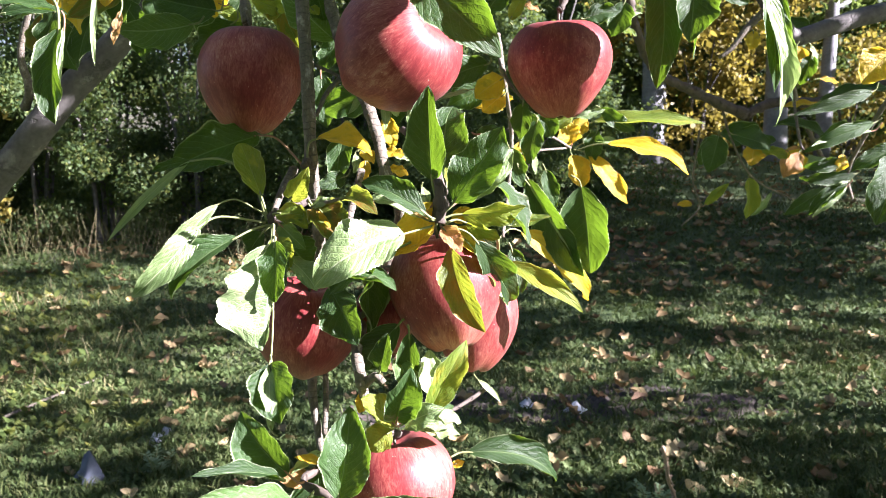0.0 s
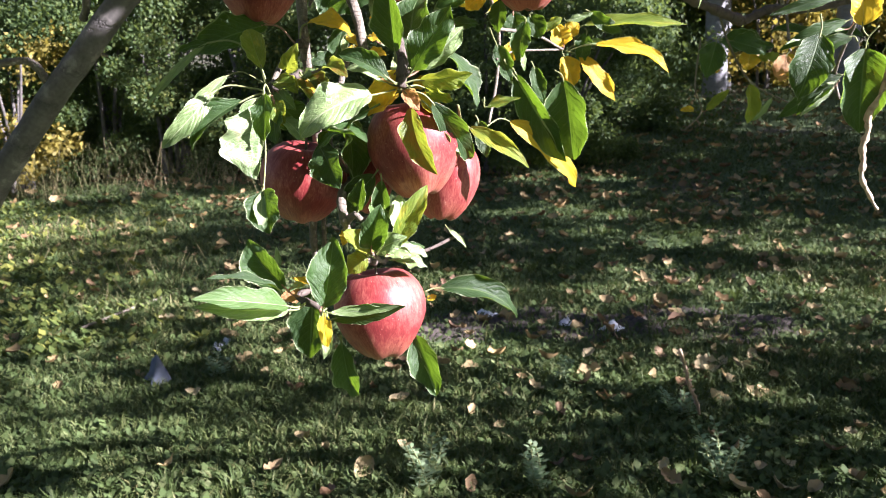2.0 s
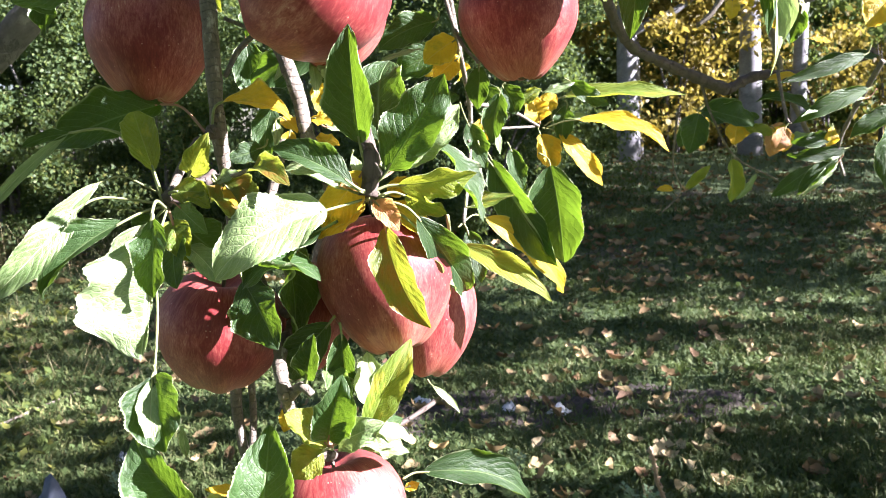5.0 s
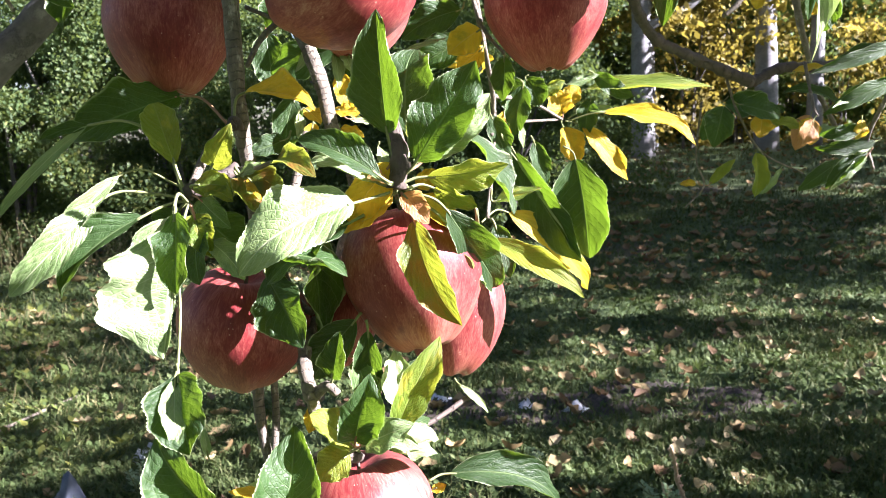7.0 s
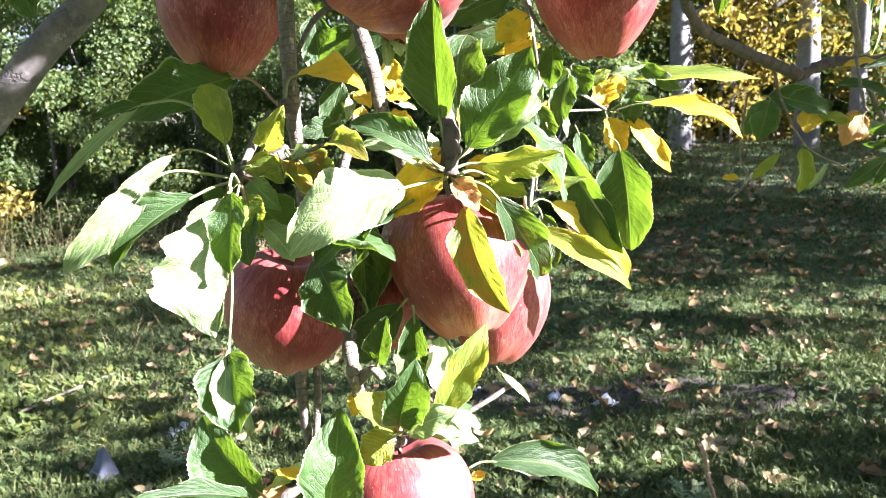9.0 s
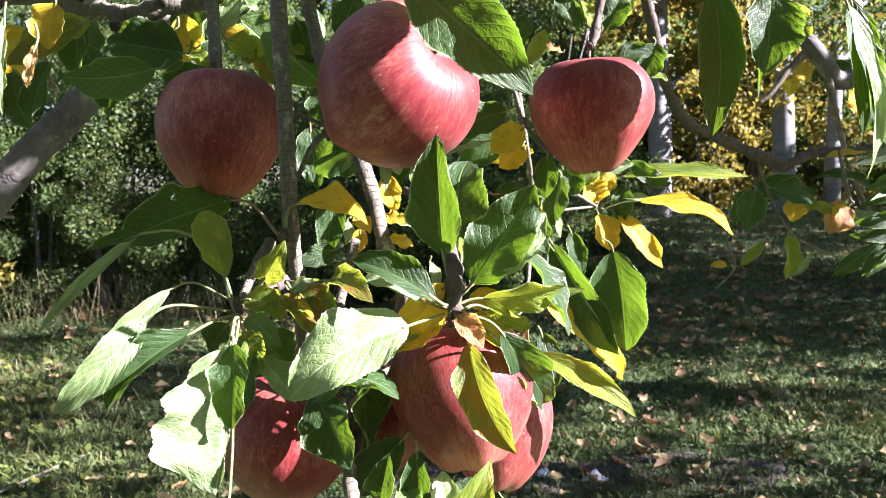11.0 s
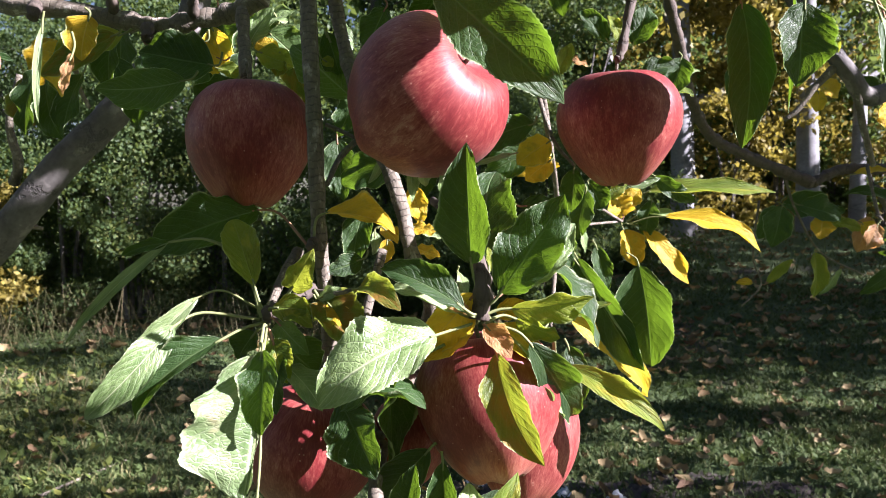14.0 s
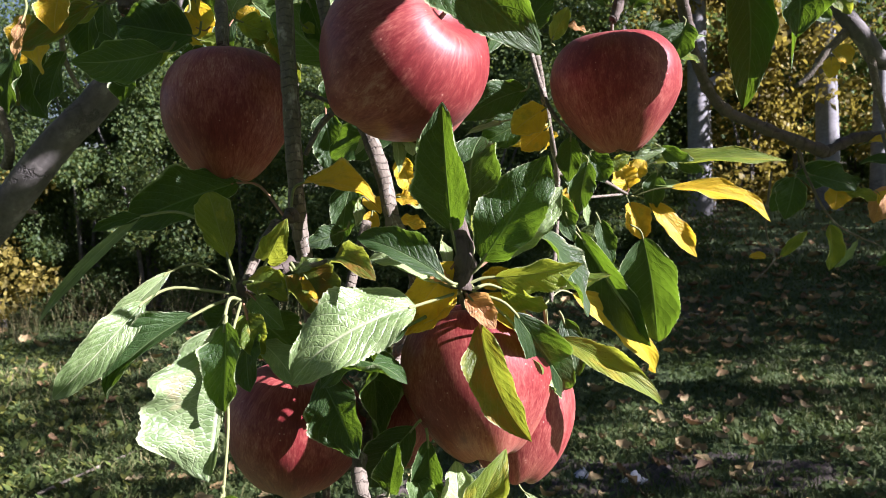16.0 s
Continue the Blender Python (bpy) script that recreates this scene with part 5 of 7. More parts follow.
leaf(tree_left, "lime", (-0.0039, 0.4620, 1.0040), (0.0097, 0.4700, 1.0034), (0.0312, 0.4750, 0.9938), 0.0142, (0.05, -0.7, -0.6), 0.05, 12, 0, 0.7)

# leaves over the hanging cluster of apples
leaf(tree_left, "green", (-0.0852, 0.5000, 0.9627), (-0.0815, 0.4870, 0.9590), (-0.0595, 0.4650, 0.9250), 0.0301, (-0.1, -0.98, 0.05), 0.04, 14, 0, 0.5)
leaf(tree_left, "green", (-0.0312, 0.4800, 0.9390), (-0.0351, 0.4850, 0.9343), (-0.0642, 0.5000, 0.8963), 0.0244, (0.0, -0.95, 0.1), 0.05, 18, 0, 0.5)
leaf(tree_left, "green", (-0.0282, 0.4750, 0.9364), (-0.0276, 0.4750, 0.9307), (-0.0256, 0.4820, 0.8903), 0.0180, (-0.1, -0.98, 0.0), 0.05, 22, 0, 0.5)
leaf(tree_left, "green", (-0.0323, 0.4700, 0.8720), (-0.0348, 0.4580, 0.8779), (-0.0242, 0.4480, 0.9160), 0.0287, (0.1, -0.97, 0.1), 0.08, 34, 10, 0.9)
leaf(tree_left, "lime", (-0.0200, 0.4700, 0.8759), (-0.0140, 0.4620, 0.8811), (0.0114, 0.4670, 0.9285), 0.0224, (0.25, -0.9, 0.2), 0.06, 26, 0, 0.8)
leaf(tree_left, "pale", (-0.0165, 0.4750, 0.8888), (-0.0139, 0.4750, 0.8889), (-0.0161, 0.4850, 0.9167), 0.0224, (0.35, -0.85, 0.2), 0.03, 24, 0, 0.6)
leaf(tree_left, "green", (-0.0152, 0.4850, 0.8894), (-0.0108, 0.4900, 0.8926), (-0.0002, 0.4950, 0.9101), 0.0148, (0.1, -0.9, 0.1), 0.03, 14, 0, 0.6)
leaf(tree_left, "downy", (-0.0323, 0.4700, 0.8712), (-0.0298, 0.4580, 0.8757), (-0.0039, 0.4460, 0.8906), 0.0198, (0.2, -0.8, 0.5), 0.1, 20, 0, 0.9)
leaf(tree_left, "downy", (-0.0279, 0.4750, 0.8686), (-0.0245, 0.4800, 0.8667), (0.0074, 0.4900, 0.8673), 0.0189, (0.3, -0.5, 0.8), 0.05, 10, 0, 0.6)
leaf(tree_left, "downy", (-0.0246, 0.4800, 0.8636), (-0.0211, 0.4850, 0.8625), (0.0053, 0.5000, 0.8530), 0.0170, (0.3, -0.5, 0.8), 0.05, 10, 0, 0.6)
leaf(tree_left, "lime", (-0.0351, 0.4720, 0.8685), (-0.0366, 0.4680, 0.8700), (-0.0584, 0.4620, 0.8906), 0.0259, (0.3, -0.6, 0.75), 0.05, 18, 0, 0.9)
leaf(tree_left, "lime", (-0.0350, 0.4700, 0.8673), (-0.0390, 0.4620, 0.8695), (-0.0537, 0.4550, 0.8577), 0.0208, (0.0, -0.9, 0.4), 0.05, 18, 0, 0.9)
leaf(tree_left, "pale", (0.0143, 0.5550, 0.8791), (0.0177, 0.5520, 0.8757), (0.0355, 0.5400, 0.8623), 0.0061, (0.2, -0.5, 0.8), 0.05, 10, 0, 0.3)

# leaves round the lowest apple
leaf(tree_left, "green", (-0.0807, 0.4600, 0.8398), (-0.0691, 0.4300, 0.8367), (-0.0639, 0.4510, 0.8902), 0.0375, (0.12, -0.97, 0.2), 0.04, 28, -12, 0.6)
leaf(tree_left, "downy", (-0.0864, 0.4420, 0.8359), (-0.0939, 0.4200, 0.8373), (-0.1463, 0.3660, 0.8556), 0.0181, (0.2, -0.8, 0.4), 0.06, 10, 0, 0.6)
leaf(tree_left, "fresh", (-0.0860, 0.4400, 0.8373), (-0.0933, 0.4180, 0.8409), (-0.1457, 0.3610, 0.8622), 0.0252, (0.05, -0.72, 0.68), 0.08, 20, 0, 0.5)
leaf(tree_left, "green", (-0.1178, 0.4400, 0.8482), (-0.1027, 0.4300, 0.8499), (-0.1435, 0.3850, 0.8700), 0.0144, (0.0, -0.4, 0.9), 0.1, 20, 0, 0.6)
leaf(tree_left, "green", (-0.0934, 0.4500, 0.8393), (-0.0998, 0.4330, 0.8515), (-0.1313, 0.4400, 0.8898), 0.0319, (-0.25, -0.92, 0.3), 0.06, 26, 0, 0.6)
leaf(tree_left, "green", (-0.0863, 0.4700, 0.8441), (-0.0879, 0.4680, 0.8409), (-0.0927, 0.4620, 0.7818), 0.0394, (-0.1, -0.98, 0.1), 0.05, 18, 0, 0.5)
leaf(tree_left, "pale", (-0.0773, 0.4500, 0.8300), (-0.0764, 0.4480, 0.8269), (-0.0737, 0.4460, 0.7862), 0.0115, (0.6, -0.75, 0.3), 0.04, 12, 0, 0.5)
leaf(tree_left, "yellow", (-0.0735, 0.4450, 0.8300), (-0.0716, 0.4420, 0.8292), (-0.0711, 0.4460, 0.7979), 0.0128, (0.3, -0.9, 0.2), 0.05, 16, 0, 0.7)
# whitish strip paints the sunlit upper band of the green leaf below
leaf(tree_left, "downy", (-0.0694, 0.4420, 0.8325), (-0.0629, 0.4260, 0.8335), (-0.0082, 0.4160, 0.8435), 0.0110, (0.3, -0.7, 0.6), -0.1, 10, 0, 0.4)
leaf(tree_left, "green", (-0.0690, 0.4400, 0.8300), (-0.0626, 0.4310, 0.8269), (-0.0066, 0.4210, 0.8378), 0.0195, (0.05, -0.95, -0.15), -0.12, 24, 0, 0.4)
leaf(tree_left, "green", (-0.0705, 0.4800, 0.7966), (-0.0730, 0.5000, 0.7841), (-0.0712, 0.5330, 0.7185), 0.0310, (-0.1, -0.98, 0.0), 0.05, 30, 0, 0.4)
leaf(tree_left, "green", (-0.0155, 0.5300, 0.7966), (-0.0112, 0.5250, 0.7832), (0.0083, 0.5190, 0.7288), 0.0321, (-0.1, -0.98, 0.1), 0.07, 28, 0, 0.4)
leaf(tree_left, "green", (-0.0029, 0.5350, 0.8212), (0.0099, 0.5400, 0.8232), (0.0833, 0.5680, 0.7879), 0.0264, (0.0, -0.68, 0.72), 0.15, 26, 0, 0.5)
leaf(tree_left, "tan", (-0.0900, 0.4600, 0.8397), (-0.0935, 0.4620, 0.8371), (-0.1113, 0.4550, 0.8374), 0.0153, (0.0, -0.8, 0.5), 0.05, 16, 0, 0.6)
leaf(tree_left, "yellow", (-0.0788, 0.4700, 0.8422), (-0.0815, 0.4650, 0.8439), (-0.1013, 0.4550, 0.8528), 0.0091, (0.0, -0.5, 0.85), 0.05, 12, 0, 0.5)
leaf(tree_left, "pale", (-0.0823, 0.4800, 0.8488), (-0.0871, 0.4750, 0.8492), (-0.1036, 0.4550, 0.8432), 0.0091, (0.2, -0.5, 0.8), 0.05, 12, 0, 0.5)
leaf(tree_left, "pale", (-0.1272, 0.5200, 0.8424), (-0.1320, 0.5200, 0.8466), (-0.1336, 0.5200, 0.8656), 0.0062, (0.2, -0.9, 0.3), 0.05, 14, 0, 0.4)
leaf(tree_left, "yellow", (-0.0053, 0.5400, 0.8151), (-0.0019, 0.5400, 0.8130), (0.0074, 0.5400, 0.8161), 0.0073, (0.2, -0.7, 0.6), 0.05, 14, 0, 0.4)
leaf(tree_left, "green", (-0.0363, 0.5000, 0.8652), (-0.0246, 0.5000, 0.8632), (0.0001, 0.5200, 0.8661), 0.0153, (0.1, -0.8, 0.5), 0.05, 14, 0, 0.4)

# leaf spray beyond the cluster, on the next branch
leaf(tree_left, "lime", (0.0307, 0.5200, 0.9878), (0.0391, 0.5300, 0.9683), (0.0918, 0.5130, 0.9368), 0.0164, (0.0, -0.86, 0.5), 0.07, 20, 0, 0.4)
leaf(tree_left, "yellow", (0.0382, 0.7800, 0.9503), (0.0643, 0.8200, 0.9538), (0.1471, 0.9000, 0.8627), 0.0361, (-0.1, -0.8, 0.55), 0.1, 20, 0, 0.7)
leaf(tree_left, "green", (0.0586, 0.8000, 1.0261), (0.0722, 0.8300, 1.0081), (0.1344, 0.8400, 0.9042), 0.0423, (-0.4, -0.9, 0.1), 0.05, 22, 0, 0.8)
leaf(tree_left, "green", (0.1168, 0.8300, 1.0127), (0.1277, 0.8300, 1.0007), (0.1394, 0.8400, 0.9005), 0.0593, (-0.3, -0.95, 0.0), 0.04, 16, 0, 0.6)
leaf(tree_left, "yellow", (0.1336, 0.9500, 1.0361), (0.1519, 0.9500, 1.0293), (0.1976, 0.9570, 0.9710), 0.0274, (0.1, -0.85, 0.5), 0.12, 18, 0, 0.4)
leaf(tree_left, "yellow", (0.1289, 0.9500, 1.0381), (0.1317, 0.9500, 1.0294), (0.1446, 0.9500, 0.9908), 0.0342, (0.2, -0.92, 0.3), 0.1, 24, 0, 0.8)
leaf(tree_left, "yellow", (0.1289, 0.9500, 1.0381), (0.1315, 0.9500, 1.0428), (0.1230, 0.9500, 1.0715), 0.0315, (0.1, -0.92, 0.3), 0.1, 24, 0, 0.8)
leaf(tree_left, "yellow", (0.1325, 0.9600, 1.0527), (0.1378, 0.9600, 1.0561), (0.1511, 0.9600, 1.0715), 0.0235, (0.2, -0.8, 0.5), 0.1, 24, 0, 0.8)
leaf(tree_left, "yellow", (0.1358, 0.9400, 1.0357), (0.1705, 0.9300, 1.0430), (0.2664, 0.9100, 1.0121), 0.0292, (0.0, -0.66, 0.76), 0.08, 22, 0, 0.6)
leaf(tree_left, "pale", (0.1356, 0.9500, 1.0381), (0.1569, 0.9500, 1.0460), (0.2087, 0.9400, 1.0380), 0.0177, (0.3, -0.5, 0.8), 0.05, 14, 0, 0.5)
leaf(tree_left, "lime", (0.1448, 0.9600, 1.0459), (0.1579, 0.9600, 1.0687), (0.2875, 0.9500, 1.0640), 0.0247, (0.0, -0.72, 0.6), 0.07, 18, 0, 0.5)
leaf(tree_left, "yellow", (0.0391, 0.7400, 1.1025), (0.0428, 0.7400, 1.0972), (0.0142, 0.7300, 1.0815), 0.0311, (0.0, -0.9, 0.4), 0.05, 14, 0, 0.8)
leaf(tree_left, "yellow", (0.0382, 0.8000, 1.0774), (0.0439, 0.8000, 1.0830), (0.0515, 0.7800, 1.0907), 0.0172, (0.0, -0.9, 0.4), 0.05, 14, 0, 0.8)
leaf(tree_left, "green", (0.0704, 0.8600, 1.0843), (0.0673, 0.8600, 1.0813), (0.0707, 0.8600, 1.0449), 0.0323, (0.0, -0.95, 0.1), 0.05, 16, 0, 0.5)
leaf(tree_left, "green", (0.0903, 0.8800, 1.0816), (0.0872, 0.8800, 1.0785), (0.1001, 0.8800, 1.0506), 0.0318, (0.0, -0.95, 0.1), 0.05, 16, 0, 0.5)
leaf(tree_left, "yellow", (0.0676, 0.8600, 1.0510), (0.0646, 0.8600, 1.0480), (0.0678, 0.8600, 1.0235), 0.0224, (0.0, -0.95, 0.1), 0.05, 16, 0, 0.5)
leaf(tree_left, "green", (0.0358, 0.7200, 1.1065), (0.0307, 0.7200, 1.1015), (-0.0106, 0.7200, 1.0815), 0.0315, (0.0, -0.9, 0.3), 0.05, 16, 0, 0.5)
leaf(tree_left, "pale", (0.0365, 0.7400, 1.0921), (0.0301, 0.7400, 1.0895), (-0.0133, 0.7200, 1.0764), 0.0213, (0.3, -0.6, 0.7), 0.05, 16, 0, 0.7)
leaf(tree_left, "green", (0.0433, 0.7800, 1.0605), (0.0498, 0.8000, 1.0433), (0.0657, 0.8200, 1.0016), 0.0235, (0.2, -0.95, 0.1), 0.05, 16, 0, 0.5)
leaf(tree_left, "green", (0.0894, 0.8600, 1.0234), (0.0925, 0.8600, 1.0172), (0.1065, 0.8700, 0.9728), 0.0225, (0.2, -0.95, 0.1), 0.05, 16, 0, 0.5)
leaf(tree_left, "pale", (0.0749, 0.8500, 1.0481), (0.0774, 0.8500, 1.0408), (0.0814, 0.8500, 1.0117), 0.0098, (0.5, -0.8, 0.3), 0.05, 10, 0, 0.5)
leaf(tree_left, "lime", (0.0443, 0.6600, 0.9887), (0.0468, 0.6600, 0.9789), (0.0806, 0.6600, 0.9862), 0.0145, (0.2, -0.6, 0.7), 0.05, 10, 0, 0.8)
leaf(tree_left, "green", (0.0411, 0.5800, 0.9754), (0.0433, 0.5800, 0.9710), (0.0516, 0.5700, 0.9378), 0.0170, (0.1, -0.95, 0.1), 0.05, 14, 0, 0.5)
stick(tree_left, "twig", [(0.0357, 0.7200, 1.1466), (0.0433, 0.7400, 1.1024), (0.0526, 0.8000, 1.0547), (0.0501, 0.8000, 1.0031), (0.0431, 0.7600, 0.9558)], 0.0028, 0.0016, twig_bark, 0.12)
stick(tree_left, "twig", [(0.0497, 0.8000, 1.0604), (0.0923, 0.9000, 1.0567), (0.1302, 0.9500, 1.0381)], 0.0022, 0.0014, twig_bark, 0.12)
stick(tree_left, "twig", [(0.0499, 0.8000, 1.0261), (0.0708, 0.8600, 1.0357), (0.1269, 0.9500, 1.0381)], 0.0016, 0.0012, twig_bark, 0.12)

# big leaves of the upper sprays
leaf(tree_left, "green", (-0.0267, 0.4300, 1.1655), (-0.0222, 0.4200, 1.1519), (0.0297, 0.4050, 1.1001), 0.0339, (-0.35, -0.85, 0.4), 0.06, 20, 0, 0.5)
leaf(tree_left, "green", (0.1416, 0.6000, 1.1883), (0.1538, 0.6020, 1.1816), (0.1538, 0.6000, 1.0910), 0.0341, (-0.2, -0.97, 0.05), 0.04, 24, 0, 0.5)
leaf(tree_left, "green", (0.1569, 0.5000, 1.1657), (0.1556, 0.5000, 1.1577), (0.1537, 0.5000, 1.1156), 0.0314, (0.05, -0.98, 0.1), 0.04, 18, 0, 0.5)
leaf(tree_left, "pale", (0.2075, 0.5450, 1.1708), (0.2118, 0.5450, 1.1596), (0.2338, 0.5510, 1.0617), 0.0187, (0.5, -0.8, 0.3), 0.04, 28, 0, 0.8)
leaf(tree_left, "green", (0.1349, 0.5450, 1.1717), (0.2247, 0.5600, 1.1619), (0.2409, 0.5600, 1.0800), 0.0191, (0.2, -0.9, 0.2), 0.04, 28, 0, 0.8)
leaf(tree_left, "yellow", (0.3234, 0.6000, 1.1389), (0.3271, 0.6000, 1.1162), (0.3078, 0.6000, 1.0934), 0.0293, (0.0, -0.9, 0.4), 0.05, 16, 0, 0.8)
leaf(tree_left, "green", (0.3476, 0.6200, 1.0593), (0.3489, 0.6200, 1.0417), (0.3307, 0.6100, 0.9846), 0.0408, (-0.1, -0.97, 0.1), 0.05, 16, 0, 0.6)
leaf(tree_left, "green", (-0.2296, 0.4200, 1.1468), (-0.2076, 0.4000, 1.1168), (-0.2071, 0.3890, 1.0653), 0.0230, (-0.2, -0.97, 0.1), 0.04, 28, 0, 0.6)
# two whitish slivers paint sunlit strips on the green leaf
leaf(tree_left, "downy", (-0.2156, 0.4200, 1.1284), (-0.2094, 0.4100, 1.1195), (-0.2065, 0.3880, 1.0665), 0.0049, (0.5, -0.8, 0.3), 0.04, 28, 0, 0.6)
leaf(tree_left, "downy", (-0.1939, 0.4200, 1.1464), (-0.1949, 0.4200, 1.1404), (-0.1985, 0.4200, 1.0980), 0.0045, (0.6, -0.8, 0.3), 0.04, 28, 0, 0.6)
leaf(tree_left, "green", (-0.2812, 0.4500, 1.1332), (-0.2703, 0.4500, 1.1396), (-0.2266, 0.4500, 1.1300), 0.0136, (0.0, -0.6, 0.8), 0.04, 18, 0, 0.6)
leaf(tree_left, "fresh", (-0.1929, 0.6000, 1.1488), (-0.2013, 0.6000, 1.1430), (-0.2610, 0.6000, 1.1395), 0.0298, (-0.35, -0.92, -0.1), 0.04, 14, 0, 0.5)
leaf(tree_left, "green", (-0.1832, 0.6200, 1.1646), (-0.1893, 0.6200, 1.1557), (-0.2424, 0.6200, 1.1670), 0.0405, (0.0, -0.9, 0.2), 0.04, 18, 0, 0.6)
leaf(tree_left, "yellow", (-0.2575, 0.5800, 1.1871), (-0.2542, 0.5800, 1.1819), (-0.2613, 0.5800, 1.1538), 0.0273, (0.0, -0.95, 0.2), 0.04, 14, 0, 0.8)
leaf(tree_left, "lime", (-0.2455, 0.6200, 1.1818), (-0.2515, 0.6200, 1.1784), (-0.3095, 0.6200, 1.1510), 0.0258, (-0.1, -0.93, 0.2), 0.04, 14, 0, 0.8)
leaf(tree_left, "yellow", (-0.1812, 0.6300, 1.1627), (-0.1871, 0.6300, 1.1611), (-0.2081, 0.6300, 1.1694), 0.0135, (0.0, -0.9, 0.4), 0.04, 14, 0, 0.8)
leaf(tree_left, "lime", (-0.1706, 0.6400, 1.1756), (-0.1650, 0.6400, 1.1678), (-0.1381, 0.6400, 1.1573), 0.0199, (0.0, -0.9, 0.3), 0.04, 14, 0, 0.8)
leaf(tree_left, "pale", (-0.1800, 0.6500, 1.1741), (-0.1762, 0.6500, 1.1701), (-0.1550, 0.6500, 1.2000), 0.0233, (0.2, -0.7, 0.7), 0.04, 14, 0, 0.8)
leaf(tree_left, "pale", (-0.1787, 0.6600, 1.1917), (-0.1748, 0.6600, 1.1877), (-0.1421, 0.6600, 1.1980), 0.0238, (0.2, -0.7, 0.7), 0.04, 14, 0, 0.8)
leaf(tree_left, "green", (-0.1582, 0.6600, 1.1987), (-0.1565, 0.6600, 1.1908), (-0.1829, 0.6600, 1.1880), 0.0198, (-0.2, -0.9, 0.3), 0.04, 14, 0, 0.8)
leaf(tree_left, "mottled", (-0.1494, 0.6400, 1.1671), (-0.1477, 0.6400, 1.1614), (-0.1521, 0.6400, 1.1502), 0.0191, (-0.2, -0.9, 0.3), 0.04, 14, 0, 0.8)
stick(tree_left, "branch", [(-0.3800, 0.6600, 1.2160), (-0.3367, 0.6400, 1.2040), (-0.2958, 0.6320, 1.1990), (-0.2556, 0.6300, 1.1900), (-0.2276, 0.6300, 1.1850), (-0.1994, 0.6300, 1.1890), (-0.1794, 0.6300, 1.1925), (-0.1540, 0.6200, 1.2000)], 0.0058, 0.0062, twig_bark, 0.45)
for px, pz, way in ((-0.318, 1.203, -1), (-0.262, 1.192, 1), (-0.238, 1.187, -1), (-0.206, 1.188, 1)):
    stick(tree_left, "spur", [(px, 0.632, pz), (px + 0.003, 0.622, pz + 0.006 * way), (px + 0.004, 0.618, pz + 0.013 * way)], 0.0042, 0.0034, branch_bark, 0.55)
stick(tree_left, "twig", [(-0.1626, 0.6000, 1.1880), (-0.1587, 0.5900, 1.1647), (-0.1518, 0.5700, 1.1388)], 0.004, 0.004, twig_bark, 0.3)
stick(tree_left, "twig", [(-0.3482, 0.7500, 1.2284), (-0.3805, 0.8000, 1.1973), (-0.3942, 0.8300, 1.1773), (-0.3952, 0.8500, 1.1590)], 0.0026, 0.002, twig_bark, 0.12)

# right hand spray
stick(tree_right, "branch", [(0.1722, 0.9500, 1.2937), (0.1987, 1.0000, 1.2350), (0.2274, 1.0800, 1.1913), (0.2700, 1.1500, 1.1422), (0.3274, 1.1800, 1.1154), (0.4159, 1.2000, 1.0793)], 0.0062, 0.0075, branch_bark, 0.35)
stick(tree_right, "branch", [(0.4159, 1.2000, 1.0793), (0.4602, 1.2100, 1.0970), (0.5283, 1.2200, 1.0984), (0.6340, 1.2400, 1.1250)], 0.0072, 0.0070, branch_bark, 0.35)
stick(tree_right, "twig", [(0.3804, 1.2000, 1.0892), (0.4017, 1.2200, 1.0441), (0.4462, 1.2500, 0.9845), (0.5153, 1.2700, 0.9486)], 0.002, 0.0012, twig_bark, 0.12)
stick(tree_right, "twig", [(0.3625, 1.2500, 1.0568), (0.3605, 1.2700, 0.9775), (0.3751, 1.2800, 0.9362), (0.3473, 1.2800, 0.9043)], 0.0016, 0.0012, twig_bark, 0.12)
leaf(tree_right, "green", (0.3973, 1.2400, 1.0635), (0.3945, 1.2500, 1.0521), (0.4763, 1.2500, 1.0382), 0.0481, (0.0, -0.8, 0.5), 0.08, 16, 0, 0.6)
leaf(tree_right, "green", (0.4132, 1.3000, 1.0560), (0.4092, 1.3000, 1.0439), (0.3773, 1.3000, 0.9999), 0.0418, (0.0, -0.9, 0.3), 0.08, 16, 0, 0.6)
leaf(tree_right, "lime", (0.4612, 1.2800, 0.9786), (0.4568, 1.3000, 0.9801), (0.4596, 1.3030, 0.9110), 0.0335, (0.2, -0.9, 0.2), 0.05, 28, 0, 0.8)
leaf(tree_right, "pale", (0.4846, 1.2900, 0.9654), (0.4949, 1.3000, 0.9564), (0.4649, 1.3000, 0.9161), 0.0134, (0.5, -0.8, 0.3), 0.05, 20, 0, 0.8)
leaf(tree_right, "lime", (0.3751, 1.2800, 0.9362), (0.3830, 1.2800, 0.9376), (0.4199, 1.2800, 0.9723), 0.0181, (0.2, -0.8, 0.4), 0.05, 20, 0, 0.6)
leaf(tree_right, "yellow", (0.3672, 1.2800, 0.9363), (0.3633, 1.2800, 0.9380), (0.3396, 1.2800, 0.9385), 0.0131, (0.0, -0.8, 0.4), 0.05, 20, 0, 0.6)
leaf(tree_right, "lime", (0.4461, 1.2500, 1.0196), (0.4522, 1.2500, 1.0194), (0.4929, 1.2500, 1.0238), 0.0192, (0.2, -0.8, 0.6), 0.05, 20, 0, 0.8)
leaf(tree_right, "tan", (0.5047, 1.2200, 1.0376), (0.5025, 1.2200, 1.0316), (0.4822, 1.2200, 0.9852), 0.0343, (0.0, -0.9, 0.3), 0.05, 16, 0, 0.8)
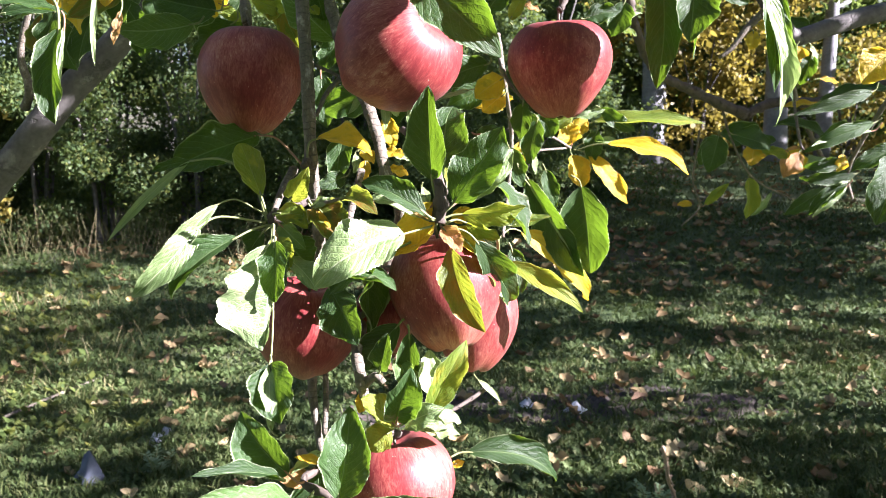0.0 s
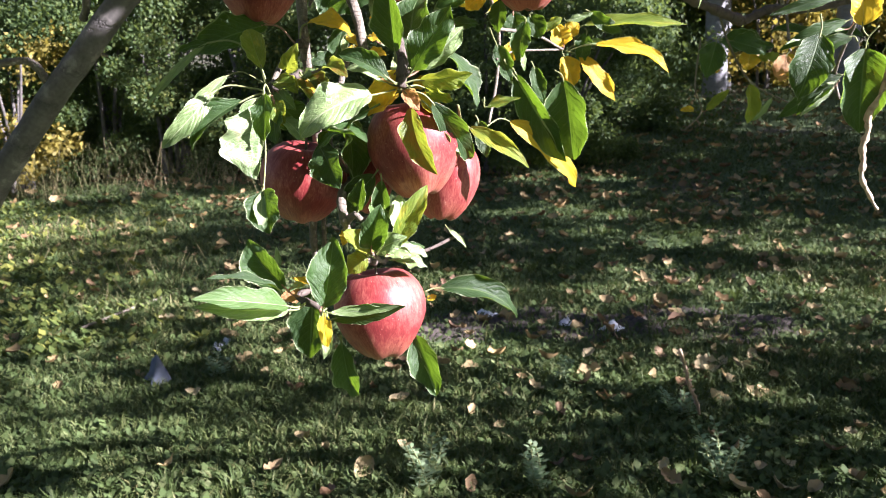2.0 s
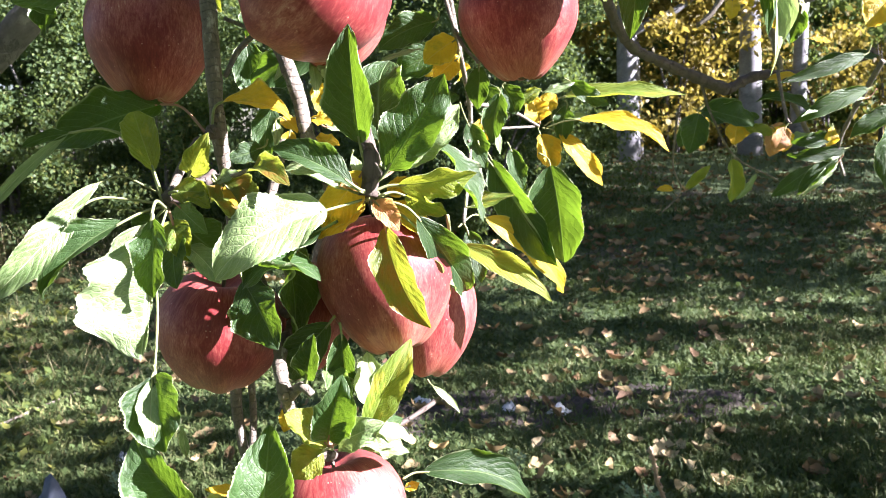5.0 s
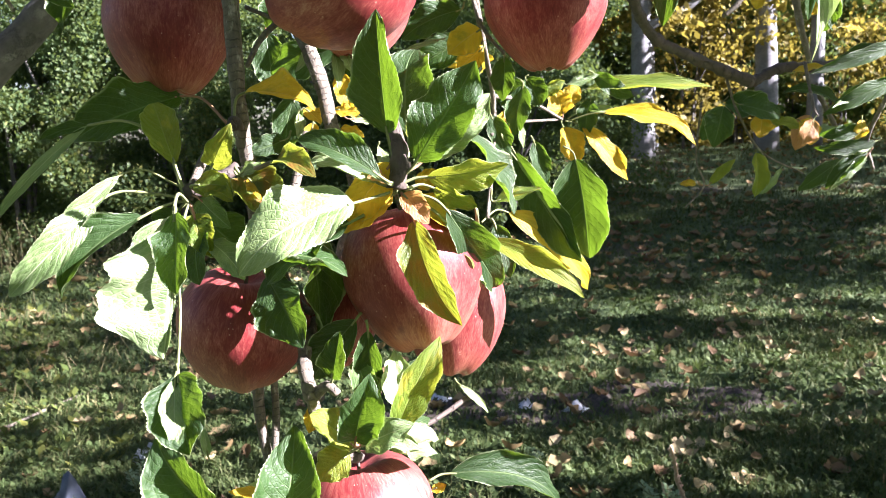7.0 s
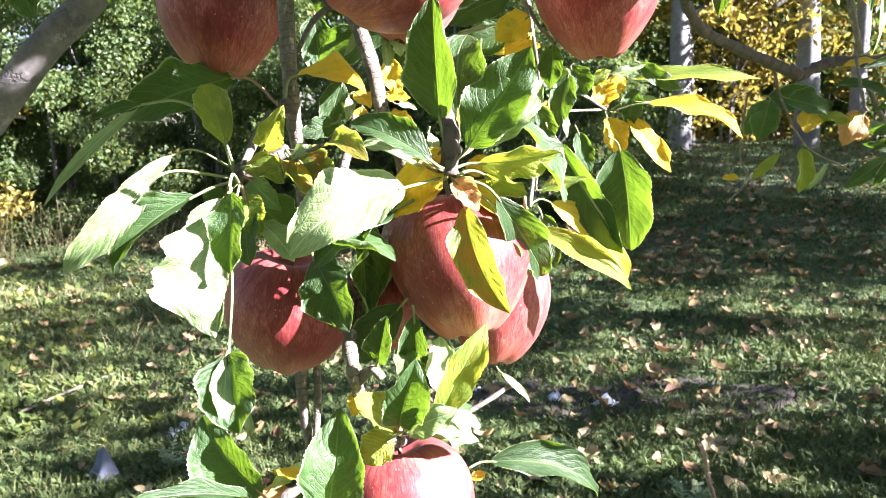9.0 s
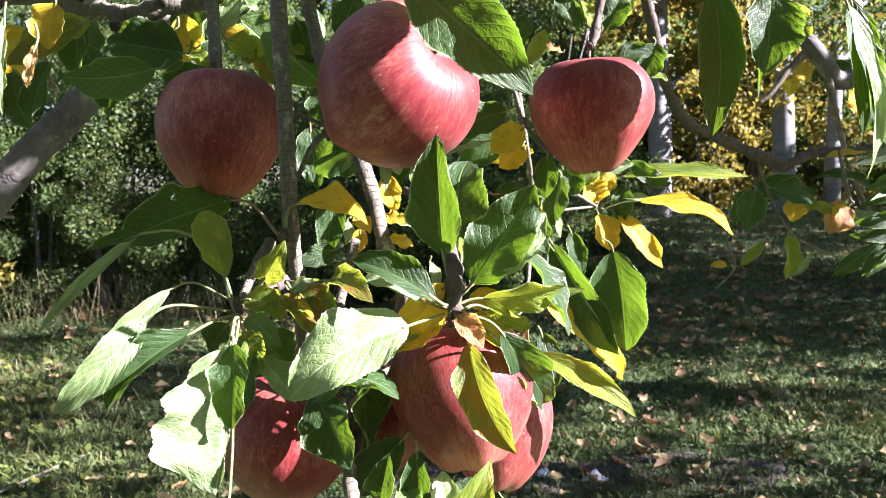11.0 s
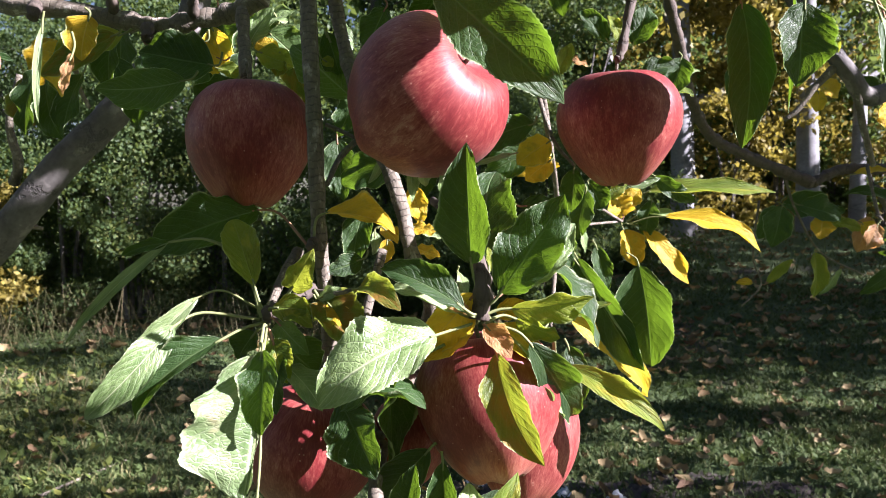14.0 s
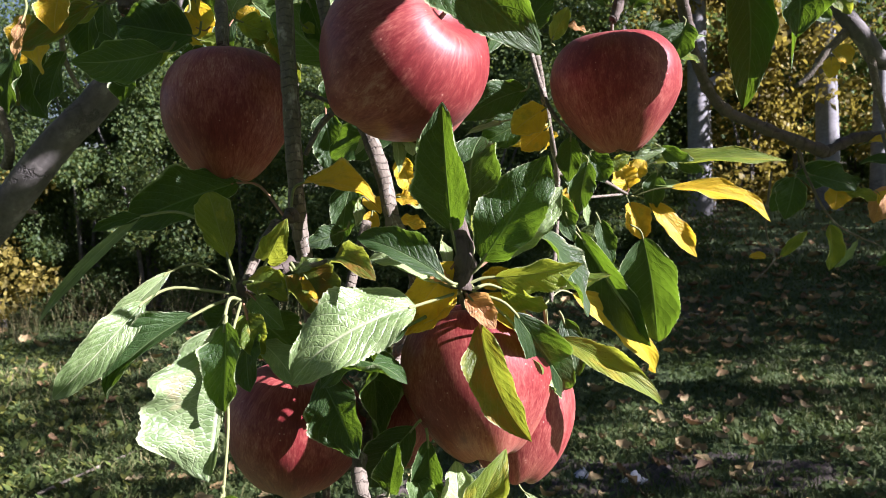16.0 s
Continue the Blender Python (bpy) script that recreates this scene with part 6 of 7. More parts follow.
leaf(tree_right, "pale", (0.5522, 1.2200, 1.0137), (0.5450, 1.2200, 1.0102), (0.5049, 1.2200, 1.0036), 0.0250, (0.2, -0.5, 0.8), 0.05, 12, 0, 0.6)
leaf(tree_right, "green", (0.5424, 1.2000, 1.0514), (0.5354, 1.2000, 1.0442), (0.4563, 1.2000, 1.0685), 0.0261, (0.0, -0.6, 0.7), 0.08, 16, 0, 0.6)
leaf(tree_right, "green", (0.5502, 1.2000, 0.9772), (0.5360, 1.2000, 0.9701), (0.4786, 1.2000, 0.9302), 0.0261, (0.0, -0.9, 0.3), 0.08, 16, 0, 0.6)
leaf(tree_right, "yellow", (0.4092, 1.3000, 1.0032), (0.4052, 1.3000, 1.0033), (0.3853, 1.3000, 1.0120), 0.0201, (0.0, -0.9, 0.3), 0.08, 16, 0, 0.6)
leaf(tree_right, "green", (0.5084, 1.1800, 1.0406), (0.5162, 1.1800, 1.0446), (0.5802, 1.1500, 1.0549), 0.0299, (0.0, -0.6, 0.7), 0.08, 16, 0, 0.6)
leaf(tree_right, "green", (0.5059, 1.1800, 1.0811), (0.5130, 1.1800, 1.0972), (0.6006, 1.1500, 1.1190), 0.0299, (0.0, -0.6, 0.7), 0.08, 16, 0, 0.6)
leaf(tree_right, "yellow", (0.4564, 1.2000, 1.0859), (0.4685, 1.2000, 1.0899), (0.5214, 1.2000, 1.0936), 0.0154, (0.0, -0.6, 0.7), 0.08, 16, 0, 0.6)
leaf(tree_right, "yellow", (0.4759, 1.2000, 1.0279), (0.4802, 1.2000, 1.0254), (0.4987, 1.2000, 0.9903), 0.0342, (0.0, -0.9, 0.4), 0.08, 16, 0, 0.8)
leaf(tree_right, "yellow", (0.4020, 1.1500, 1.1902), (0.4041, 1.1500, 1.1940), (0.4031, 1.1500, 1.1671), 0.0230, (0.0, -0.9, 0.4), 0.08, 16, 0, 0.8)
leaf(tree_right, "green", (0.3050, 1.1000, 1.2442), (0.3161, 1.1000, 1.2441), (0.2772, 1.1000, 1.1859), 0.0393, (0.0, -0.9, 0.4), 0.08, 16, 0, 0.8)
leaf(tree_right, "pale", (0.5431, 1.2000, 1.0068), (0.5519, 1.2000, 0.9984), (0.5181, 1.2000, 1.0111), 0.0188, (0.2, -0.5, 0.8), 0.08, 16, 0, 0.8)
# pale stalk bark here paints the sunlight on this knobbly twig
stick(tree_right, "twig", [(0.4418, 0.6800, 1.0904), (0.4406, 0.7000, 0.9969), (0.4290, 0.7050, 0.9646), (0.4297, 0.7050, 0.9489), (0.4257, 0.7050, 0.9307), (0.4278, 0.7050, 0.9170), (0.4273, 0.7050, 0.9009), (0.4353, 0.7050, 0.8847), (0.4453, 0.7040, 0.8674)], 0.0036, 0.002, dry_and_sunlit_bark, 0.75)
leaf(tree_right, "green", (0.4367, 0.7200, 1.0515), (0.4256, 0.7200, 1.0297), (0.4231, 0.7100, 0.9451), 0.0604, (-0.1, -0.97, 0.1), 0.05, 26, 0, 0.5)
leaf(tree_right, "yellow", (0.4447, 0.7200, 1.0298), (0.4426, 0.7200, 1.0243), (0.4430, 0.7200, 0.9741), 0.0243, (0.3, -0.9, 0.2), 0.05, 16, 0, 0.8)
leaf(tree_right, "yellow", (0.4347, 0.7400, 1.0414), (0.4279, 0.7400, 1.0525), (0.4201, 0.7400, 1.0964), 0.0373, (0.0, -0.95, 0.2), 0.05, 16, 0, 0.8)
leaf(tree_right, "green", (0.4389, 0.7800, 1.0369), (0.4324, 0.7800, 1.0428), (0.3849, 0.7800, 1.0192), 0.0234, (0.0, -0.6, 0.7), 0.05, 16, 0, 0.6)
leaf(tree_right, "pale", (0.4428, 0.7200, 1.0461), (0.4482, 0.7200, 1.0461), (0.4773, 0.7200, 1.0298), 0.0267, (0.3, -0.6, 0.6), 0.05, 16, 0, 0.6)
leaf(tree_right, "green", (0.2140, 0.5600, 1.1741), (0.2201, 0.5600, 1.1647), (0.2312, 0.5600, 1.0856), 0.0209, (0.1, -0.95, 0.2), 0.05, 26, 0, 0.6)
leaf(tree_right, "pale", (0.2197, 0.5700, 1.1766), (0.2260, 0.5700, 1.1576), (0.2297, 0.5700, 1.1134), 0.0134, (0.5, -0.8, 0.3), 0.05, 26, 0, 0.6)
leaf(tree_right, "yellow", (0.2533, 0.6200, 1.1161), (0.2533, 0.6200, 1.1196), (0.2552, 0.6200, 1.0968), 0.0169, (0.0, -0.95, 0.2), 0.05, 16, 0, 0.6)
leaf(tree_right, "green", (0.4486, 1.2000, 1.2227), (0.4629, 1.2000, 1.2149), (0.5129, 1.2000, 1.1840), 0.0307, (0.0, -0.7, 0.5), 0.05, 16, 0, 0.6)
leaf(tree_right, "yellow", (0.4458, 1.2500, 1.2083), (0.4420, 1.2500, 1.2161), (0.4682, 1.2500, 1.1961), 0.0320, (0.0, -0.9, 0.4), 0.08, 16, 0, 0.8)
leaf(tree_left, "lime", (0.1489, 0.9500, 1.2381), (0.1545, 0.9500, 1.2350), (0.1718, 0.9500, 1.2541), 0.0202, (0.2, -0.8, 0.5), 0.05, 16, 0, 0.8)
leaf(tree_left, "pale", (0.1711, 0.9500, 1.1858), (0.1739, 0.9500, 1.1811), (0.2110, 0.9500, 1.1946), 0.0155, (0.2, -0.6, 0.7), 0.05, 16, 0, 0.8)
leaf(tree_left, "lime", (0.1729, 0.9600, 1.1816), (0.1786, 0.9600, 1.1784), (0.2073, 0.9600, 1.1687), 0.0144, (0.1, -0.7, 0.5), 0.05, 16, 0, 0.8)
leaf(tree_left, "green", (0.1016, 0.8000, 1.1976), (0.0969, 0.8000, 1.1978), (0.0736, 0.8000, 1.2271), 0.0216, (0.0, -0.9, 0.3), 0.05, 16, 0, 0.8)
leaf(tree_left, "lime", (0.1110, 0.8000, 1.1925), (0.1087, 0.8000, 1.1950), (0.0972, 0.8000, 1.2214), 0.0148, (0.2, -0.9, 0.2), 0.05, 16, 0, 0.8)
leaf(tree_left, "green", (0.1134, 0.8000, 1.1924), (0.1182, 0.8000, 1.1946), (0.1304, 0.8000, 1.2293), 0.0266, (0.0, -0.9, 0.3), 0.05, 16, 0, 0.8)
leaf(tree_left, "green", (0.1232, 0.8200, 1.1717), (0.1281, 0.8200, 1.1715), (0.1621, 0.8200, 1.1775), 0.0233, (0.0, -0.8, 0.4), 0.05, 16, 0, 0.8)
leaf(tree_left, "tan", (0.0823, 0.8000, 1.1794), (0.0799, 0.8000, 1.1771), (0.0561, 0.8000, 1.1842), 0.0128, (0.2, -0.6, 0.7), 0.05, 16, 0, 0.8)
leaf(tree_left, "green", (-0.0578, 0.6600, 1.0913), (-0.0617, 0.6600, 1.0934), (-0.1190, 0.6800, 1.0759), 0.0322, (0.0, -0.9, 0.2), 0.05, 16, 0, 0.6)
leaf(tree_left, "green", (-0.1219, 0.7000, 1.1190), (-0.1222, 0.7000, 1.1105), (-0.1174, 0.7000, 1.0637), 0.0296, (0.0, -0.95, 0.2), 0.05, 16, 0, 0.6)
leaf(tree_left, "green", (-0.0871, 0.6400, 1.0622), (-0.0912, 0.6400, 1.0585), (-0.1004, 0.6400, 1.0162), 0.0229, (0.1, -0.95, 0.2), 0.05, 16, 0, 0.6)
leaf(tree_left, "pale", (-0.0539, 0.6000, 1.0892), (-0.0504, 0.6000, 1.0849), (-0.0455, 0.6000, 1.0713), 0.0142, (0.4, -0.8, 0.4), 0.05, 20, 0, 0.6)
leaf(tree_left, "lime", (-0.0519, 0.5600, 1.0898), (-0.0486, 0.5600, 1.0880), (-0.0298, 0.5500, 1.0814), 0.0091, (0.1, -0.8, 0.4), 0.05, 20, 0, 0.6)
leaf(tree_left, "yellow", (-0.0607, 0.6200, 1.0760), (-0.0571, 0.6200, 1.0723), (-0.0497, 0.6200, 1.0462), 0.0169, (0.1, -0.9, 0.3), 0.05, 20, 0, 0.8)
leaf(tree_left, "yellow", (-0.0635, 0.5600, 1.0377), (-0.0651, 0.5600, 1.0393), (-0.0672, 0.5600, 1.0245), 0.0118, (0.2, -0.8, 0.6), 0.05, 20, 0, 0.8)
leaf(tree_left, "yellow", (-0.0476, 0.5400, 1.0349), (-0.0460, 0.5400, 1.0348), (-0.0319, 0.5400, 1.0298), 0.0107, (0.2, -0.8, 0.6), 0.05, 20, 0, 0.8)
leaf(tree_left, "pale", (-0.0517, 0.6000, 1.0430), (-0.0482, 0.6000, 1.0412), (-0.0358, 0.6000, 1.0373), 0.0064, (0.2, -0.8, 0.6), 0.05, 20, 0, 0.8)
leaf(tree_left, "pale", (-0.0194, 0.5000, 1.0273), (-0.0201, 0.5000, 1.0244), (-0.0170, 0.4800, 1.0093), 0.0073, (0.4, -0.8, 0.4), 0.05, 20, 0, 0.6)
leaf(tree_left, "lime", (-0.0047, 0.5000, 1.0384), (-0.0042, 0.5000, 1.0370), (-0.0022, 0.5000, 1.0240), 0.0057, (0.4, -0.8, 0.4), 0.05, 20, 0, 0.6)
leaf(tree_left, "green", (-0.1050, 0.6000, 1.1646), (-0.1083, 0.6000, 1.1717), (-0.1031, 0.6200, 1.1433), 0.0195, (0.0, -0.9, 0.3), 0.05, 16, 0, 0.8)
leaf(tree_left, "lime", (-0.1125, 0.6000, 1.1580), (-0.1108, 0.6000, 1.1544), (-0.1038, 0.6000, 1.1489), 0.0085, (0.0, -0.9, 0.3), 0.05, 16, 0, 0.8)

# more of the right hand spray
leaf(tree_right, "green", (0.4857, 0.9500, 1.1120), (0.4803, 0.9500, 1.1019), (0.3892, 0.9500, 1.0745), 0.0183, (-0.6, -0.8, -0.1), 0.1, 20, 0, 0.5)
leaf(tree_right, "green", (0.4931, 0.9500, 1.0714), (0.4846, 0.9500, 1.0659), (0.4038, 0.9500, 1.0312), 0.0208, (-0.6, -0.8, -0.1), 0.08, 20, 0, 0.5)
# whitish strip painted as sun along the green leaf before it
leaf(tree_right, "downy", (0.4986, 0.9600, 1.0660), (0.4873, 0.9600, 1.0558), (0.4104, 0.9450, 1.0361), 0.0110, (0.4, -0.6, 0.6), 0.08, 10, 0, 0.6)
leaf(tree_right, "green", (0.5263, 1.1000, 1.0218), (0.5162, 1.1000, 1.0132), (0.4647, 1.1000, 1.0069), 0.0214, (-0.6, -0.8, -0.1), 0.06, 10, 0, 0.6)
leaf(tree_right, "tan", (0.4607, 1.1000, 1.0313), (0.4573, 1.1000, 1.0266), (0.4429, 1.1000, 0.9952), 0.0286, (0.2, -0.9, 0.3), 0.06, 14, 0, 0.9)
leaf(tree_right, "yellow", (0.5157, 1.1000, 1.0291), (0.5159, 1.1000, 1.0243), (0.5098, 1.1000, 0.9996), 0.0200, (0.2, -0.9, 0.3), 0.06, 14, 0, 0.9)
leaf(tree_right, "green", (0.3697, 1.2000, 1.0553), (0.3774, 1.2000, 1.0490), (0.3642, 1.2000, 0.9932), 0.0423, (-0.1, -0.97, 0.1), 0.06, 14, 0, 0.6)
leaf(tree_right, "green", (0.3925, 1.2000, 1.0544), (0.4001, 1.2000, 1.0503), (0.4571, 1.2000, 1.0330), 0.0438, (-0.1, -0.8, 0.5), 0.08, 14, 0, 0.6)
leaf(tree_right, "green", (0.5405, 1.1200, 0.9897), (0.5337, 1.1200, 0.9842), (0.4821, 1.1200, 0.9383), 0.0233, (-0.65, -0.75, -0.1), 0.06, 24, 0, 0.8)
# pale strip for the sunlit part of the green leaf before it
leaf(tree_right, "downy", (0.5406, 1.1200, 0.9882), (0.5338, 1.1200, 0.9793), (0.4870, 1.1150, 0.9363), 0.0131, (0.5, -0.6, 0.5), 0.06, 10, 0, 0.8)
leaf(tree_right, "downy", (0.5438, 1.1200, 0.9966), (0.5369, 1.1200, 0.9912), (0.5091, 1.1200, 0.9824), 0.0189, (0.5, -0.6, 0.5), 0.06, 10, 0, 0.8)
leaf(tree_right, "green", (0.5507, 1.1200, 0.9999), (0.5438, 1.1200, 0.9966), (0.4665, 1.1200, 0.9911), 0.0204, (-0.65, -0.75, -0.1), 0.06, 10, 0, 0.6)
leaf(tree_right, "lime", (0.4878, 1.2000, 1.0128), (0.4824, 1.2000, 1.0168), (0.4459, 1.2000, 1.0236), 0.0188, (0.2, -0.8, 0.4), 0.06, 10, 0, 0.9)
leaf(tree_right, "yellow", (0.4268, 1.2000, 1.0342), (0.4306, 1.2000, 1.0340), (0.4273, 1.2000, 1.0038), 0.0345, (0.1, -0.95, 0.2), 0.06, 10, 0, 0.9)
stick(tree_right, "twig", [(0.5245, 1.0000, 1.0978), (0.5295, 1.0800, 1.0383), (0.5332, 1.1200, 0.9970), (0.5415, 1.1200, 0.9612)], 0.003, 0.002, twig_bark, 0.3)
stick(tree_right, "twig", [(0.4648, 1.1500, 1.0999), (0.4652, 1.1200, 1.0419), (0.4627, 1.1000, 1.0312)], 0.0022, 0.0014, twig_bark, 0.3)
leaf(tree_right, "green", (0.3492, 0.8000, 1.1388), (0.3485, 0.8000, 1.1318), (0.3382, 0.8000, 1.1024), 0.0203, (-0.2, -0.95, 0.1), 0.06, 20, 0, 0.7)
leaf(tree_right, "yellow", (0.3431, 0.8200, 1.1472), (0.3407, 0.8200, 1.1424), (0.3389, 0.8200, 1.1193), 0.0271, (0.2, -0.95, 0.1), 0.06, 16, 0, 0.7)
leaf(tree_right, "yellow", (0.3721, 0.8500, 1.1107), (0.3772, 0.8500, 1.1115), (0.3979, 0.8500, 1.1071), 0.0087, (0.1, -0.8, 0.5), 0.06, 16, 0, 0.7)
leaf(tree_right, "downy", (0.3443, 0.8000, 1.1437), (0.3468, 0.8000, 1.1413), (0.3527, 0.8000, 1.1175), 0.0091, (0.4, -0.8, 0.3), 0.06, 10, 0, 0.7)
# whitish slivers on earlier leaves, sunlight painted as pale strips
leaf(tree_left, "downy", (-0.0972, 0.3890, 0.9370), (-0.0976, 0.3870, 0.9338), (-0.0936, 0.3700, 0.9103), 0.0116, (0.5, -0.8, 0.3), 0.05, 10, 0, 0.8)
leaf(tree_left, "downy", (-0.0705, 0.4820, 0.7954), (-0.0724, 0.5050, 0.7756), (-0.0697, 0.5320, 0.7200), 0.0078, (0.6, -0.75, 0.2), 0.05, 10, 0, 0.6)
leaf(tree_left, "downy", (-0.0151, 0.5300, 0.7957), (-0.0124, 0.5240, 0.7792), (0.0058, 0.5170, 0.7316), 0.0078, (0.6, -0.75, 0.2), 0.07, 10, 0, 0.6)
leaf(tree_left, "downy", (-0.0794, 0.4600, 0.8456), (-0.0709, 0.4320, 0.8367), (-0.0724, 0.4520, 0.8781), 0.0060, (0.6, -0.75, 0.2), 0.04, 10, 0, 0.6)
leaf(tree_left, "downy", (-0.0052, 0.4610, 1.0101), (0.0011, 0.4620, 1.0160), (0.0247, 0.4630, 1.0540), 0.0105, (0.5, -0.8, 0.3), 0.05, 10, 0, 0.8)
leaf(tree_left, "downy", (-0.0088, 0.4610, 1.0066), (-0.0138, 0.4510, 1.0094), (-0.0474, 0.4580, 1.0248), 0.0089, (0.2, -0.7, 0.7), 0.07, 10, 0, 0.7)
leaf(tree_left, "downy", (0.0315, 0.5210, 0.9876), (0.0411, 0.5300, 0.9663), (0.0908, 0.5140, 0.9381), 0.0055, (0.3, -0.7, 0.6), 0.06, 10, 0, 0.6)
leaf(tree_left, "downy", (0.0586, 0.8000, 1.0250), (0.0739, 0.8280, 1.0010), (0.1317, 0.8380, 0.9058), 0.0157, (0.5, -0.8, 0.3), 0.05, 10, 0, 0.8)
leaf(tree_left, "fresh", (-0.0924, 0.6200, 1.1283), (-0.0960, 0.6200, 1.1321), (-0.1358, 0.6200, 1.1700), 0.0405, (0.2, -0.9, 0.3), 0.05, 14, 0, 0.6)
leaf(tree_left, "fresh", (-0.1665, 0.6600, 1.1912), (-0.1628, 0.6600, 1.1852), (-0.1356, 0.6600, 1.1587), 0.0317, (0.1, -0.9, 0.3), 0.05, 14, 0, 0.6)
leaf(tree_left, "green", (-0.2427, 0.6300, 1.1801), (-0.2392, 0.6300, 1.1725), (-0.1933, 0.6300, 1.1539), 0.0300, (-0.2, -0.95, 0.1), 0.05, 14, 0, 0.6)
leaf(tree_left, "mottled", (-0.2432, 0.6000, 1.1773), (-0.2471, 0.6000, 1.1739), (-0.2993, 0.6000, 1.1492), 0.0248, (-0.2, -0.95, 0.1), 0.05, 14, 0, 0.6)
leaf(tree_left, "tan", (-0.1818, 0.4200, 1.1372), (-0.1817, 0.4200, 1.1281), (-0.1874, 0.4200, 1.1097), 0.0058, (0.2, -0.9, 0.2), 0.08, 20, 0, 1.0)
leaf(tree_left, "green", (-0.2840, 0.4600, 1.1312), (-0.2733, 0.4600, 1.1328), (-0.2347, 0.4600, 1.1341), 0.0104, (-0.2, -0.8, 0.5), 0.05, 14, 0, 0.7)
leaf(tree_left, "downy", (-0.2737, 0.4600, 1.1278), (-0.2666, 0.4600, 1.1291), (-0.2364, 0.4600, 1.1357), 0.0042, (0.3, -0.7, 0.6), 0.05, 10, 0, 0.7)
leaf(tree_left, "green", (-0.1782, 0.6400, 1.1578), (-0.1809, 0.6400, 1.1489), (-0.2172, 0.6400, 1.1244), 0.0282, (-0.3, -0.9, 0.1), 0.05, 14, 0, 0.7)
leaf(tree_left, "fresh", (-0.2065, 0.6600, 1.1883), (-0.2093, 0.6600, 1.1792), (-0.2415, 0.6600, 1.1612), 0.0291, (-0.1, -0.9, 0.1), 0.05, 14, 0, 0.7)

# leaves deeper in the branch
leaf(tree_left, "yellow", (-0.0083, 0.4630, 1.0221), (-0.0099, 0.4610, 1.0171), (-0.0341, 0.4720, 0.9871), 0.0221, (0.3, -0.85, 0.4), 0.06, 14, 0, 0.8)
leaf(tree_left, "green", (0.0288, 0.6600, 1.1208), (0.0264, 0.6600, 1.1155), (-0.0180, 0.6600, 1.0967), 0.0261, (-0.25, -0.95, 0.05), 0.05, 14, 0, 0.6)
leaf(tree_left, "yellow", (0.0429, 0.7000, 1.1114), (0.0407, 0.7000, 1.1061), (0.0153, 0.7000, 1.0886), 0.0262, (0.1, -0.95, 0.1), 0.05, 10, 0, 0.9)
leaf(tree_left, "yellow", (0.0431, 0.7100, 1.0976), (0.0421, 0.7100, 1.0926), (0.0214, 0.7100, 1.0763), 0.0206, (0.1, -0.95, 0.1), 0.05, 10, 0, 0.9)
leaf(tree_left, "green", (0.0591, 0.7000, 1.0902), (0.0582, 0.7000, 1.0848), (0.0551, 0.7000, 1.0515), 0.0203, (-0.25, -0.95, 0.05), 0.05, 14, 0, 0.6)
# four more pale slivers standing in for sunlit leaf rims
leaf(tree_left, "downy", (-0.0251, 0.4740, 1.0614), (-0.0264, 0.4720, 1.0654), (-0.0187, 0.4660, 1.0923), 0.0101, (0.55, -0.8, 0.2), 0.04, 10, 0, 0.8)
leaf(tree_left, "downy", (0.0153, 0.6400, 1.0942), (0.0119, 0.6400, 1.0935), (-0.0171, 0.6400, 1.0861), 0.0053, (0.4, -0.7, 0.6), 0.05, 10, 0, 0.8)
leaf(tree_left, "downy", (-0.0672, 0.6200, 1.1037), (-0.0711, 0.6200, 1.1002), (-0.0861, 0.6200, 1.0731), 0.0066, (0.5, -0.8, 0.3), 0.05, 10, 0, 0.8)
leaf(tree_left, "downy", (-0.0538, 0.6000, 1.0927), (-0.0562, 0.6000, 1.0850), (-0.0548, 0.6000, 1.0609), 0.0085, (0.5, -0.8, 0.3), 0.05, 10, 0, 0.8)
leaf(tree_left, "green", (-0.0596, 0.6800, 1.1149), (-0.0573, 0.6800, 1.1088), (-0.0546, 0.6800, 1.0618), 0.0303, (-0.2, -0.97, 0.0), 0.05, 14, 0, 0.6)
leaf(tree_left, "green", (-0.0997, 0.6800, 1.1487), (-0.0974, 0.6800, 1.1446), (-0.1177, 0.6800, 1.1107), 0.0246, (-0.2, -0.97, 0.0), 0.05, 14, 0, 0.6)
leaf(tree_left, "yellow", (-0.0680, 0.5400, 1.0464), (-0.0657, 0.5400, 1.0473), (-0.0557, 0.5350, 1.0384), 0.0112, (0.3, -0.8, 0.5), 0.05, 14, 0, 0.9)
leaf(tree_left, "downy", (-0.0678, 0.5450, 1.0473), (-0.0705, 0.5450, 1.0448), (-0.0716, 0.5450, 1.0304), 0.0070, (0.5, -0.8, 0.4), 0.05, 14, 0, 0.9)
leaf(tree_left, "yellow", (-0.0538, 0.5600, 1.0506), (-0.0519, 0.5600, 1.0466), (-0.0346, 0.5550, 1.0437), 0.0111, (0.3, -0.8, 0.5), 0.05, 14, 0, 0.9)
leaf(tree_left, "green", (0.0127, 0.6200, 1.0593), (0.0163, 0.6200, 1.0574), (0.0418, 0.6200, 1.0585), 0.0147, (-0.2, -0.9, 0.2), 0.05, 14, 0, 0.6)
leaf(tree_left, "green", (0.0802, 0.8500, 1.0756), (0.0827, 0.8500, 1.0703), (0.0741, 0.8500, 1.0237), 0.0274, (-0.25, -0.95, 0.05), 0.05, 14, 0, 0.6)
leaf(tree_left, "lime", (0.1007, 0.9000, 1.0600), (0.1062, 0.9000, 1.0599), (0.1283, 0.9000, 1.0758), 0.0146, (0.3, -0.8, 0.4), 0.05, 14, 0, 0.8)
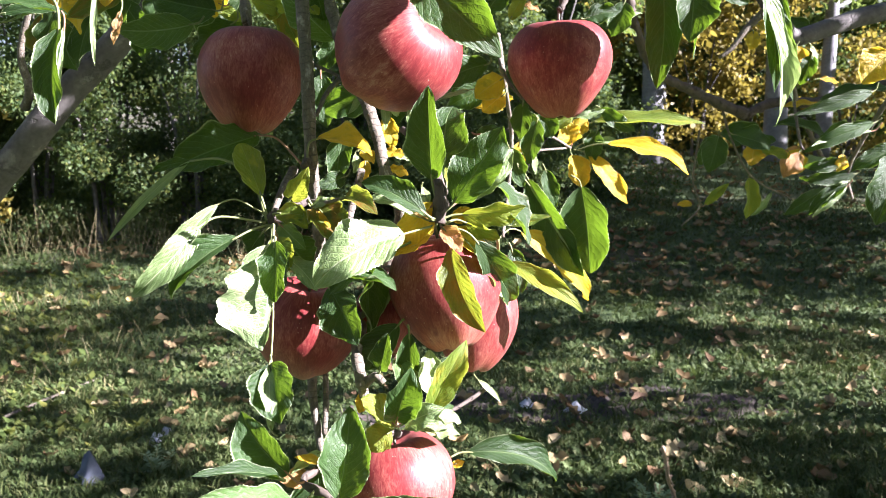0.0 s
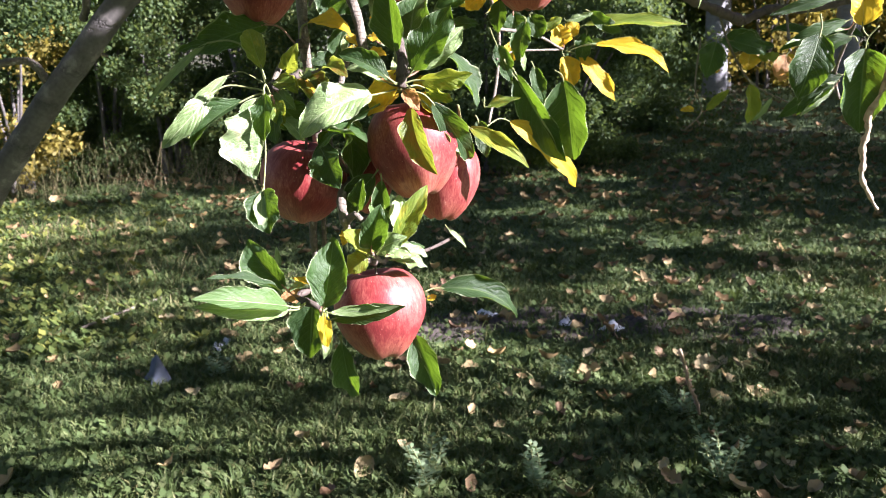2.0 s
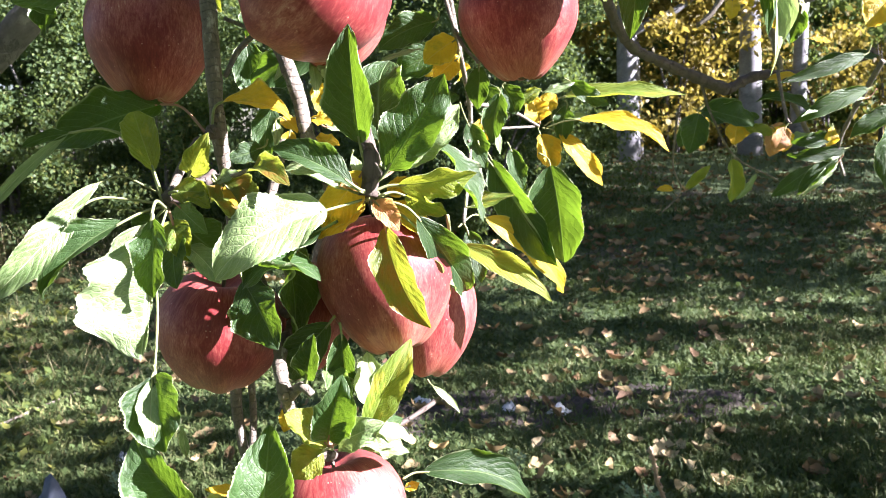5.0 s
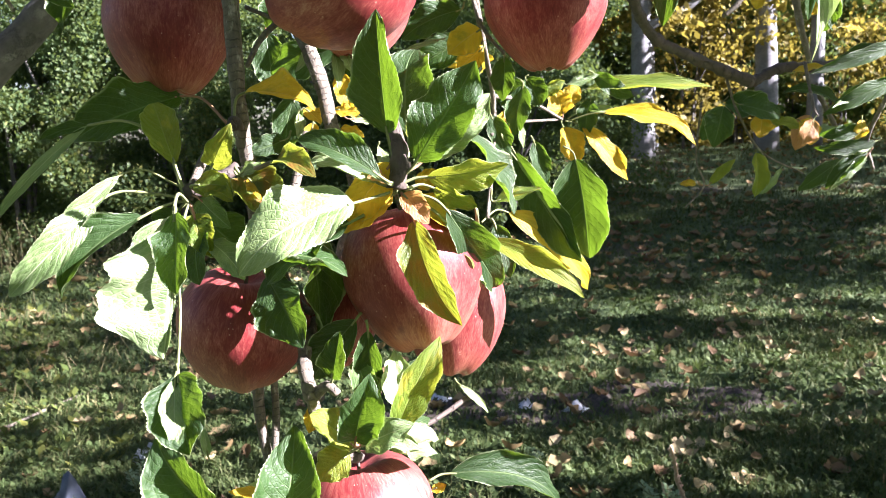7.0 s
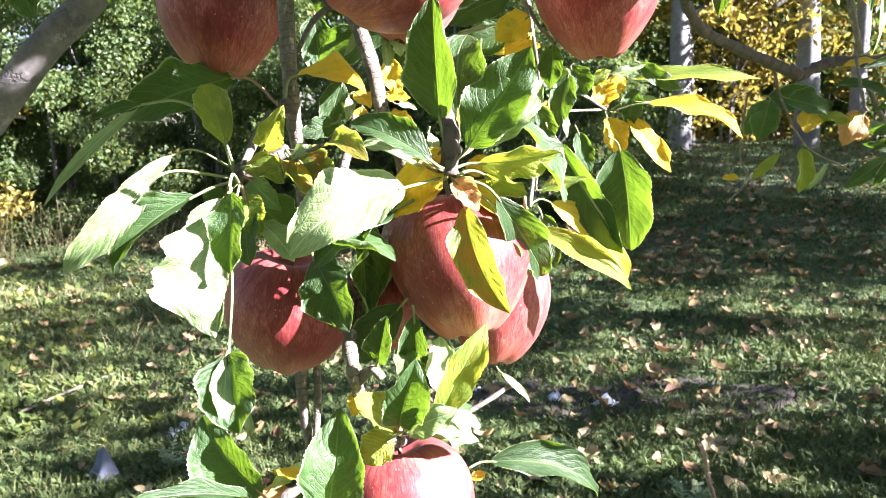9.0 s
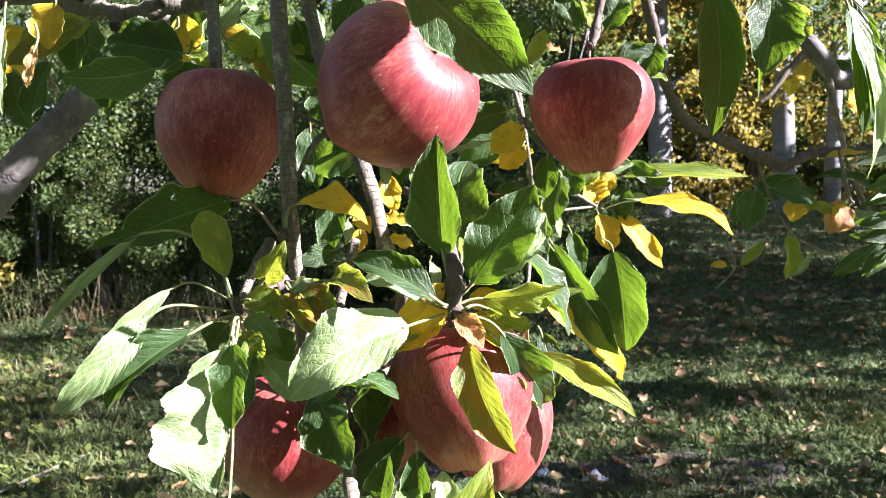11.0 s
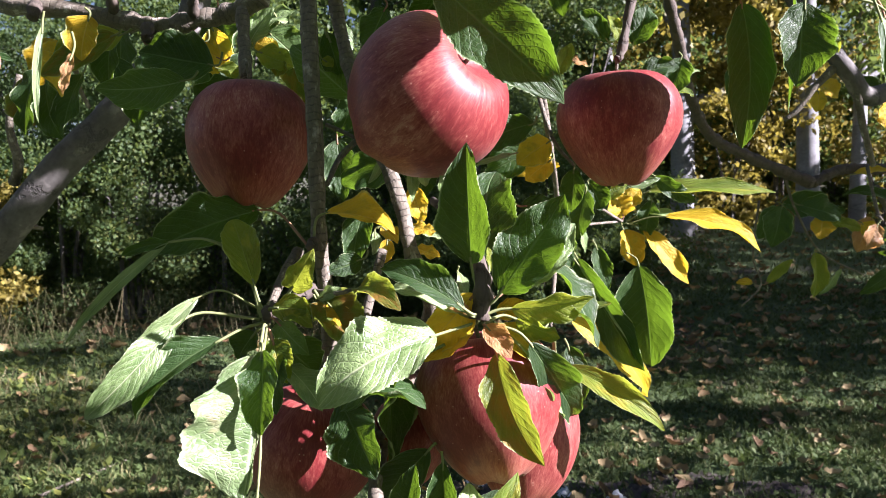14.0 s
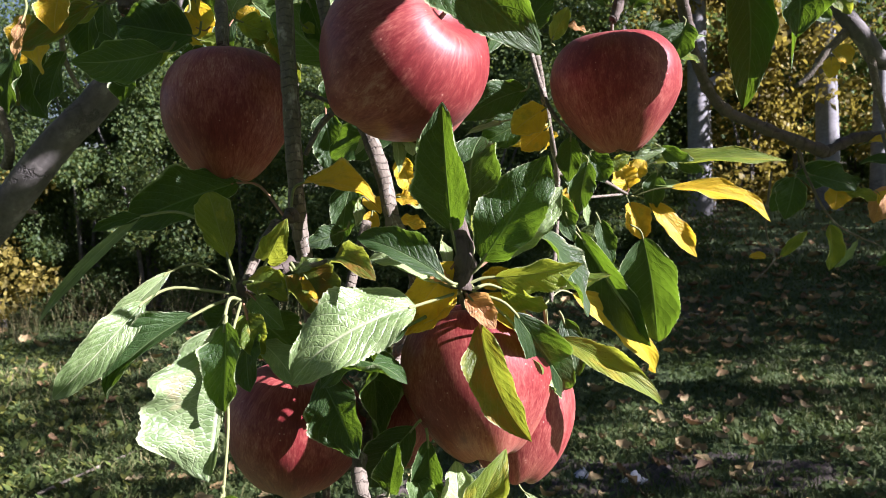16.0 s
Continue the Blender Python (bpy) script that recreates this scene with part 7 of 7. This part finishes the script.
leaf(tree_left, "green", (0.0254, 0.7200, 1.1545), (0.0234, 0.7200, 1.1609), (0.0496, 0.7200, 1.1916), 0.0262, (-0.25, -0.95, 0.05), 0.05, 14, 0, 0.6)
leaf(tree_left, "lime", (0.0500, 0.7400, 1.1568), (0.0479, 0.7400, 1.1612), (0.0615, 0.7400, 1.1868), 0.0153, (0.2, -0.95, 0.1), 0.05, 14, 0, 0.8)
leaf(tree_left, "green", (0.1784, 0.9000, 1.2044), (0.1810, 0.9000, 1.1990), (0.1672, 0.9000, 1.1618), 0.0303, (-0.25, -0.95, 0.05), 0.05, 14, 0, 0.6)
leaf(tree_left, "green", (0.2843, 0.9500, 1.2325), (0.2899, 0.9500, 1.2266), (0.3344, 0.9500, 1.2023), 0.0262, (-0.25, -0.95, 0.05), 0.05, 14, 0, 0.6)
leaf(tree_left, "lime", (0.3412, 1.0000, 1.2589), (0.3441, 1.0000, 1.2528), (0.3706, 1.0000, 1.2162), 0.0252, (-0.2, -0.95, 0.05), 0.05, 14, 0, 0.6)
stick(tree_left, "twig", [(0.0262, 0.7200, 1.1926), (0.0317, 0.7200, 1.1500), (0.0428, 0.7000, 1.1073), (0.0582, 0.7000, 1.0873)], 0.0022, 0.0012, twig_bark, 0.12)
stick(tree_left, "twig", [(-0.0595, 0.6800, 1.1190), (-0.0601, 0.6200, 1.0944), (-0.0540, 0.6000, 1.0850)], 0.0018, 0.0012, twig_bark, 0.12)
leaf(tree_left, "yellow", (-0.1505, 0.6500, 1.1653), (-0.1523, 0.6500, 1.1692), (-0.1718, 0.6500, 1.1784), 0.0156, (0.2, -0.9, 0.3), 0.05, 14, 0, 0.9)
leaf(tree_left, "lime", (-0.2044, 0.6600, 1.1633), (-0.2005, 0.6600, 1.1604), (-0.1764, 0.6600, 1.1516), 0.0135, (0.2, -0.9, 0.3), 0.05, 14, 0, 0.9)
leaf(tree_left, "green", (-0.2358, 0.6600, 1.1941), (-0.2381, 0.6600, 1.1883), (-0.2456, 0.6600, 1.1629), 0.0238, (-0.25, -0.95, 0.05), 0.05, 14, 0, 0.6)
leaf(tree_left, "yellow", (-0.2928, 0.6200, 1.1689), (-0.2969, 0.6200, 1.1654), (-0.3103, 0.6200, 1.1696), 0.0162, (0.1, -0.95, 0.1), 0.05, 14, 0, 0.8)
leaf(tree_left, "green", (-0.0843, 0.7000, 1.2175), (-0.0824, 0.7000, 1.2092), (-0.0984, 0.7000, 1.1767), 0.0279, (-0.25, -0.95, 0.05), 0.05, 14, 0, 0.6)
leaf(tree_left, "downy", (-0.1142, 0.6800, 1.2056), (-0.1137, 0.6800, 1.1976), (-0.1052, 0.6800, 1.1691), 0.0106, (0.5, -0.8, 0.3), 0.05, 14, 0, 0.8)
leaf(tree_left, "yellow", (0.0754, 0.7800, 1.1529), (0.0776, 0.7800, 1.1482), (0.0632, 0.7800, 1.1255), 0.0191, (0.1, -0.95, 0.1), 0.05, 14, 0, 0.9)
leaf(tree_left, "green", (0.1586, 0.9500, 1.0882), (0.1643, 0.9500, 1.0851), (0.2071, 0.9500, 1.0577), 0.0214, (-0.25, -0.95, 0.05), 0.05, 14, 0, 0.6)
leaf(tree_left, "green", (0.1583, 0.9500, 1.0649), (0.1611, 0.9500, 1.0590), (0.1549, 0.9500, 1.0181), 0.0238, (-0.25, -0.95, 0.05), 0.05, 14, 0, 0.6)
leaf(tree_left, "downy", (0.1311, 0.9400, 1.0770), (0.1350, 0.9400, 1.0740), (0.1682, 0.9400, 1.0817), 0.0118, (0.4, -0.7, 0.5), 0.05, 14, 0, 0.8)

# small leaves at the lowest spur and along the twigs
leaf(tree_left, "downy", (-0.0255, 0.4750, 0.9062), (-0.0230, 0.4750, 0.9032), (-0.0386, 0.4720, 0.8842), 0.0107, (0.5, -0.8, 0.4), 0.05, 10, 0, 0.9)
leaf(tree_left, "fresh", (-0.0386, 0.4780, 0.9169), (-0.0356, 0.4780, 0.9146), (-0.0243, 0.4700, 0.8885), 0.0158, (0.2, -0.95, 0.1), 0.05, 20, 0, 0.9)
leaf(tree_left, "downy", (-0.0312, 0.4700, 0.8734), (-0.0280, 0.4680, 0.8739), (-0.0013, 0.4600, 0.8717), 0.0119, (0.4, -0.6, 0.7), 0.05, 12, 0, 0.8)
leaf(tree_left, "green", (-0.0494, 0.4680, 0.9039), (-0.0461, 0.4660, 0.9081), (-0.0397, 0.4600, 0.9347), 0.0175, (-0.25, -0.95, 0.05), 0.06, 22, 0, 0.8)
leaf(tree_left, "yellow", (-0.0554, 0.4750, 0.8949), (-0.0574, 0.4750, 0.8918), (-0.0608, 0.4700, 0.8778), 0.0100, (0.2, -0.9, 0.3), 0.05, 12, 0, 0.9)
leaf(tree_left, "downy", (-0.0919, 0.4780, 1.0154), (-0.0890, 0.4760, 1.0134), (-0.0740, 0.4700, 1.0189), 0.0078, (0.3, -0.8, 0.5), 0.05, 10, 0, 0.9)
leaf(tree_left, "lime", (-0.1085, 0.4780, 1.0110), (-0.1040, 0.4740, 1.0093), (-0.0887, 0.4600, 1.0022), 0.0127, (0.2, -0.8, 0.5), 0.05, 14, 0, 0.9)
leaf(tree_left, "yellow", (-0.0876, 0.4760, 1.0134), (-0.0832, 0.4720, 1.0116), (-0.0721, 0.4600, 0.9994), 0.0119, (0.3, -0.8, 0.5), 0.05, 14, 0, 0.9)
leaf(tree_left, "fresh", (-0.1132, 0.4750, 1.0041), (-0.1084, 0.4700, 1.0025), (-0.0898, 0.4550, 0.9894), 0.0140, (0.0, -0.9, 0.4), 0.05, 14, 0, 0.8)
leaf(tree_left, "green", (-0.0704, 0.5200, 1.0349), (-0.0736, 0.5200, 1.0302), (-0.0923, 0.5100, 1.0240), 0.0139, (-0.25, -0.95, 0.05), 0.05, 14, 0, 0.6)

# leaves hanging under the knobbly branch
hr = np.random.RandomState(55)
for k in range(20):
    p = np.array([-0.40 + 0.24 * hr.rand(), 0.66 + 0.10 * hr.rand(), 1.165 + 0.055 * hr.rand()])
    d = np.array([0.055 * (hr.rand() - 0.5), 0.02 * (hr.rand() - 0.5), -0.035 - 0.025 * hr.rand()])
    kind = ("green", "green", "mottled", "green", "yellow", "green", "lime")[k % 7]
    leaf(tree_left, kind, tuple(p - d * 0.25), tuple(p), tuple(p + d), 0.026 + 0.014 * hr.rand(), (-0.4 * hr.rand(), -0.95, 0.1), 0.05, 14, 0, 0.7)

# leaves that keep the sun off the apples in the shade
leaf(tree_left, "green", (-0.0250, 0.4650, 0.9920), (-0.0330, 0.4660, 0.9880), (-0.0800, 0.4760, 0.9560), 0.0330, (0.55, -0.35, 0.75), 0.05, 10, 0, 0.5)
leaf(tree_left, "green", (-0.0100, 0.5350, 1.2050), (-0.0150, 0.5330, 1.1960), (-0.0500, 0.5250, 1.1500), 0.0420, (0.80, -0.30, 0.45), 0.04, 12, 0, 0.5)
leaf(tree_left, "green", (0.0250, 0.5250, 1.2350), (0.0220, 0.5230, 1.2250), (-0.0100, 0.5150, 1.1750), 0.0420, (0.80, -0.30, 0.45), 0.04, 12, 0, 0.5)
leaf(tree_left, "green", (0.0280, 0.4980, 1.2150), (0.0220, 0.5000, 1.2020), (-0.0300, 0.5050, 1.1440), 0.0460, (0.80, -0.30, 0.45), 0.03, 8, 0, 0.4)
leaf(tree_left, "green", (0.0060, 0.5220, 1.2480), (0.0020, 0.5200, 1.2380), (-0.0380, 0.5060, 1.1800), 0.0460, (0.80, -0.30, 0.45), 0.03, 8, 0, 0.4)
leaf(tree_left, "green", (0.0100, 0.4900, 1.0300), (0.0260, 0.4920, 1.0330), (0.0500, 0.4780, 0.9880), 0.0420, (0.86, -0.22, 0.45), 0.05, 8, 0, 0.4)
leaf(tree_left, "green", (-0.0240, 0.5020, 1.2180), (-0.0216, 0.5016, 1.2130), (0.0010, 0.4966, 1.1700), 0.0300, (0.85, -0.19, 0.49), 0.02, 6, 0, 0.3)
leaf(tree_left, "green", (0.0873, 0.375, 1.1871), (0.0788, 0.382, 1.1862), (0.0666, 0.4421, 1.2307), 0.0420, (0.85, -0.19, 0.49), 0.02, 6, 0, 0.3)
leaf(tree_left, "mottled", (0.0150, 0.5450, 1.2300), (0.0120, 0.5430, 1.2200), (-0.0200, 0.5500, 1.1650), 0.0400, (0.85, -0.10, 0.45), 0.04, 12, 0, 0.5)

# ---- apples ----
def apple(centre, wide, high, stem_way, spin, seed, stem=0.018, label="", taper=0.13):
    """One apple: lobed body with a stem cavity and an eye basin, stem and eye as parts. stem_way: where its stem end points."""
    r = np.random.RandomState(seed)
    rows, cols = 30, 40
    V, F = [], []
    skew = 0.05 * (r.rand() - 0.5)
    lob = r.rand() * 6.28
    for i in range(rows + 1):
        p = math.pi * i / rows
        for j in range(cols):
            a = 2 * math.pi * j / cols
            s, c = math.sin(p), math.cos(p)
            rad = s ** 0.86 * (1 + taper * c) * (1 - taper * max(0.0, -c) ** 1.5)
            z = c * (0.97 + 0.03 * abs(c))
            z -= 0.26 * math.exp(-(s / 0.25) ** 2) if c > 0 else 0
            z += 0.20 * math.exp(-(s / 0.24) ** 2) if c < 0 else 0
            f = 1 + 0.035 * math.cos(5 * a + lob) * max(0.0, -c) * s * 2 + 0.02 * math.cos(2 * a + lob) + 0.012 * math.cos(3 * a)
            low = 1 + 0.03 * math.cos(5 * a + lob) * max(0.0, -c)
            V.append((0.5 * wide * rad * f, a, 0.5 * high * z * low))
    V = np.array([(q * math.cos(a) + skew * z, q * math.sin(a), z) for q, a, z in V])
    F = [(i * cols + j, (i + 1) * cols + j, (i + 1) * cols + (j + 1) % cols, i * cols + (j + 1) % cols) for i in range(rows) for j in range(cols)]
    ob = mesh_object("apple", V, F, apple_skin)
    ob.matrix_world = Matrix.Translation(centre) @ Vector(stem_way).to_track_quat("Z", "Y").to_matrix().to_4x4() @ pose(0, 0, 0, 0, 0, spin)
    tagged(ob, label or "ripe red apple with pale dots hanging on the tree", "apple", "apples on the tree")
    top = 0.5 * high * 0.70
    sv, sf, su = tube([(0, 0, top - 0.004), (0.001, 0.001, top + stem * 0.5), (0.003, 0.001, top + stem)], 0.0010, 0.0013, 7, 5, 0.1, seed)
    part = mesh_object("stem", sv, sf, twig_bark, None, su)
    part.parent = ob
    tagged(part, "thin woody stem")
    ev, ef, eu = tube([(0, 0, -0.5 * high * 0.72), (0, 0, -0.5 * high * 0.84), (0.0005, 0, -0.5 * high * 0.93)], 0.0035, 0.0016, 5, 3, 0.5, seed)
    eye = mesh_object("calyx", ev, ef, eye_mat, None, eu)
    eye.parent = ob
    tagged(eye, "dry brown calyx")
    return ob


apple((-0.1485, 0.5650, 1.0975), 0.0752, 0.0815, (0.02, 0.06, 1), 20, 1, 0.022, "dark red apple in the shade beside a grey branch", 0.14)
apple((-0.0345, 0.4750, 1.1110), 0.0800, 0.0790, (0.74, -0.46, 0.50), 60, 2, 0.02, "large red apple, half sunlit, tilted on its spur")
apple((0.0860, 0.6550, 1.1099), 0.0848, 0.0844, (-0.03, -0.03, 1), 110, 3, 0.022, "red apple with a leaf's shadow across its sunlit side", 0.20)
apple((-0.1045, 0.5160, 0.9235), 0.0735, 0.0730, (0.15, -0.1, 1), 200, 4, 0.02, "dull red apple with pale dots in the leaf shade")
apple((-0.0045, 0.5000, 0.9535), 0.0750, 0.0840, (-0.12, 0.05, 1), 250, 5, 0.022, "tall red apple with a yellowish base in the hanging cluster")
apple((0.0160, 0.5450, 0.9215), 0.0600, 0.0760, (0.1, 0.1, 1), 300, 6, 0.02, "sunlit pink-red apple pressed behind another in the cluster")
apple((-0.0532, 0.5450, 0.9195), 0.0466, 0.0586, (0.2, 0.0, 1), 340, 7, 0.02, "small orange-red apple wedged in the cluster")
apple((-0.0385, 0.5050, 0.8095), 0.0810, 0.0830, (-0.1, 0.10, 1), 30, 8, 0.024, "bright red sunlit apple hanging lowest on the branch")
apple((-0.0373, 0.6000, 1.1097), 0.0638, 0.0674, (0.2, 0.1, 1), 70, 9, 0.02, "red apple hidden behind a larger one")

# ---- limbs ----
stick(tree_left, "limb", [(-1.05, 0.95, -0.05), (-1.0, 0.94, 0.35), (-0.72, 0.90, 0.78), (-0.5726, 0.8800, 0.9600), (-0.4937, 0.8700, 1.0411), (-0.4373, 0.8700, 1.1033), (-0.3919, 0.8750, 1.1463), (-0.3496, 0.8800, 1.1952), (-0.3058, 0.9000, 1.2616), (-0.3000, 0.9500, 1.4735)], 0.0195, 0.0140, limb_bark, 0.05, label="smooth grey limb")
stick(tree_left, "twig", [(-0.4897, 0.8750, 1.0881), (-0.4750, 0.8600, 1.1079), (-0.4763, 0.8500, 1.1449), (-0.4577, 0.8400, 1.1898)], 0.0055, 0.003, twig_bark, 0.2)
stick(tree_left, "twig", [(-0.5457, 0.8700, 1.0073), (-0.5570, 0.8600, 1.0318), (-0.5752, 0.8500, 1.0357), (-0.6250, 0.8400, 1.0260)], 0.006, 0.004, twig_bark, 0.2)
stick(tree_left, "twig", [(-0.4943, 0.8750, 1.0486), (-0.4747, 0.8700, 1.0445), (-0.4641, 0.8800, 1.0408)], 0.0035, 0.002, twig_bark, 0.2)
stick(tree_right, "limb", [(1.75, 1.75, -0.05), (1.72, 1.6, 0.6), (1.0663, 1.3500, 1.2058), (0.7507, 1.2000, 1.2474), (0.5640, 1.1200, 1.2136), (0.4852, 1.0900, 1.1916), (0.4307, 1.0700, 1.1769), (0.4066, 1.0600, 1.2004), (0.3706, 1.0600, 1.2486), (0.3217, 1.0500, 1.3192), (0.2568, 1.0000, 1.4384)], 0.0150, 0.0085, limb_bark, 0.04, label="smooth grey limb")
stick(tree_right, "twig", [(0.3903, 1.0600, 1.2106), (0.3648, 1.0600, 1.1854), (0.3488, 1.0600, 1.1630), (0.3326, 1.0600, 1.1503)], 0.005, 0.0025, twig_bark, 0.2)
stick(tree_right, "twig", [(0.4132, 1.0600, 1.1840), (0.4223, 1.0600, 1.1382), (0.4383, 1.0700, 1.0956)], 0.005, 0.003, twig_bark, 0.2)
stick(tree_right, "twig", [(0.5072, 1.2200, 1.0734), (0.5397, 1.2400, 1.0261), (0.5811, 1.2600, 0.9688)], 0.004, 0.003, twig_bark, 0.2)
